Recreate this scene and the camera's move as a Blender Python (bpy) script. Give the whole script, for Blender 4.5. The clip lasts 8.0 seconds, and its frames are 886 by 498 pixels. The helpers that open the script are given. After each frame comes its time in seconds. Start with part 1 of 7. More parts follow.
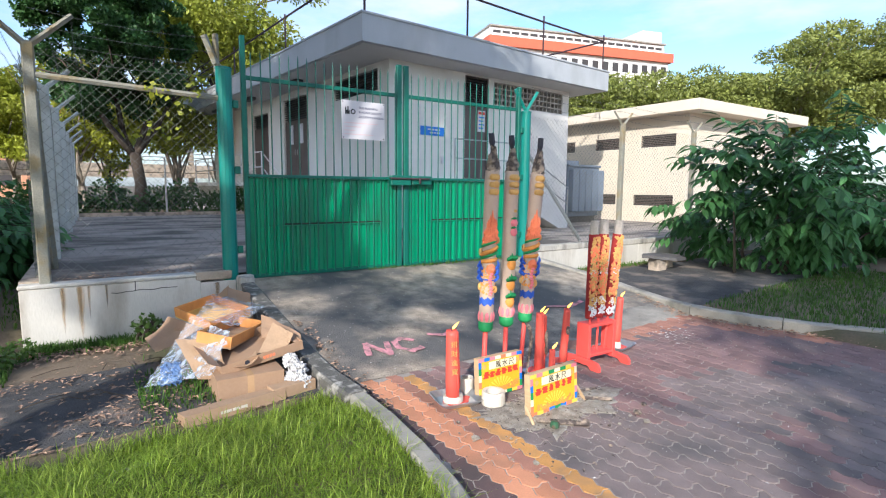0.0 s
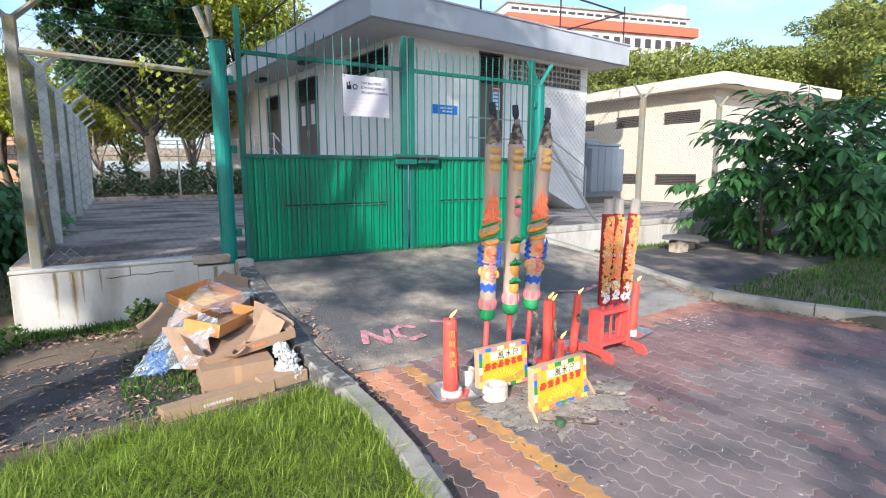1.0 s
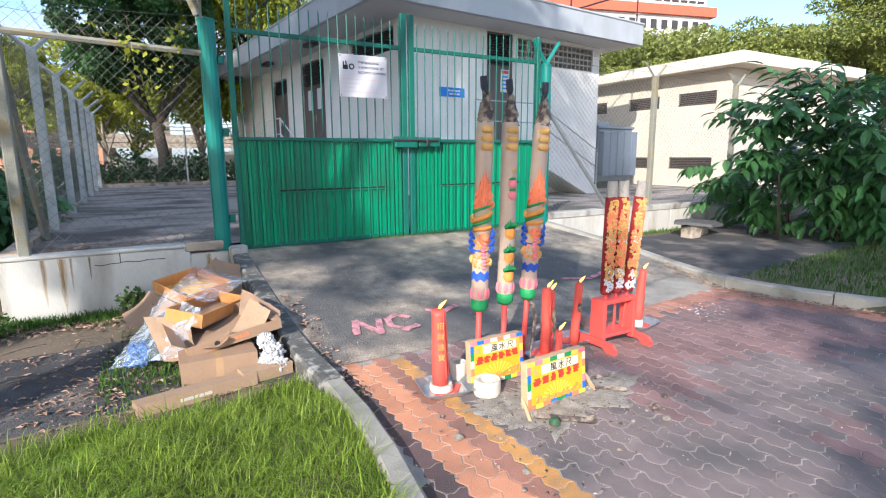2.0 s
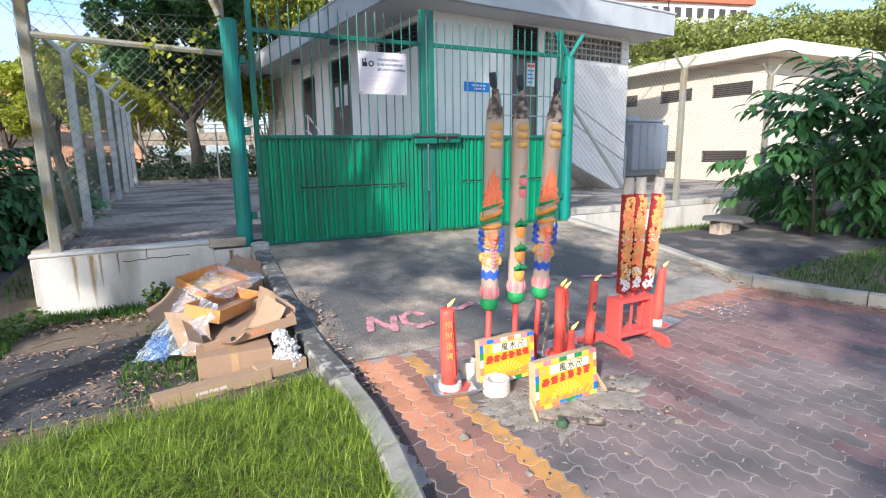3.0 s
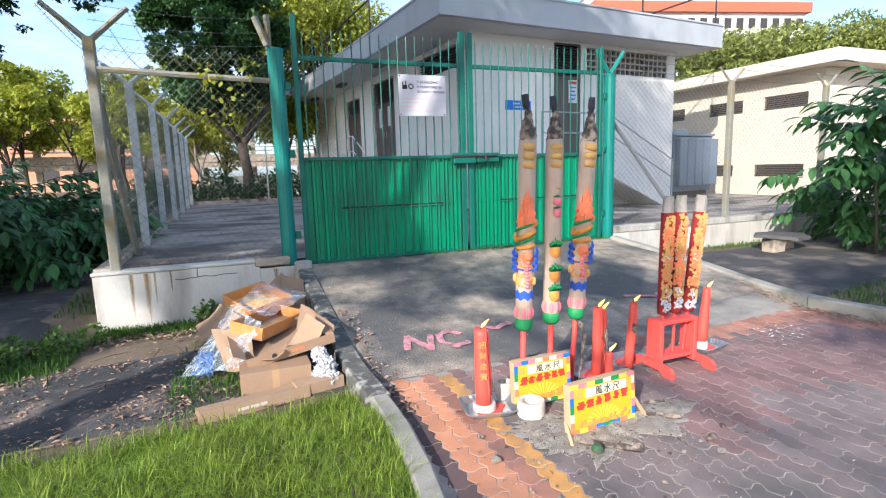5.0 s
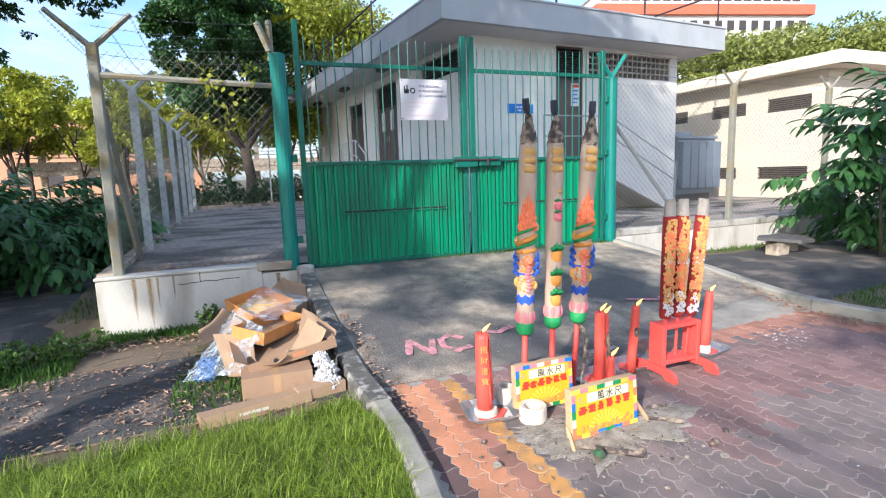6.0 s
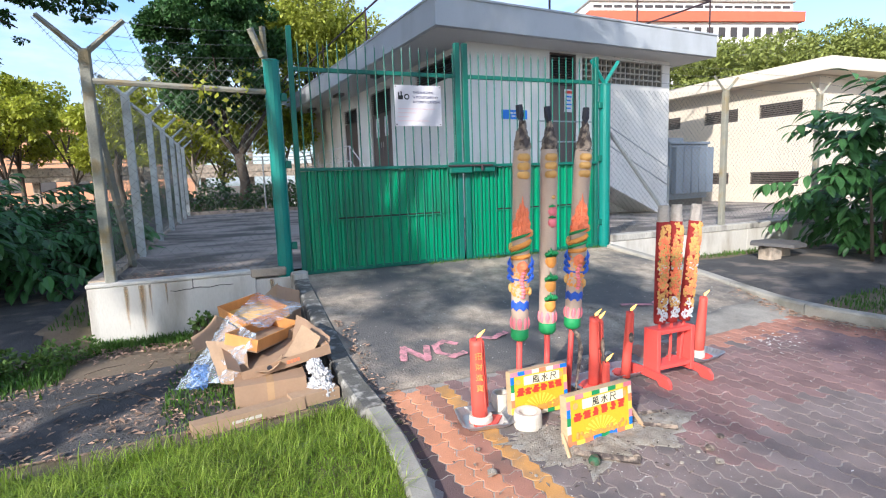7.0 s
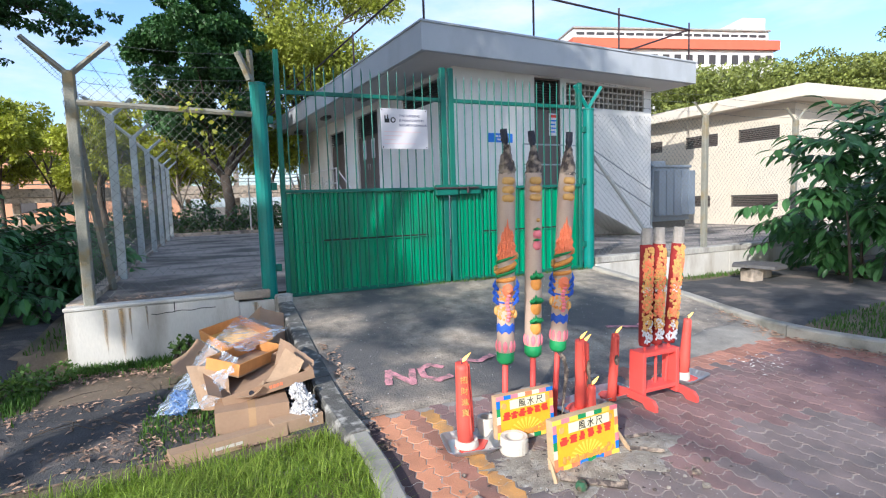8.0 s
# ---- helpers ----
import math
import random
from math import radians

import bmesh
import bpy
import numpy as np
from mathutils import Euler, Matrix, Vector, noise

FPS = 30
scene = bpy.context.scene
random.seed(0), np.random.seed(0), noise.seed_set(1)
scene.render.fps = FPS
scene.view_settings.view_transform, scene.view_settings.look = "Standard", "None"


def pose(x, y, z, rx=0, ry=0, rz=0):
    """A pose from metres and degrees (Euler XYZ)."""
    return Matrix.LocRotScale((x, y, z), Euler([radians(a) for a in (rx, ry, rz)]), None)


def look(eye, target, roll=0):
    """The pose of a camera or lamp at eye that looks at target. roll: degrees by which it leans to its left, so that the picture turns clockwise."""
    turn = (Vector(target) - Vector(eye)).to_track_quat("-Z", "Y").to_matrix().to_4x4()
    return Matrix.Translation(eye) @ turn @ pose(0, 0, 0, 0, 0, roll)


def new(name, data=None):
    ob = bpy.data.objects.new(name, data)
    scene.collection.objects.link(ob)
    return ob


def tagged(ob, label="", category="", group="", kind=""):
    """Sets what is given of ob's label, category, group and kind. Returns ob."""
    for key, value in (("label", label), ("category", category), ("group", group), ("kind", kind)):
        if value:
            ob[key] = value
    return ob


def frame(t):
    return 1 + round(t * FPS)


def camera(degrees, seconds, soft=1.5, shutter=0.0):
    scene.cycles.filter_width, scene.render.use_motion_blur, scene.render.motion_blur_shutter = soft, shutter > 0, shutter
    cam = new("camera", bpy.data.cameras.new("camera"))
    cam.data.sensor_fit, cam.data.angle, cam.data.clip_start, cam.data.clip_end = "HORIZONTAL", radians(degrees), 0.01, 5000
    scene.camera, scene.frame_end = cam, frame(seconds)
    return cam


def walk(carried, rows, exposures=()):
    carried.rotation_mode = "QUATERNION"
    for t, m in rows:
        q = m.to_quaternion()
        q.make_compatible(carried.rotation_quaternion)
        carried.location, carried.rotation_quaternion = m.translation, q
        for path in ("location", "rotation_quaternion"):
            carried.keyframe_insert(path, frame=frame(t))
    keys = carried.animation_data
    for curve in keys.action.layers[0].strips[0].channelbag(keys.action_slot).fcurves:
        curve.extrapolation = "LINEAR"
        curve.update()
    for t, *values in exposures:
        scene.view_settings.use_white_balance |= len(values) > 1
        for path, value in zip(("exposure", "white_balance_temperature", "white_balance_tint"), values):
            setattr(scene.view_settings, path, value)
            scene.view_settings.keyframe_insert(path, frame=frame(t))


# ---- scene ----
cam = camera(80.2, 8.0, 1.15)
METRES, EYE, TILT, LEAN, TURN = 0.92, 1.564, 0.0, 0.0, -33.5
ROWS = [
    (0.0, 0.0, 0.0, 0.0, 0.06, -6.56, -0.51),
    (0.5, 0.1122, 0.1043, -0.0175, 1.31, -7.7, -0.14),
    (1.0, 0.1608, 0.3456, -0.0428, 2.05, -8.51, -0.0),
    (1.5, 0.2156, 0.5426, -0.0832, 2.42, -9.53, 0.07),
    (3.0, 0.4528, 0.6304, -0.0594, 6.53, -10.56, 0.79),
    (3.5, 0.4893, 0.6241, -0.0513, 8.24, -9.77, 1.06),
    (4.0, 0.5102, 0.6195, -0.0424, 9.53, -9.23, 1.28),
    (4.5, 0.5183, 0.6157, -0.0382, 10.61, -8.86, 1.44),
    (6.0, 0.5391, 0.6229, -0.0286, 11.54, -8.22, 1.85),
    (6.5, 0.5443, 0.6271, -0.0259, 11.31, -8.01, 1.91),
    (7.0, 0.5411, 0.6311, -0.0251, 10.95, -7.65, 1.92),
    (7.5, 0.5449, 0.6364, -0.0225, 10.28, -6.72, 1.95),
    (8.0, 0.5497, 0.6386, -0.0177, 9.51, -5.36, 1.77),
]
walk(cam, [(t, pose(0, 0, EYE, TILT, LEAN, TURN) @ pose(METRES * x, METRES * y, METRES * z, 90 + pitch, roll, yaw)) for t, x, y, z, yaw, pitch, roll in ROWS],
     [(0.0, 0.88, 5800, 10), (1.5, 1.08, 5800, 11), (6.5, 1.06, 5800, 11), (8.0, 0.88, 5650, 10)])

# ---- world, sun, exposure ----
SUN_AZ, SUN_EL = radians(229.0), radians(27.0)      # direction to the sun, measured from +y clockwise
world = bpy.data.worlds.new("sky")
scene.world = world
world.use_nodes = True
wn = world.node_tree.nodes
sky = wn.new("ShaderNodeTexSky")
sky.sky_type, sky.sun_disc = "NISHITA", False
sky.sun_elevation, sky.sun_rotation = SUN_EL, SUN_AZ
sky.air_density, sky.dust_density, sky.ozone_density = 1.0, 1.5, 1.0
# thin clouds over the blue
tc = wn.new("ShaderNodeTexCoord")
mp = wn.new("ShaderNodeMapping")
mp.inputs["Scale"].default_value = (1.2, 1.2, 4.0)
cl = wn.new("ShaderNodeTexNoise")
cl.inputs["Scale"].default_value, cl.inputs["Detail"].default_value, cl.inputs["Roughness"].default_value = 2.2, 7, 0.6
rp = wn.new("ShaderNodeValToRGB")
rp.color_ramp.elements[0].position, rp.color_ramp.elements[1].position = 0.44, 0.68
mx = wn.new("ShaderNodeMix")
mx.data_type = "RGBA"
mx.inputs["B"].default_value = (3.6, 3.75, 4.0, 1)
wl = world.node_tree.links
wl.new(tc.outputs["Generated"], mp.inputs["Vector"])
wl.new(mp.outputs["Vector"], cl.inputs["Vector"])
wl.new(cl.outputs["Fac"], rp.inputs["Fac"])
wl.new(rp.outputs["Color"], mx.inputs["Factor"])
tint = wn.new("ShaderNodeMix")
tint.data_type, tint.blend_type = "RGBA", "MULTIPLY"
tint.inputs["Factor"].default_value, tint.inputs["B"].default_value = 1.0, (0.88, 0.96, 1.05, 1)
wl.new(sky.outputs["Color"], tint.inputs["A"])
wl.new(tint.outputs["Result"], mx.inputs["A"])
wl.new(mx.outputs["Result"], wn["Background"].inputs["Color"])
wn["Background"].inputs["Strength"].default_value = 0.15
sun = new("sun", bpy.data.lights.new("sun", "SUN"))
sun.data.energy, sun.data.angle, sun.data.color = 3.5, radians(0.6), (1.0, 0.89, 0.74)
to_sun = Vector((math.sin(SUN_AZ) * math.cos(SUN_EL), math.cos(SUN_AZ) * math.cos(SUN_EL), math.sin(SUN_EL)))
sun.matrix_world = look(to_sun * 50, (0, 0, 0))


# ---- materials ----
def mat(name, base, rough=0.7, metal=0.0, vary=0.15, scale=6.0, fine=80.0, bump=0.15, stain=None, stain_amt=0.0, stain_scale=1.5,
        stain_at=0.5, rand=0.0, island=0.0, trans=0.0, spec=0.4, stretch=(1, 1, 1), alpha=1.0, emit=None):
    """Base colour varied at two scales, optional stain colour, bump from fine noise."""
    m = bpy.data.materials.new(name)
    m.use_nodes = True
    n, l = m.node_tree.nodes, m.node_tree.links
    b = n["Principled BSDF"]
    geo = n.new("ShaderNodeNewGeometry")
    mapp = n.new("ShaderNodeMapping")
    mapp.inputs["Scale"].default_value = stretch
    l.new(geo.outputs["Position"], mapp.inputs["Vector"])
    co = mapp.outputs["Vector"]

    def nz(s, det=4.0):
        t = n.new("ShaderNodeTexNoise")
        t.inputs["Scale"].default_value, t.inputs["Detail"].default_value = s, det
        l.new(co, t.inputs["Vector"])
        return t.outputs["Fac"]

    def mathn(op, a, c):
        t = n.new("ShaderNodeMath")
        t.operation = op
        for i, v in enumerate((a, c)):
            if isinstance(v, (int, float)):
                t.inputs[i].default_value = v
            else:
                l.new(v, t.inputs[i])
        return t.outputs[0]

    big, small = nz(scale), nz(fine, 3.0)
    k = mathn("ADD", mathn("MULTIPLY", mathn("SUBTRACT", big, 0.5), vary * 4), mathn("MULTIPLY", mathn("SUBTRACT", small, 0.5), vary * 2.5))
    if rand:
        oi = n.new("ShaderNodeObjectInfo")
        k = mathn("ADD", k, mathn("MULTIPLY", mathn("SUBTRACT", oi.outputs["Random"], 0.5), rand * 2))
    if island:
        k = mathn("ADD", k, mathn("MULTIPLY", mathn("SUBTRACT", geo.outputs["Random Per Island"], 0.5), island * 2))
    k = mathn("MAXIMUM", mathn("ADD", k, 1.0), 0.15)
    col = n.new("ShaderNodeMix")
    col.data_type, col.blend_type = "RGBA", "MULTIPLY"
    col.inputs["Factor"].default_value = 1.0
    col.inputs["A"].default_value = (*base, 1)
    l.new(k, col.inputs["B"])
    out = col.outputs["Result"]
    if stain:
        st = n.new("ShaderNodeMix")
        st.data_type = "RGBA"
        ra = n.new("ShaderNodeValToRGB")
        ra.color_ramp.elements[0].position, ra.color_ramp.elements[1].position = stain_at, stain_at + 0.16
        l.new(nz(stain_scale, 8.0), ra.inputs["Fac"])
        l.new(mathn("MULTIPLY", ra.outputs["Color"], stain_amt), st.inputs["Factor"])
        l.new(out, st.inputs["A"])
        st.inputs["B"].default_value = (*stain, 1)
        out = st.outputs["Result"]
    l.new(out, b.inputs["Base Color"])
    b.inputs["Roughness"].default_value, b.inputs["Metallic"].default_value = rough, metal
    b.inputs["Specular IOR Level"].default_value = spec
    b.inputs["Alpha"].default_value = alpha
    if emit:
        b.inputs["Emission Color"].default_value, b.inputs["Emission Strength"].default_value = (*emit[0], 1), emit[1]
    if bump:
        bp = n.new("ShaderNodeBump")
        bp.inputs["Strength"].default_value, bp.inputs["Distance"].default_value = bump, 0.01
        l.new(small, bp.inputs["Height"])
        l.new(bp.outputs["Normal"], b.inputs["Normal"])
    if trans:
        tr, ms = n.new("ShaderNodeBsdfTranslucent"), n.new("ShaderNodeMixShader")
        l.new(out, tr.inputs["Color"])
        ms.inputs["Fac"].default_value = trans
        l.new(b.outputs[0], ms.inputs[1])
        l.new(tr.outputs[0], ms.inputs[2])
        l.new(ms.outputs[0], n["Material Output"].inputs["Surface"])
    return m


M_DIRT = mat("dirt", (0.17, 0.13, 0.09), 0.95, vary=0.25, scale=1.2, fine=40, bump=0.6, stain=(0.05, 0.075, 0.02), stain_amt=0.8, stain_scale=0.5)
M_OLDPATH = mat("old_asphalt_path", (0.07, 0.068, 0.068), 0.9, vary=0.32, scale=4, fine=70, bump=1.0, stain=(0.27, 0.215, 0.175), stain_amt=0.85, stain_scale=2.2, stain_at=0.53)
M_RAMP = mat("ramp_concrete", (0.36, 0.30, 0.235), 0.88, vary=0.44, scale=7.0, fine=60, bump=1.0, stain=(0.088, 0.090, 0.095), stain_amt=0.9, stain_scale=1.1, stain_at=0.43)
M_APRON = mat("apron_concrete", (0.29, 0.265, 0.23), 0.88, vary=0.25, scale=6, fine=70, bump=0.8, stain=(0.13, 0.125, 0.118), stain_amt=0.8, stain_scale=2.0, stain_at=0.46)
# stretched stain: dirt, plus lit and shaded streaks put into the colour
M_YARD = mat("yard_concrete", (0.35, 0.30, 0.262), 0.88, vary=0.15, scale=1.0, fine=70, bump=0.3, stain=(0.085, 0.075, 0.066), stain_amt=0.9, stain_scale=1.2, stain_at=0.45, stretch=(0.65, 1.15, 1))
M_KERB = mat("kerb_concrete", (0.33, 0.31, 0.27), 0.85, vary=0.14, scale=4, fine=90, bump=0.35, stain=(0.10, 0.10, 0.085), stain_amt=0.7, stain_scale=2.4, stain_at=0.52)
M_WHITEWALL = mat("whitewashed_wall", (0.56, 0.535, 0.49), 0.8, vary=0.09, scale=2, fine=60, bump=0.4, stain=(0.30, 0.255, 0.20), stain_amt=0.7, stain_scale=2.6, stain_at=0.50, stretch=(1, 1, 0.3))
M_CAP = mat("weathered_wall_cap", (0.40, 0.33, 0.26), 0.9, vary=0.2, scale=4, fine=60, bump=0.5, stain=(0.08, 0.07, 0.06), stain_amt=0.7, stain_scale=5)
M_CAPR = mat("dirt_streaked_capping", (0.42, 0.40, 0.36), 0.9, vary=0.2, scale=5, fine=60, bump=0.7, stain=(0.075, 0.07, 0.06), stain_amt=0.9, stain_scale=3.2, stain_at=0.5, stretch=(1, 1, 0.35))
M_RUST = mat("rust_streak", (0.58, 0.37, 0.15), 0.9, vary=0.25, scale=9, bump=0.1, alpha=0.13)
M_MOSS = mat("mossy_concrete", (0.12, 0.115, 0.105), 0.9, vary=0.25, scale=6, fine=50, bump=0.9, stain=(0.46, 0.44, 0.40), stain_amt=0.85, stain_scale=11, stain_at=0.52)
M_WARMFLAT = mat("warm_painted_flats", (0.56, 0.29, 0.17), 0.8, vary=0.05, scale=0.5, bump=0)
M_BWALL = mat("painted_wall", (0.72, 0.70, 0.67), 0.75, vary=0.03, scale=1.2, fine=90, bump=0.08, stain=(0.52, 0.49, 0.45), stain_amt=0.4, stain_scale=0.8, stain_at=0.55, stretch=(1, 1, 0.4))
M_FASCIA = mat("grey_fascia", (0.44, 0.46, 0.48), 0.75, vary=0.04, scale=0.9, fine=50, bump=0.1, stain=(0.33, 0.34, 0.35), stain_amt=0.5, stain_scale=1.2, stretch=(1, 1, 0.5))
M_SOFFIT = mat("soffit_paint", (0.55, 0.54, 0.52), 0.8, vary=0.04, scale=1.0)
M_CREAM = mat("cream_wall", (0.66, 0.58, 0.47), 0.8, vary=0.04, scale=0.8, bump=0.1, stain=(0.55, 0.50, 0.42), stain_amt=0.4, stain_scale=0.6)
M_GREEN = mat("green_gloss_paint", (0.006, 0.235, 0.112), 0.34, vary=0.10, scale=2.5, fine=60, bump=0.05, stain=(0.02, 0.10, 0.06), stain_amt=0.5, stain_scale=3, stretch=(1, 1, 0.5))
M_GREEN2 = mat("green_frame_paint", (0.006, 0.12, 0.085), 0.42, vary=0.12, scale=5, fine=80, bump=0.05)
M_TEAL = mat("teal_post_paint", (0.009, 0.185, 0.155), 0.35, vary=0.10, scale=4, fine=60, bump=0.05)
M_POST = mat("concrete_post", (0.25, 0.245, 0.205), 0.88, vary=0.2, scale=5, fine=60, bump=0.6, stain=(0.24, 0.175, 0.075), stain_amt=0.75, stain_scale=5.0, stain_at=0.5)
M_GALV = mat("galvanised_pipe", (0.42, 0.44, 0.44), 0.45, 0.7, vary=0.1, scale=8, bump=0.05, stain=(0.25, 0.16, 0.09), stain_amt=0.35, stain_scale=5)
M_WIRE = mat("galvanised_wire", (0.15, 0.16, 0.145), 0.65, 0.2, vary=0.1, scale=20, bump=0)
M_DARKPIPE = mat("rusty_rod", (0.06, 0.04, 0.045), 0.7, 0.3, vary=0.2, scale=9)
M_DOOR = mat("brown_door", (0.115, 0.09, 0.08), 0.5, vary=0.08, scale=3, stretch=(1, 1, 0.3))
M_LOUVRE = mat("dark_louvre", (0.055, 0.05, 0.05), 0.55, vary=0.1, scale=6)
# near-black that paints the shadow of the gate slot
M_SLOTSHADE = mat("dark_slot_shade", (0.022, 0.018, 0.016), 0.9, vary=0.2, scale=9)
M_POSTS = mat("pale_concrete_post", (0.50, 0.52, 0.50), 0.85, vary=0.12, scale=3, fine=60, bump=0.4, stain=(0.30, 0.29, 0.25), stain_amt=0.6, stain_scale=4.0, stain_at=0.52)
M_BLOCK = mat("breeze_block", (0.40, 0.37, 0.33), 0.85, vary=0.1, scale=5)
M_TRAFO = mat("blue_grey_steel", (0.15, 0.19, 0.25), 0.45, vary=0.06, scale=2, bump=0.03)
M_SIGNW = mat("white_sign", (0.66, 0.635, 0.66), 0.65, vary=0.03, scale=5, bump=0)
M_NAVY = mat("navy_print", (0.02, 0.03, 0.12), 0.5, vary=0.02, bump=0)
M_PINKP = mat("faded_pink_print", (0.72, 0.55, 0.56), 0.5, vary=0.04, bump=0)
# black for print, and for sheets painting the dark inside of vents
M_BLACK = mat("black_print_and_recess_shade", (0.015, 0.015, 0.015), 0.5, vary=0.02, bump=0)
M_BLUES = mat("blue_sign", (0.02, 0.17, 0.62), 0.4, vary=0.04, bump=0)
M_REDP = mat("red_print", (0.62, 0.05, 0.03), 0.5, vary=0.05, bump=0)
M_ORANGE = mat("orange_band", (0.55, 0.13, 0.07), 0.7, vary=0.05, scale=1, bump=0)
M_BARK = mat("bark", (0.085, 0.065, 0.05), 0.95, vary=0.25, scale=6, fine=30, bump=0.8, stretch=(1, 1, 0.25))
M_BARKL = mat("pale_bark", (0.24, 0.20, 0.16), 0.95, vary=0.25, scale=6, fine=30, bump=0.8, stretch=(1, 1, 0.25))


def leaf_mat(name, base, vary=0.25, trans=0.3, rough=0.5):
    return mat(name, base, rough, vary=vary, scale=0.6, fine=3.0, bump=0, island=0.35, trans=trans)


M_LEAF_DARK = leaf_mat("dark_green_leaves", (0.055, 0.13, 0.035))
M_LEAF_MID = leaf_mat("green_leaves", (0.095, 0.17, 0.03))
M_LEAF_LIGHT = leaf_mat("yellow_green_leaves", (0.33, 0.36, 0.04), trans=0.45)
M_LEAF_BAMBOO = leaf_mat("bamboo_leaves", (0.33, 0.36, 0.05), trans=0.4)
M_LEAF_RAIN = leaf_mat("rain_tree_leaves", (0.23, 0.26, 0.06))
M_LEAF_BUSH = leaf_mat("glossy_bush_leaves", (0.075, 0.19, 0.06), rough=0.36, trans=0.3)
M_GRASS = mat("grass_blades", (0.21, 0.31, 0.033), 0.55, vary=0.24, scale=2.4, fine=8, bump=0, island=0.5, trans=0.4)
M_GRASS2 = mat("weed_leaves", (0.07, 0.15, 0.02), 0.6, vary=0.25, scale=3.0, fine=10, bump=0, island=0.35, trans=0.3)
M_LITTER = mat("dry_leaf", (0.33, 0.215, 0.15), 0.85, vary=0.3, scale=8, bump=0.2, island=0.5)


# ---- building blocks ----
WM = {}


def thing(name, m, label, category, group="", kind=""):
    """An Empty at the thing's base."""
    ob = tagged(new(name), label, category, group, kind)
    ob.empty_display_size = 0.1
    ob.matrix_world = m
    WM[ob] = m
    return ob


def mesh_of(name, bm, material, smooth=False):
    me = bpy.data.meshes.new(name)
    bm.normal_update()
    bm.to_mesh(me)
    bm.free()
    for mm in (material if isinstance(material, (list, tuple)) else [material]):
        me.materials.append(mm)
    if smooth:
        me.shade_smooth()
    return me


def part(name, bm, material, parent, label="", smooth=False, local=False):
    """Links a bmesh as one mesh under a thing or part; given in world metres unless local."""
    if not local:
        bmesh.ops.transform(bm, matrix=WM[parent].inverted(), verts=bm.verts)
    ob = new(name, mesh_of(name, bm, material, smooth))
    ob.parent = parent
    WM[ob] = WM[parent]
    return tagged(ob, label)


def pieces(name, bm, material, parent, label="", smooth=False, local=True):
    """Each loose piece of a bmesh as a part of its own."""
    bm.verts.ensure_lookup_table()
    left = set(bm.verts)
    while left:
        grp, todo = set(), [left.pop()]
        while todo:
            v = todo.pop()
            if v in grp:
                continue
            grp.add(v)
            todo += [e.other_vert(v) for e in v.link_edges if e.other_vert(v) not in grp]
        left -= grp
        ids = {v: k for k, v in enumerate(grp)}
        one = bmesh.new()
        nv = [one.verts.new(v.co) for v in ids]
        for f in {f for v in grp for f in v.link_faces}:
            one.faces.new([nv[ids[v]] for v in f.verts])
        part(name, one, material, parent, label, smooth, local)
    bm.free()


def setting(name, bm, material, label, category, smooth=False, kind="structure"):
    ob = tagged(new(name, mesh_of(name, bm, material, smooth)), label, category, "", kind)
    WM[ob] = Matrix.Identity(4)
    return ob


def solo(name, bm, material, label, category, group="", smooth=False, at=None, kind=""):
    """A thing of one mesh, its origin at its base."""
    at = Vector(at) if at is not None else Vector((0, 0, 0))
    bmesh.ops.translate(bm, verts=bm.verts, vec=-at)
    ob = tagged(new(name, mesh_of(name, bm, material, smooth)), label, category, group, kind)
    ob.matrix_world = Matrix.Translation(at)
    WM[ob] = Matrix.Translation(at)
    return ob


def B():
    return bmesh.new()


def box(bm, x0, x1, y0, y1, z0, z1, bev=0.0, m=None):
    r = bmesh.ops.create_cube(bm, size=1)
    vs = r["verts"]
    mm = Matrix.Translation(((x0 + x1) / 2, (y0 + y1) / 2, (z0 + z1) / 2)) @ Matrix.Diagonal((x1 - x0, y1 - y0, z1 - z0, 1))
    bmesh.ops.transform(bm, matrix=mm, verts=vs)
    if bev:
        es = list({e for v in vs for e in v.link_edges})
        r2 = bmesh.ops.bevel(bm, geom=es, offset=bev, segments=1, affect="EDGES")
        vs = list({v for v in r2["verts"]} | {v for v in vs if v.is_valid})
    if m is not None:
        bmesh.ops.transform(bm, matrix=m, verts=[v for v in vs if v.is_valid])
    return bm


def boxes(*args):
    bm = B()
    for a in args:
        box(bm, *a)
    return bm


def tube(bm, pts, radii, seg=8, caps=True):
    """A round bar through pts; radii one or one for each point."""
    pts = [Vector(p) for p in pts]
    if isinstance(radii, (int, float)):
        radii = [radii] * len(pts)
    rings = []
    for i, p in enumerate(pts):
        d = (pts[min(i + 1, len(pts) - 1)] - pts[max(i - 1, 0)]).normalized()
        a = d.orthogonal().normalized() if abs(d.z) < 0.95 else Vector((1, 0, 0)).cross(d).normalized()
        if abs(d.z) < 0.95:
            a = d.cross(Vector((0, 0, 1))).normalized()
        b = d.cross(a)
        rings.append([bm.verts.new(p + (a * math.cos(2 * math.pi * k / seg) + b * math.sin(2 * math.pi * k / seg)) * radii[i]) for k in range(seg)])
    for r0, r1 in zip(rings, rings[1:]):
        for k in range(seg):
            bm.faces.new((r0[k], r0[(k + 1) % seg], r1[(k + 1) % seg], r1[k]))
    if caps:
        bm.faces.new(rings[0][::-1])
        bm.faces.new(rings[-1])
    return bm


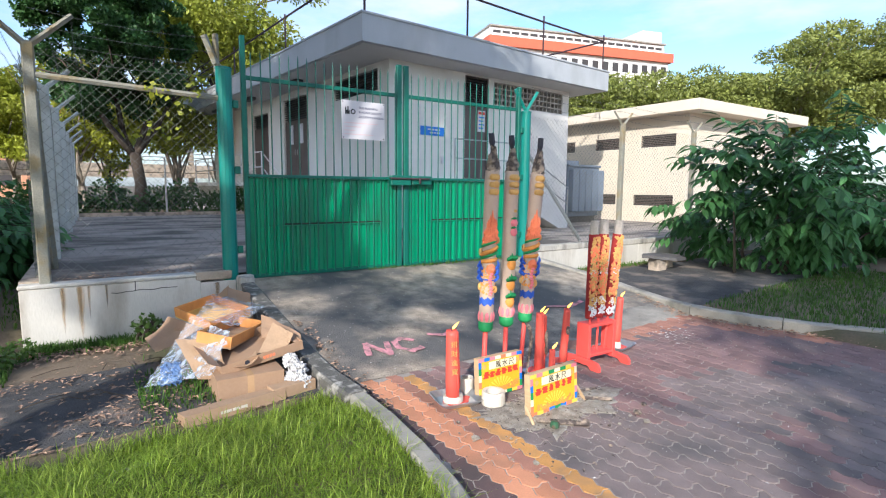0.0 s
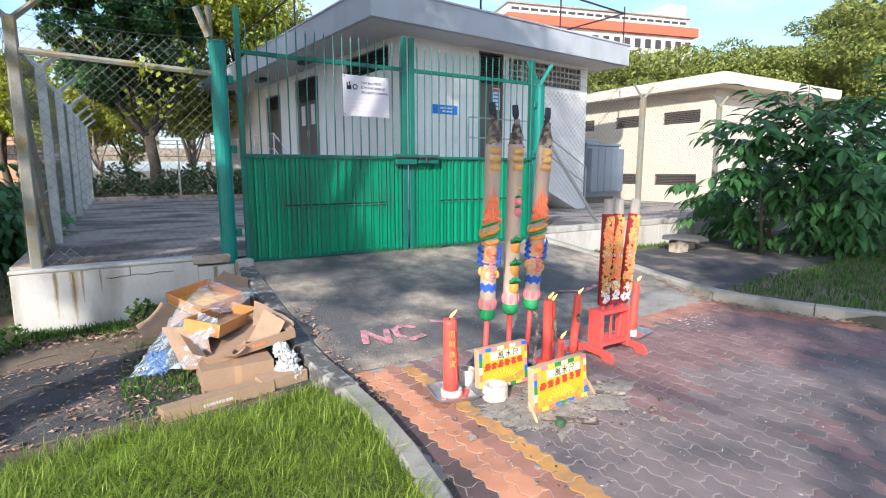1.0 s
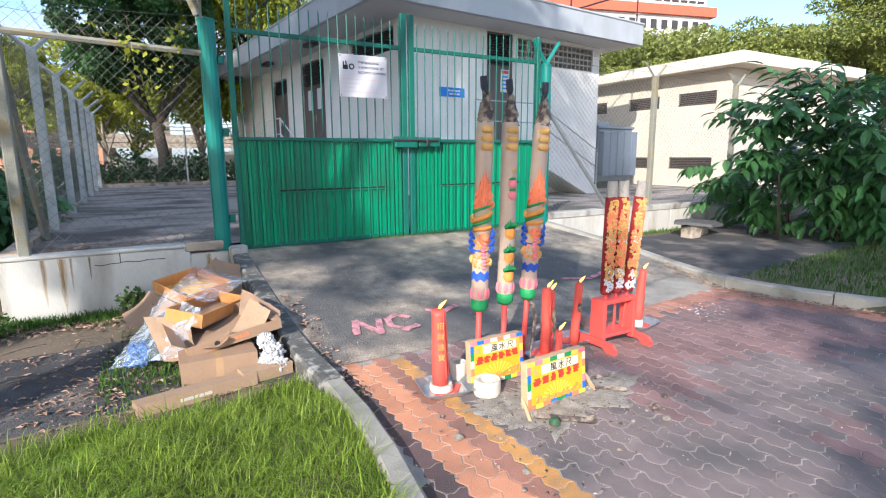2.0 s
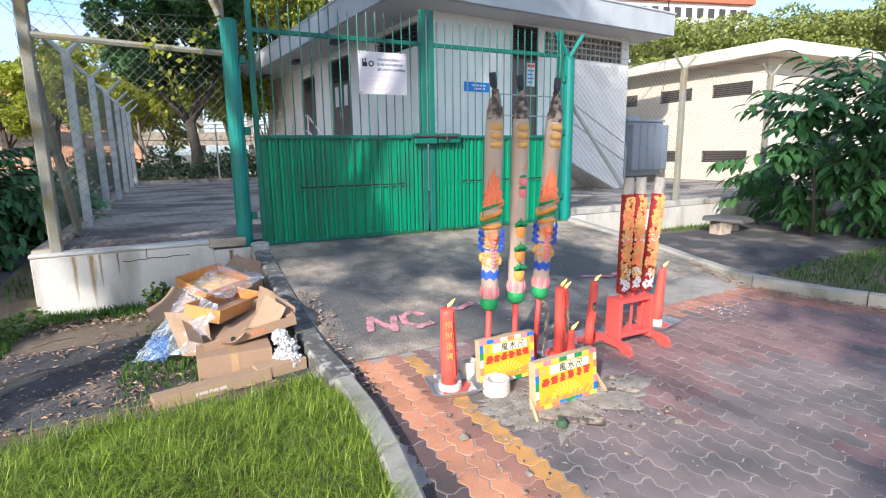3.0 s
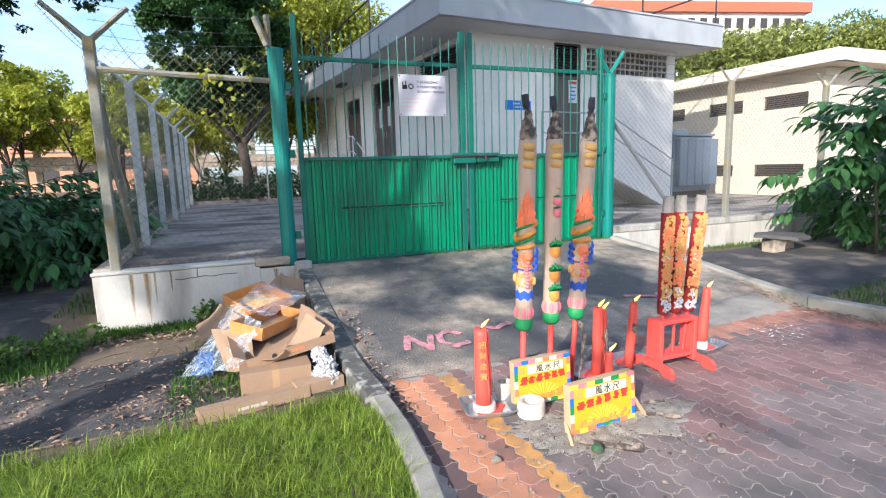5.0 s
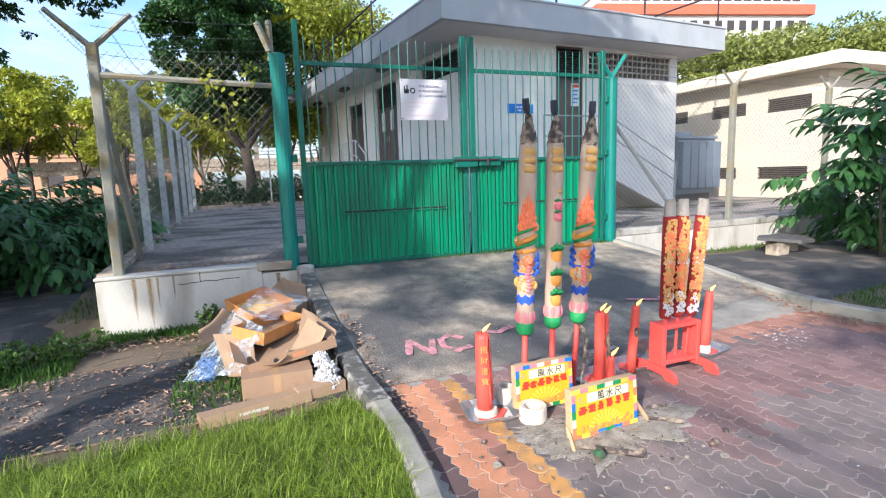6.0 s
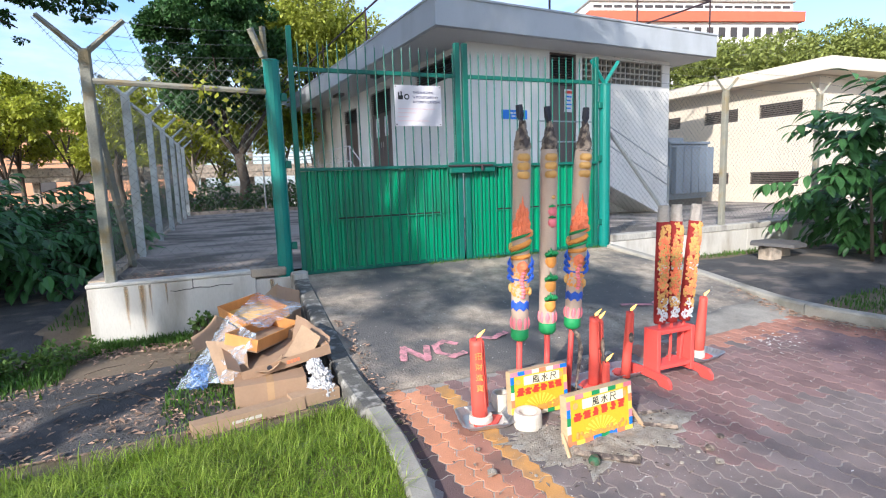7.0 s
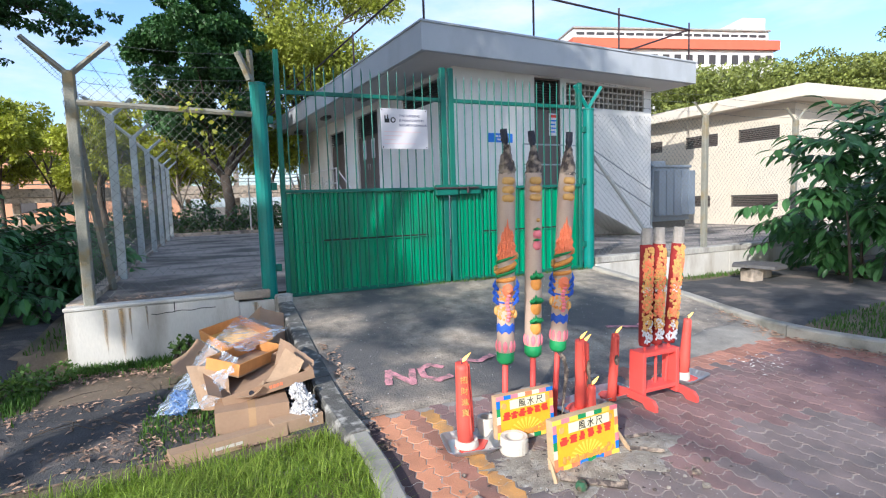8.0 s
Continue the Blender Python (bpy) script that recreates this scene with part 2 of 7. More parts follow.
def lathe(bm, prof, centre=(0, 0, 0), seg=20, m=None):
    """A turned form from (radius, height) pairs."""
    c = Vector(centre)
    rings = []
    for r, z in prof:
        rings.append([bm.verts.new(c + Vector((r * math.cos(2 * math.pi * k / seg), r * math.sin(2 * math.pi * k / seg), z))) for k in range(seg)])
    for r0, r1 in zip(rings, rings[1:]):
        for k in range(seg):
            bm.faces.new((r0[k], r0[(k + 1) % seg], r1[(k + 1) % seg], r1[k]))
    bm.faces.new(rings[0][::-1])
    bm.faces.new(rings[-1])
    if m is not None:
        bmesh.ops.transform(bm, matrix=m, verts=[v for rr in rings for v in rr])
    return bm


def prism(bm, outline, z0, z1, m=None):
    """A flat outline (x, y) raised from z0 to z1."""
    lo = [bm.verts.new((x, y, z0)) for x, y in outline]
    hi = [bm.verts.new((x, y, z1)) for x, y in outline]
    n = len(outline)
    bm.faces.new(lo[::-1])
    bm.faces.new(hi)
    for i in range(n):
        bm.faces.new((lo[i], lo[(i + 1) % n], hi[(i + 1) % n], hi[i]))
    if m is not None:
        bmesh.ops.transform(bm, matrix=m, verts=lo + hi)
    return bm


def sheet(bm, x0, x1, y0, y1, nx, ny, fz):
    g = [[bm.verts.new((x0 + (x1 - x0) * i / nx, y0 + (y1 - y0) * j / ny, fz(x0 + (x1 - x0) * i / nx, y0 + (y1 - y0) * j / ny))) for j in range(ny + 1)] for i in range(nx + 1)]
    for i in range(nx):
        for j in range(ny):
            bm.faces.new((g[i][j], g[i + 1][j], g[i + 1][j + 1], g[i][j + 1]))
    return bm


def from_arrays(name, verts, faces, material):
    me = bpy.data.meshes.new(name)
    me.from_pydata(verts, [], faces)
    me.materials.append(material)
    return me


def sstep(a, b, x):
    t = min(1.0, max(0.0, (x - a) / (b - a)))
    return t * t * (3 - 2 * t)


# ---- ground ----
def yard_z(x, y):
    return 0.5 - 0.22 * sstep(4.0, 13.0, x) * sstep(7.5, 11.0, y)


def ramp_z(y):
    return 0.41 * min(1.0, max(0.0, (y - 3.78) / 2.95))


KL = [(1.54, 3.44), (1.54, 3.0), (1.5, 2.5), (1.42, 2.0), (1.27, 1.5), (1.0, 0.9), (0.5, 0.2), (-0.4, -0.6), (-2.0, -1.6), (-5.0, -2.6)]


def lawn_edge(y):
    """x of the kerb between lawn and forecourt."""
    if y >= 3.44:
        return 1.54
    for (xa, ya), (xb, yb) in zip(KL, KL[1:]):
        if yb <= y <= ya:
            return xb + (xa - xb) * (y - yb) / (ya - yb)
    return -5.0 + (y + 2.6) * 3.0


def ground_z(x, y):
    if y > 6.78:
        z = -0.1 if -0.6 < x < 40 and y < 21.3 else 0.05 + 0.35 * sstep(8, 22, y)
        return z - 0.1 * sstep(-3, -8, x) * (1 - sstep(14, 20, y))
    bump = 0.025 * noise.noise((x * 1.3, y * 1.3, 0)) + 0.012 * noise.noise((x * 5, y * 5, 3))
    edge = lawn_edge(y)
    if y < 3.4 and edge - 0.03 < x < 5.9:
        return -0.25
    if x < 1.5:
        lawn = sstep(3.7, 3.0, y)
        return (-0.07 - 0.06 * sstep(4.5, 6.6, y)) * (1 - lawn) + lawn * 0.03 + bump * 0.8
    if x < 5.9:
        return -0.25
    return -0.25 + 0.34 * sstep(6.25, 6.6, x) + bump * 0.4


def spread(a, b, step, far):
    fine = [a + step * i for i in range(int((b - a) / step) + 1)]
    out, d = [], step
    while d < far:
        d *= 1.7
        out.append(d)
    return [a - v for v in reversed(out)] + fine + [fine[-1] + v for v in out]


bm = B()
xs, ys = spread(-5.0, 11.0, 0.125, 700), spread(-3.0, 8.0, 0.125, 700)
grid = [[bm.verts.new((x, y, ground_z(x, y))) for y in ys] for x in xs]
for i in range(len(xs) - 1):
    for j in range(len(ys) - 1):
        bm.faces.new((grid[i][j], grid[i + 1][j], grid[i + 1][j + 1], grid[i][j + 1]))
ground = setting("ground", bm, M_DIRT, "bare brown earth with patches of weeds and grass", "ground", smooth=True)

# old path of cracked asphalt below the boundary wall
bm = B()
sheet(bm, -7.0, 1.43, 3.75, 6.2, 60, 24, lambda x, y: ground_z(x, y) + 0.012 - 0.05 * (sstep(5.4 + 0.25 * noise.noise((x * 1.1, 2, 0)) + 0.1 * x, 5.75 + 0.1 * x, y) + sstep(3.95 + 0.1 * noise.noise((x * 2, 7, 0)), 3.8, y)))
setting("path", bm, M_OLDPATH, "worn dark asphalt path strewn with dry leaves", "path", smooth=True)
bm = B()
sheet(bm, -3.2, -1.15, 5.6, 24.0, 14, 60, lambda x, y: ground_z(x, y) + 0.02 - 0.06 * (sstep(0.75, 1.0, abs(x + 2.1 + 0.15 * noise.noise((y * 0.6, 0, 0))))))
setting("path_side", bm, M_OLDPATH, "worn grey asphalt path beside the chain-link fence", "path", smooth=True)
bm = B()
sheet(bm, 6.5, 14.0, 3.4, 6.5, 60, 30, lambda x, y: ground_z(x, y) + 0.022 - 0.06 * sstep(6.25, 6.45, y + 0.1 * noise.noise((x * 2, 1, 0))) - 0.06 * sstep(3.78 + 0.08 * (x - 6.4), 3.62 + 0.08 * (x - 6.4), y + 0.12 * noise.noise((x * 2.5, 4, 0))))
setting("path_right", bm, M_OLDPATH, "dark asphalt path between kerb and white wall", "path", smooth=True)

# entrance ramp and yard
bm = B()


def ramp_right(y):
    return 6.36 - 0.2 * sstep(5.0, 6.7, y) - 0.12 * sstep(4.4, 3.7, y)


rows_y = [3.78 + (6.80 - 3.78) * j / 24 for j in range(25)]
g = [[bm.verts.new((1.58 + (ramp_right(y) - 1.58) * i / 40, y, ramp_z(y) + 0.008 * noise.noise((i * 0.4, y * 2, 0)))) for y in rows_y] for i in range(41)]
for i in range(40):
    for j in range(24):
        bm.faces.new((g[i][j], g[i + 1][j], g[i + 1][j + 1], g[i][j + 1]))
setting("ramp", bm, M_RAMP, "stained grey concrete ramp rising to the gate", "ramp", smooth=True)
bm = B()
sheet(bm, -0.6, 40, 6.8, 21.5, 80, 40, yard_z)
setting("yard", bm, M_YARD, "weathered concrete yard behind the fence, sun streaks painted in", "yard", smooth=True)
bm = B()
sheet(bm, 3.3, 6.4, 3.35, 4.5, 44, 22, lambda x, y: ramp_z(y) + 0.016 - 0.04 * sstep(3.66 + 0.08 * (x - 4), 3.56 + 0.08 * (x - 4), y) - 0.05 * sstep(0.1, -0.1, x - 4.3 - 0.5 * noise.noise((x * 1.7, y * 2.3, 2)) - 0.5 * (y - 3.6)) - 0.05 * sstep(4.15, 4.4, y + 0.2 * noise.noise((x * 2, y * 2, 6))))
setting("ramp_apron", bm, M_APRON, "pale grey concrete apron at the foot of the ramp", "ramp", smooth=True)


# kerbs in separate stones
def kerb(name, pts, width, depth, stone, label, material=None):
    root = thing(name, Matrix.Translation(pts[0]), label, "kerb", "", "structure")
    P = [Vector(p) for p in pts]
    lens = [0.0]
    for a, b in zip(P, P[1:]):
        lens.append(lens[-1] + (b - a).length)

    def at(s):
        for i in range(len(P) - 1):
            if s <= lens[i + 1] or i == len(P) - 2:
                f = (s - lens[i]) / (lens[i + 1] - lens[i])
                return P[i].lerp(P[i + 1], f), (P[i + 1] - P[i]).normalized()

    s = 0.0
    while s < lens[-1] - 0.05:
        e = min(s + stone, lens[-1])
        bm = B()
        prev = None
        n = 4
        for k in range(n + 1):
            p, d = at(s + 0.006 + (e - s - 0.012) * k / n)
            d2 = (at(min(s + (e - s) * k / n + 0.25, lens[-1]))[0] - at(max(s + (e - s) * k / n - 0.25, 0))[0]).normalized()
            side = Vector((d2.y, -d2.x, 0)).normalized()
            w, ch = width / 2, 0.018
            ring = [bm.verts.new(p + side * a + Vector((0, 0, z + 0.004 * noise.noise((p.x * 4, p.y * 4, a * 9))))) for a, z in ((-w, -depth), (-w, -ch), (-w + ch, 0), (w - ch, 0), (w, -ch), (w, -depth))]
            if prev:
                for q in range(6):
                    bm.faces.new((prev[q], prev[(q + 1) % 6], ring[(q + 1) % 6], ring[q]))
            else:
                bm.faces.new(ring)
            prev = ring
        bm.faces.new(prev[::-1])
        bmesh.ops.recalc_face_normals(bm, faces=bm.faces)
        part("kerb_stone", bm, material or M_KERB, root)
        s = e
    return root


kerb("kerb_left", [(1.54, 3.44, 0.07), (1.54, 3.0, 0.068), (1.5, 2.5, 0.068), (1.42, 2.0, 0.068), (1.27, 1.5, 0.068), (1.0, 0.9, 0.068), (0.5, 0.2, 0.068), (-0.4, -0.6, 0.068), (-2, -1.6, 0.068), (-5, -2.6, 0.068)],
     0.13, 0.3, 0.9, "pale curved concrete kerb along the grass")
kerb("kerb_ramp_left", [(1.505, 6.68, 0.425), (1.505, 5.6, 0.272), (1.505, 4.7, 0.148), (1.51, 4.1, 0.074), (1.535, 3.45, 0.072)], 0.17, 0.55, 1.1, "stained concrete ramp edge, darkened with moss", M_MOSS)
kerb("kerb_right", [(6.16, 6.66, 0.45), (6.32, 5.9, 0.33), (6.45, 5.2, 0.22), (6.42, 4.6, 0.15), (6.33, 4.1, 0.12), (6.28, 3.6, 0.12), (6.36, 3.1, 0.12), (6.58, 2.5, 0.12), (6.92, 1.95, 0.12), (7.7, 1.0, 0.12), (9.2, -0.1, 0.12), (13, -1.8, 0.12)],
     0.15, 0.4, 1.0, "pale concrete kerb round the planted verge")

# boundary walls
bm = B()
box(bm, -0.69, 1.0, 6.70, 6.86, -0.35, 0.50, 0.008)
box(bm, 1.0, 1.40, 6.705, 6.855, -0.35, 0.43, 0.008)
wall_l = setting("wall_boundary_left", bm, M_WHITEWALL, "low whitewashed boundary wall with cracks and rust stains", "wall")
bm = B()
box(bm, -0.70, 0.97, 6.69, 6.87, 0.504, 0.545, 0.01)
for vx in bm.verts:
    vx.co.z += 0.012 * noise.noise((vx.co.x * 6, 0, 0))
part("cap", bm, M_WHITEWALL, wall_l)
bm = B()
box(bm, 0.95, 1.36, 6.685, 6.87, 0.455, 0.56, 0.014)
for vx in bm.verts:
    vx.co += Vector((0.03 * noise.noise(vx.co * 7), 0, 0.02 * noise.noise(vx.co * 9)))
part("broken_cap", bm, M_CAP, wall_l, "broken brown-stained length of wall capping")
bm = B()
for x, w, z0, z1 in ((-0.18, 0.03, -0.08, 0.495), (-0.33, 0.02, 0.0, 0.495), (-0.10, 0.012, 0.12, 0.495), (0.06, 0.01, 0.22, 0.495), (1.18, 0.025, 0.15, 0.42)):
    for q in range(5):
        f, zl = 1.35 - 0.24 * q, z0 + 0.05 * q * (z1 - z0) * (1 if q % 2 else 2.2)
        lf, rt = [], []
        for k in range(11):
            z = z1 + (zl - z1) * k / 10
            hw = w * f * (0.55 + 0.45 * (1 - k / 10)) * (0.02 + 0.98 * (1 - (k / 10) ** 4))
            mx_ = x + w * 0.5 * noise.noise((x * 9, z * 7, q))
            lf.append((mx_ - hw * (1 + 0.5 * noise.noise((x, z * 16, q + 3))), z))
            rt.append((mx_ + hw * (1 + 0.5 * noise.noise((x, z * 16, q + 9))), z))
        yy = 6.6975 - 0.0006 * q
        L_ = [bm.verts.new((a, yy, b)) for a, b in lf]
        R_ = [bm.verts.new((a, yy, b)) for a, b in rt]
        for k in range(10):
            bm.faces.new((L_[k], L_[k + 1], R_[k + 1], R_[k]))
part("rust_streak", bm, M_RUST, wall_l, "orange rust streaks")
bm = B()
tube(bm, [(x, 6.698, 0.40 + 0.02 * noise.noise((x * 9, 0, 0)) + 0.02 * (x - 0.2)) for x in np.linspace(0.1, 0.75, 14)], 0.004, 5)
tube(bm, [(0.33 + 0.008 * noise.noise((0, z * 20, 0)), 6.698, z) for z in np.linspace(0.41, 0.53, 6)], 0.004, 5)
part("crack", bm, M_BLACK, wall_l, "dark crack along the wall")
bm = B()
box(bm, 1.405, 1.60, 6.56, 6.69, -0.3, 0.49, 0.02)
bmesh.ops.subdivide_edges(bm, edges=bm.edges[:], cuts=2, use_grid_fill=True)
for vx in bm.verts:
    vx.co += Vector((0.03 * noise.noise(vx.co * 8), 0.03 * noise.noise(vx.co * 9), 0.03 * noise.noise(vx.co * 7)))
part("end_block", bm, M_CAPR, wall_l, "broken whitewashed concrete block at the gate post")
setting("wall_boundary_side", boxes((-0.70, -0.53, 6.86, 21.6, -0.2, 0.56)), M_CAP, "low stained concrete wall under the side fence", "wall")
bm = B()
for i in range(9):
    box(bm, 6.24 + i * 1.5 + 0.004, 6.24 + (i + 1) * 1.5 - 0.004, 6.72, 6.88, -0.3, 0.47, 0.006)
wall_r = setting("wall_boundary_right", bm, M_WHITEWALL, "low whitewashed boundary wall streaked with dirt", "wall")
bm = B()
for i in range(9):
    box(bm, 6.24 + i * 1.5 + 0.01, 6.24 + (i + 1) * 1.5 - 0.01, 6.712, 6.888, 0.474, 0.58, 0.012)
part("cap", bm, M_CAPR, wall_r, "dirt-streaked chipped concrete capping")
setting("wall_boundary_back", boxes((-0.7, 40, 21.5, 21.66, -0.2, 0.62)), M_CAP, "low concrete wall at the back of the yard", "wall")


# ---- fences ----
def mesh_panel(bm, ax, a0, a1, z0, z1, other, pitch=0.065, r=0.0016):
    """Diagonal wires of a chain-link panel along x or y."""
    step = pitch * math.sqrt(2)
    h = z1 - z0

    def P(a, z):
        return Vector((a, other, z)) if ax == "x" else Vector((other, a, z))

    nrm = Vector((0, 1, 0)) if ax == "x" else Vector((1, 0, 0))
    for sgn in (1, -1):
        s = a0 - h
        while s < a1 + h:
            lo, hi = s, s + h * sgn
            ta, tb = 0.0, 1.0
            for lim, up in ((a0, False), (a1, True)):
                d = hi - lo
                t = (lim - lo) / d
                if (d > 0) == up:
                    tb = min(tb, t)
                else:
                    ta = max(ta, t)
            if tb - ta > 0.01:
                p, q = P(lo + (hi - lo) * ta, z0 + h * ta), P(lo + (hi - lo) * tb, z0 + h * tb)
                d = (q - p).normalized()
                u = d.cross(nrm)
                tri = [(u * r), (u * -0.5 * r + nrm * 0.87 * r), (u * -0.5 * r - nrm * 0.87 * r)]
                v0, v1 = [bm.verts.new(p + w) for w in tri], [bm.verts.new(q + w) for w in tri]
                for k in range(3):
                    bm.faces.new((v0[k], v0[(k + 1) % 3], v1[(k + 1) % 3], v1[k]))
            s += step
    return bm


def y_post(name, x, y, zb, zt, ax, material, label, group, w=0.06, arms=0.36):
    """A square post with two raking arms for barbed wire."""
    t = thing(name, Matrix.Translation((x, y, zb)), label, "fence post", group)
    bm = B()
    box(bm, x - w, x + w, y - w, y + w, zb - 0.3, zt, 0.012)
    part("shaft", bm, material, t)
    for s in (-1, 1):
        bm = B()
        d = Vector((s * arms, 0, 0)) if ax == "x" else Vector((0, s * arms, 0))
        e = Vector((x, y, zt - 0.05))
        tube(bm, [e, e + d * 0.85 + Vector((0, 0, arms * 0.8))], [w * 0.62, w * 0.5], 4)
        part("arm", bm, material, t)
    return t


def side_post(y):
    return y_post("fence_post", -0.5, y, 0.5, 2.95, "x", M_POSTS, "pale weathered concrete fence post with forked arms", "side fence posts", 0.055)


y_post("corner_post", -0.47, 6.80, 0.5, 2.98, "x", M_POST, "tall lichen-stained concrete corner post with forked arms", "", 0.052, 0.45)
bm = B()
tube(bm, [(-0.47, 6.95, 2.35), (-0.47, 8.3, 0.5)], 0.045, 4)
solo("fence_strut", bm, M_POST, "slanting concrete strut bracing the corner post", "fence strut", at=(-0.47, 8.3, 0.5))
for yy in (9.4, 12.0, 14.6, 17.0, 19.3, 21.4):
    side_post(yy)
for i, (xx, zb) in enumerate(((8.68, 0.58), (11.1, 0.58), (13.5, 0.58), (15.9, 0.58))):
    y_post("fence_post", xx, 6.80, zb, 2.86, "x", M_POST, "grey concrete fence post with forked arms", "front fence posts", 0.045, 0.32)
for xx in (2.2, 5.0, 7.6, 10.2, 12.8, 15.4, 18.0, 20.6):
    bm = B()
    tube(bm, [(xx, 21.58, 0.6), (xx, 21.58, 2.6)], 0.035, 6)
    solo("fence_post", bm, M_GALV, "thin grey steel fence post", "fence post", "back fence posts", at=(xx, 21.58, 0.6))

solo("fence_mesh", mesh_panel(B(), "x", -0.42, 1.26, 0.56, 2.92, 6.79, 0.075, 0.0018), M_WIRE, "galvanised chain-link mesh above the boundary wall", "chain-link fence", at=(0.4, 6.79, 0.56))
solo("fence_mesh", mesh_panel(B(), "y", 6.9, 21.4, 0.57, 2.9, -0.56, 0.085, 0.0022), M_WIRE, "long galvanised chain-link side fence", "chain-link fence", at=(-0.56, 14, 0.57))
solo("fence_mesh", mesh_panel(B(), "x", 6.26, 15.9, 0.58, 2.8, 6.86, 0.065, 0.0019), M_WIRE, "galvanised chain-link mesh above the white wall", "chain-link fence", at=(11, 6.86, 0.58))
solo("fence_mesh", mesh_panel(B(), "x", -0.5, 21.0, 0.62, 2.5, 21.6, 0.11, 0.0025), M_WIRE, "chain-link fence at the back of the yard", "chain-link fence", at=(10, 21.6, 0.62))
bm = B()
tube(bm, [(-0.42, 6.78, 2.66), (1.28, 6.78, 2.60)], 0.033, 6)
solo("fence_rail", bm, M_POST, "pale horizontal rail along the fence top", "fence rail", at=(0.4, 6.78, 2.62))


def barbed(pts, label):
    bm = B()
    P = [Vector(p) for p in pts]
    for a, b in zip(P, P[1:]):
        n = 10
        tube(bm, [a.lerp(b, k / n) - Vector((0, 0, 0.05 * math.sin(math.pi * k / n))) for k in range(n + 1)], 0.0025, 3)
        L = (b - a).length
        for k in range(int(L / 0.12)):
            p = a.lerp(b, (k + 0.5) * 0.12 / L) - Vector((0, 0, 0.05 * math.sin(math.pi * (k + 0.5) * 0.12 / L)))
            tube(bm, [p + Vector((0.012, 0.01, 0.016)), p - Vector((0.012, 0.01, 0.016))], 0.002, 3)
    solo("barbed_wire", bm, M_WIRE, label, "barbed wire", "barbed wires", at=P[0])


for dx, dz in ((-0.4, 0.38), (-0.2, 0.22), (0.2, 0.22), (0.4, 0.38)):
    barbed([(-0.5 + dx, yy, 2.9 + dz) for yy in (6.85, 9.4, 12.0, 14.6, 17.0, 19.3, 21.4)], "barbed wire strand over the side fence")
for dy, zz in ((-0.1, 3.28), (-0.05, 3.14), (0.05, 3.02), (0.12, 2.9)):
    barbed([(-0.45, 6.8 + dy, zz), (1.32, 6.8 + dy, zz - 0.02)], "barbed wire strand above the fence rail")
for dx, dz in ((0.0, 0.05), (0.0, 0.2), (0.05, 0.33)):
    barbed([(6.3, 6.83, 2.95 + dz), (8.68, 6.83, 2.88 + dz), (11.1, 6.83, 2.86 + dz), (13.5, 6.83, 2.86 + dz)], "barbed wire strand above the front fence")


# ---- gate ----
GY = 6.80


def gate_post(x0, x1, zt, label):
    t = thing("gate_post", Matrix.Translation(((x0 + x1) / 2, GY, 0.4)), label, "gate post", "gate posts")
    bm = B()
    tube(bm, [((x0 + x1) / 2, GY, 0.25), ((x0 + x1) / 2, GY, zt)], (x1 - x0) / 2, 14)
    part("tube", bm, M_TEAL, t, smooth=False)
    bm = B()
    lathe(bm, [((x1 - x0) / 2 + 0.008, 0), ((x1 - x0) / 2 + 0.008, 0.02), ((x1 - x0) / 4, 0.035)], ((x0 + x1) / 2, GY, zt), 14)
    part("cap", bm, M_TEAL, t)
    for z in (0.75, 1.72, 2.5):
        bm = B()
        xs_ = x1 if x0 < 3 else x0 - 0.05
        box(bm, xs_ - 0.005, xs_ + 0.06, GY - 0.05, GY + 0.01, z, z + 0.09, 0.006)
        part("hinge", bm, M_GREEN2, t, "green welded hinge lug")
    return t


gp = gate_post(1.27, 1.45, 2.94, "thick teal-painted steel gate post with dents")
gpr = gate_post(6.07, 6.24, 2.84, "teal-painted steel gate post beside the chain-link fence")
for s in (-1, 1):
    bm = B()
    tube(bm, [(6.155, GY, 2.86), (6.155 + s * 0.25, GY, 3.2)], 0.035, 4)
    part("arm", bm, M_TEAL, gpr)
bm = B()
tube(bm, [(1.30, GY + 0.06, 2.9), (1.30, GY + 0.08, 3.35)], 0.035, 4)
tube(bm, [(1.28, GY + 0.02, 3.0), (1.16, GY, 3.3)], 0.04, 4)
part("arm", bm, M_POST, gp, "grey concrete stub rising behind the post")


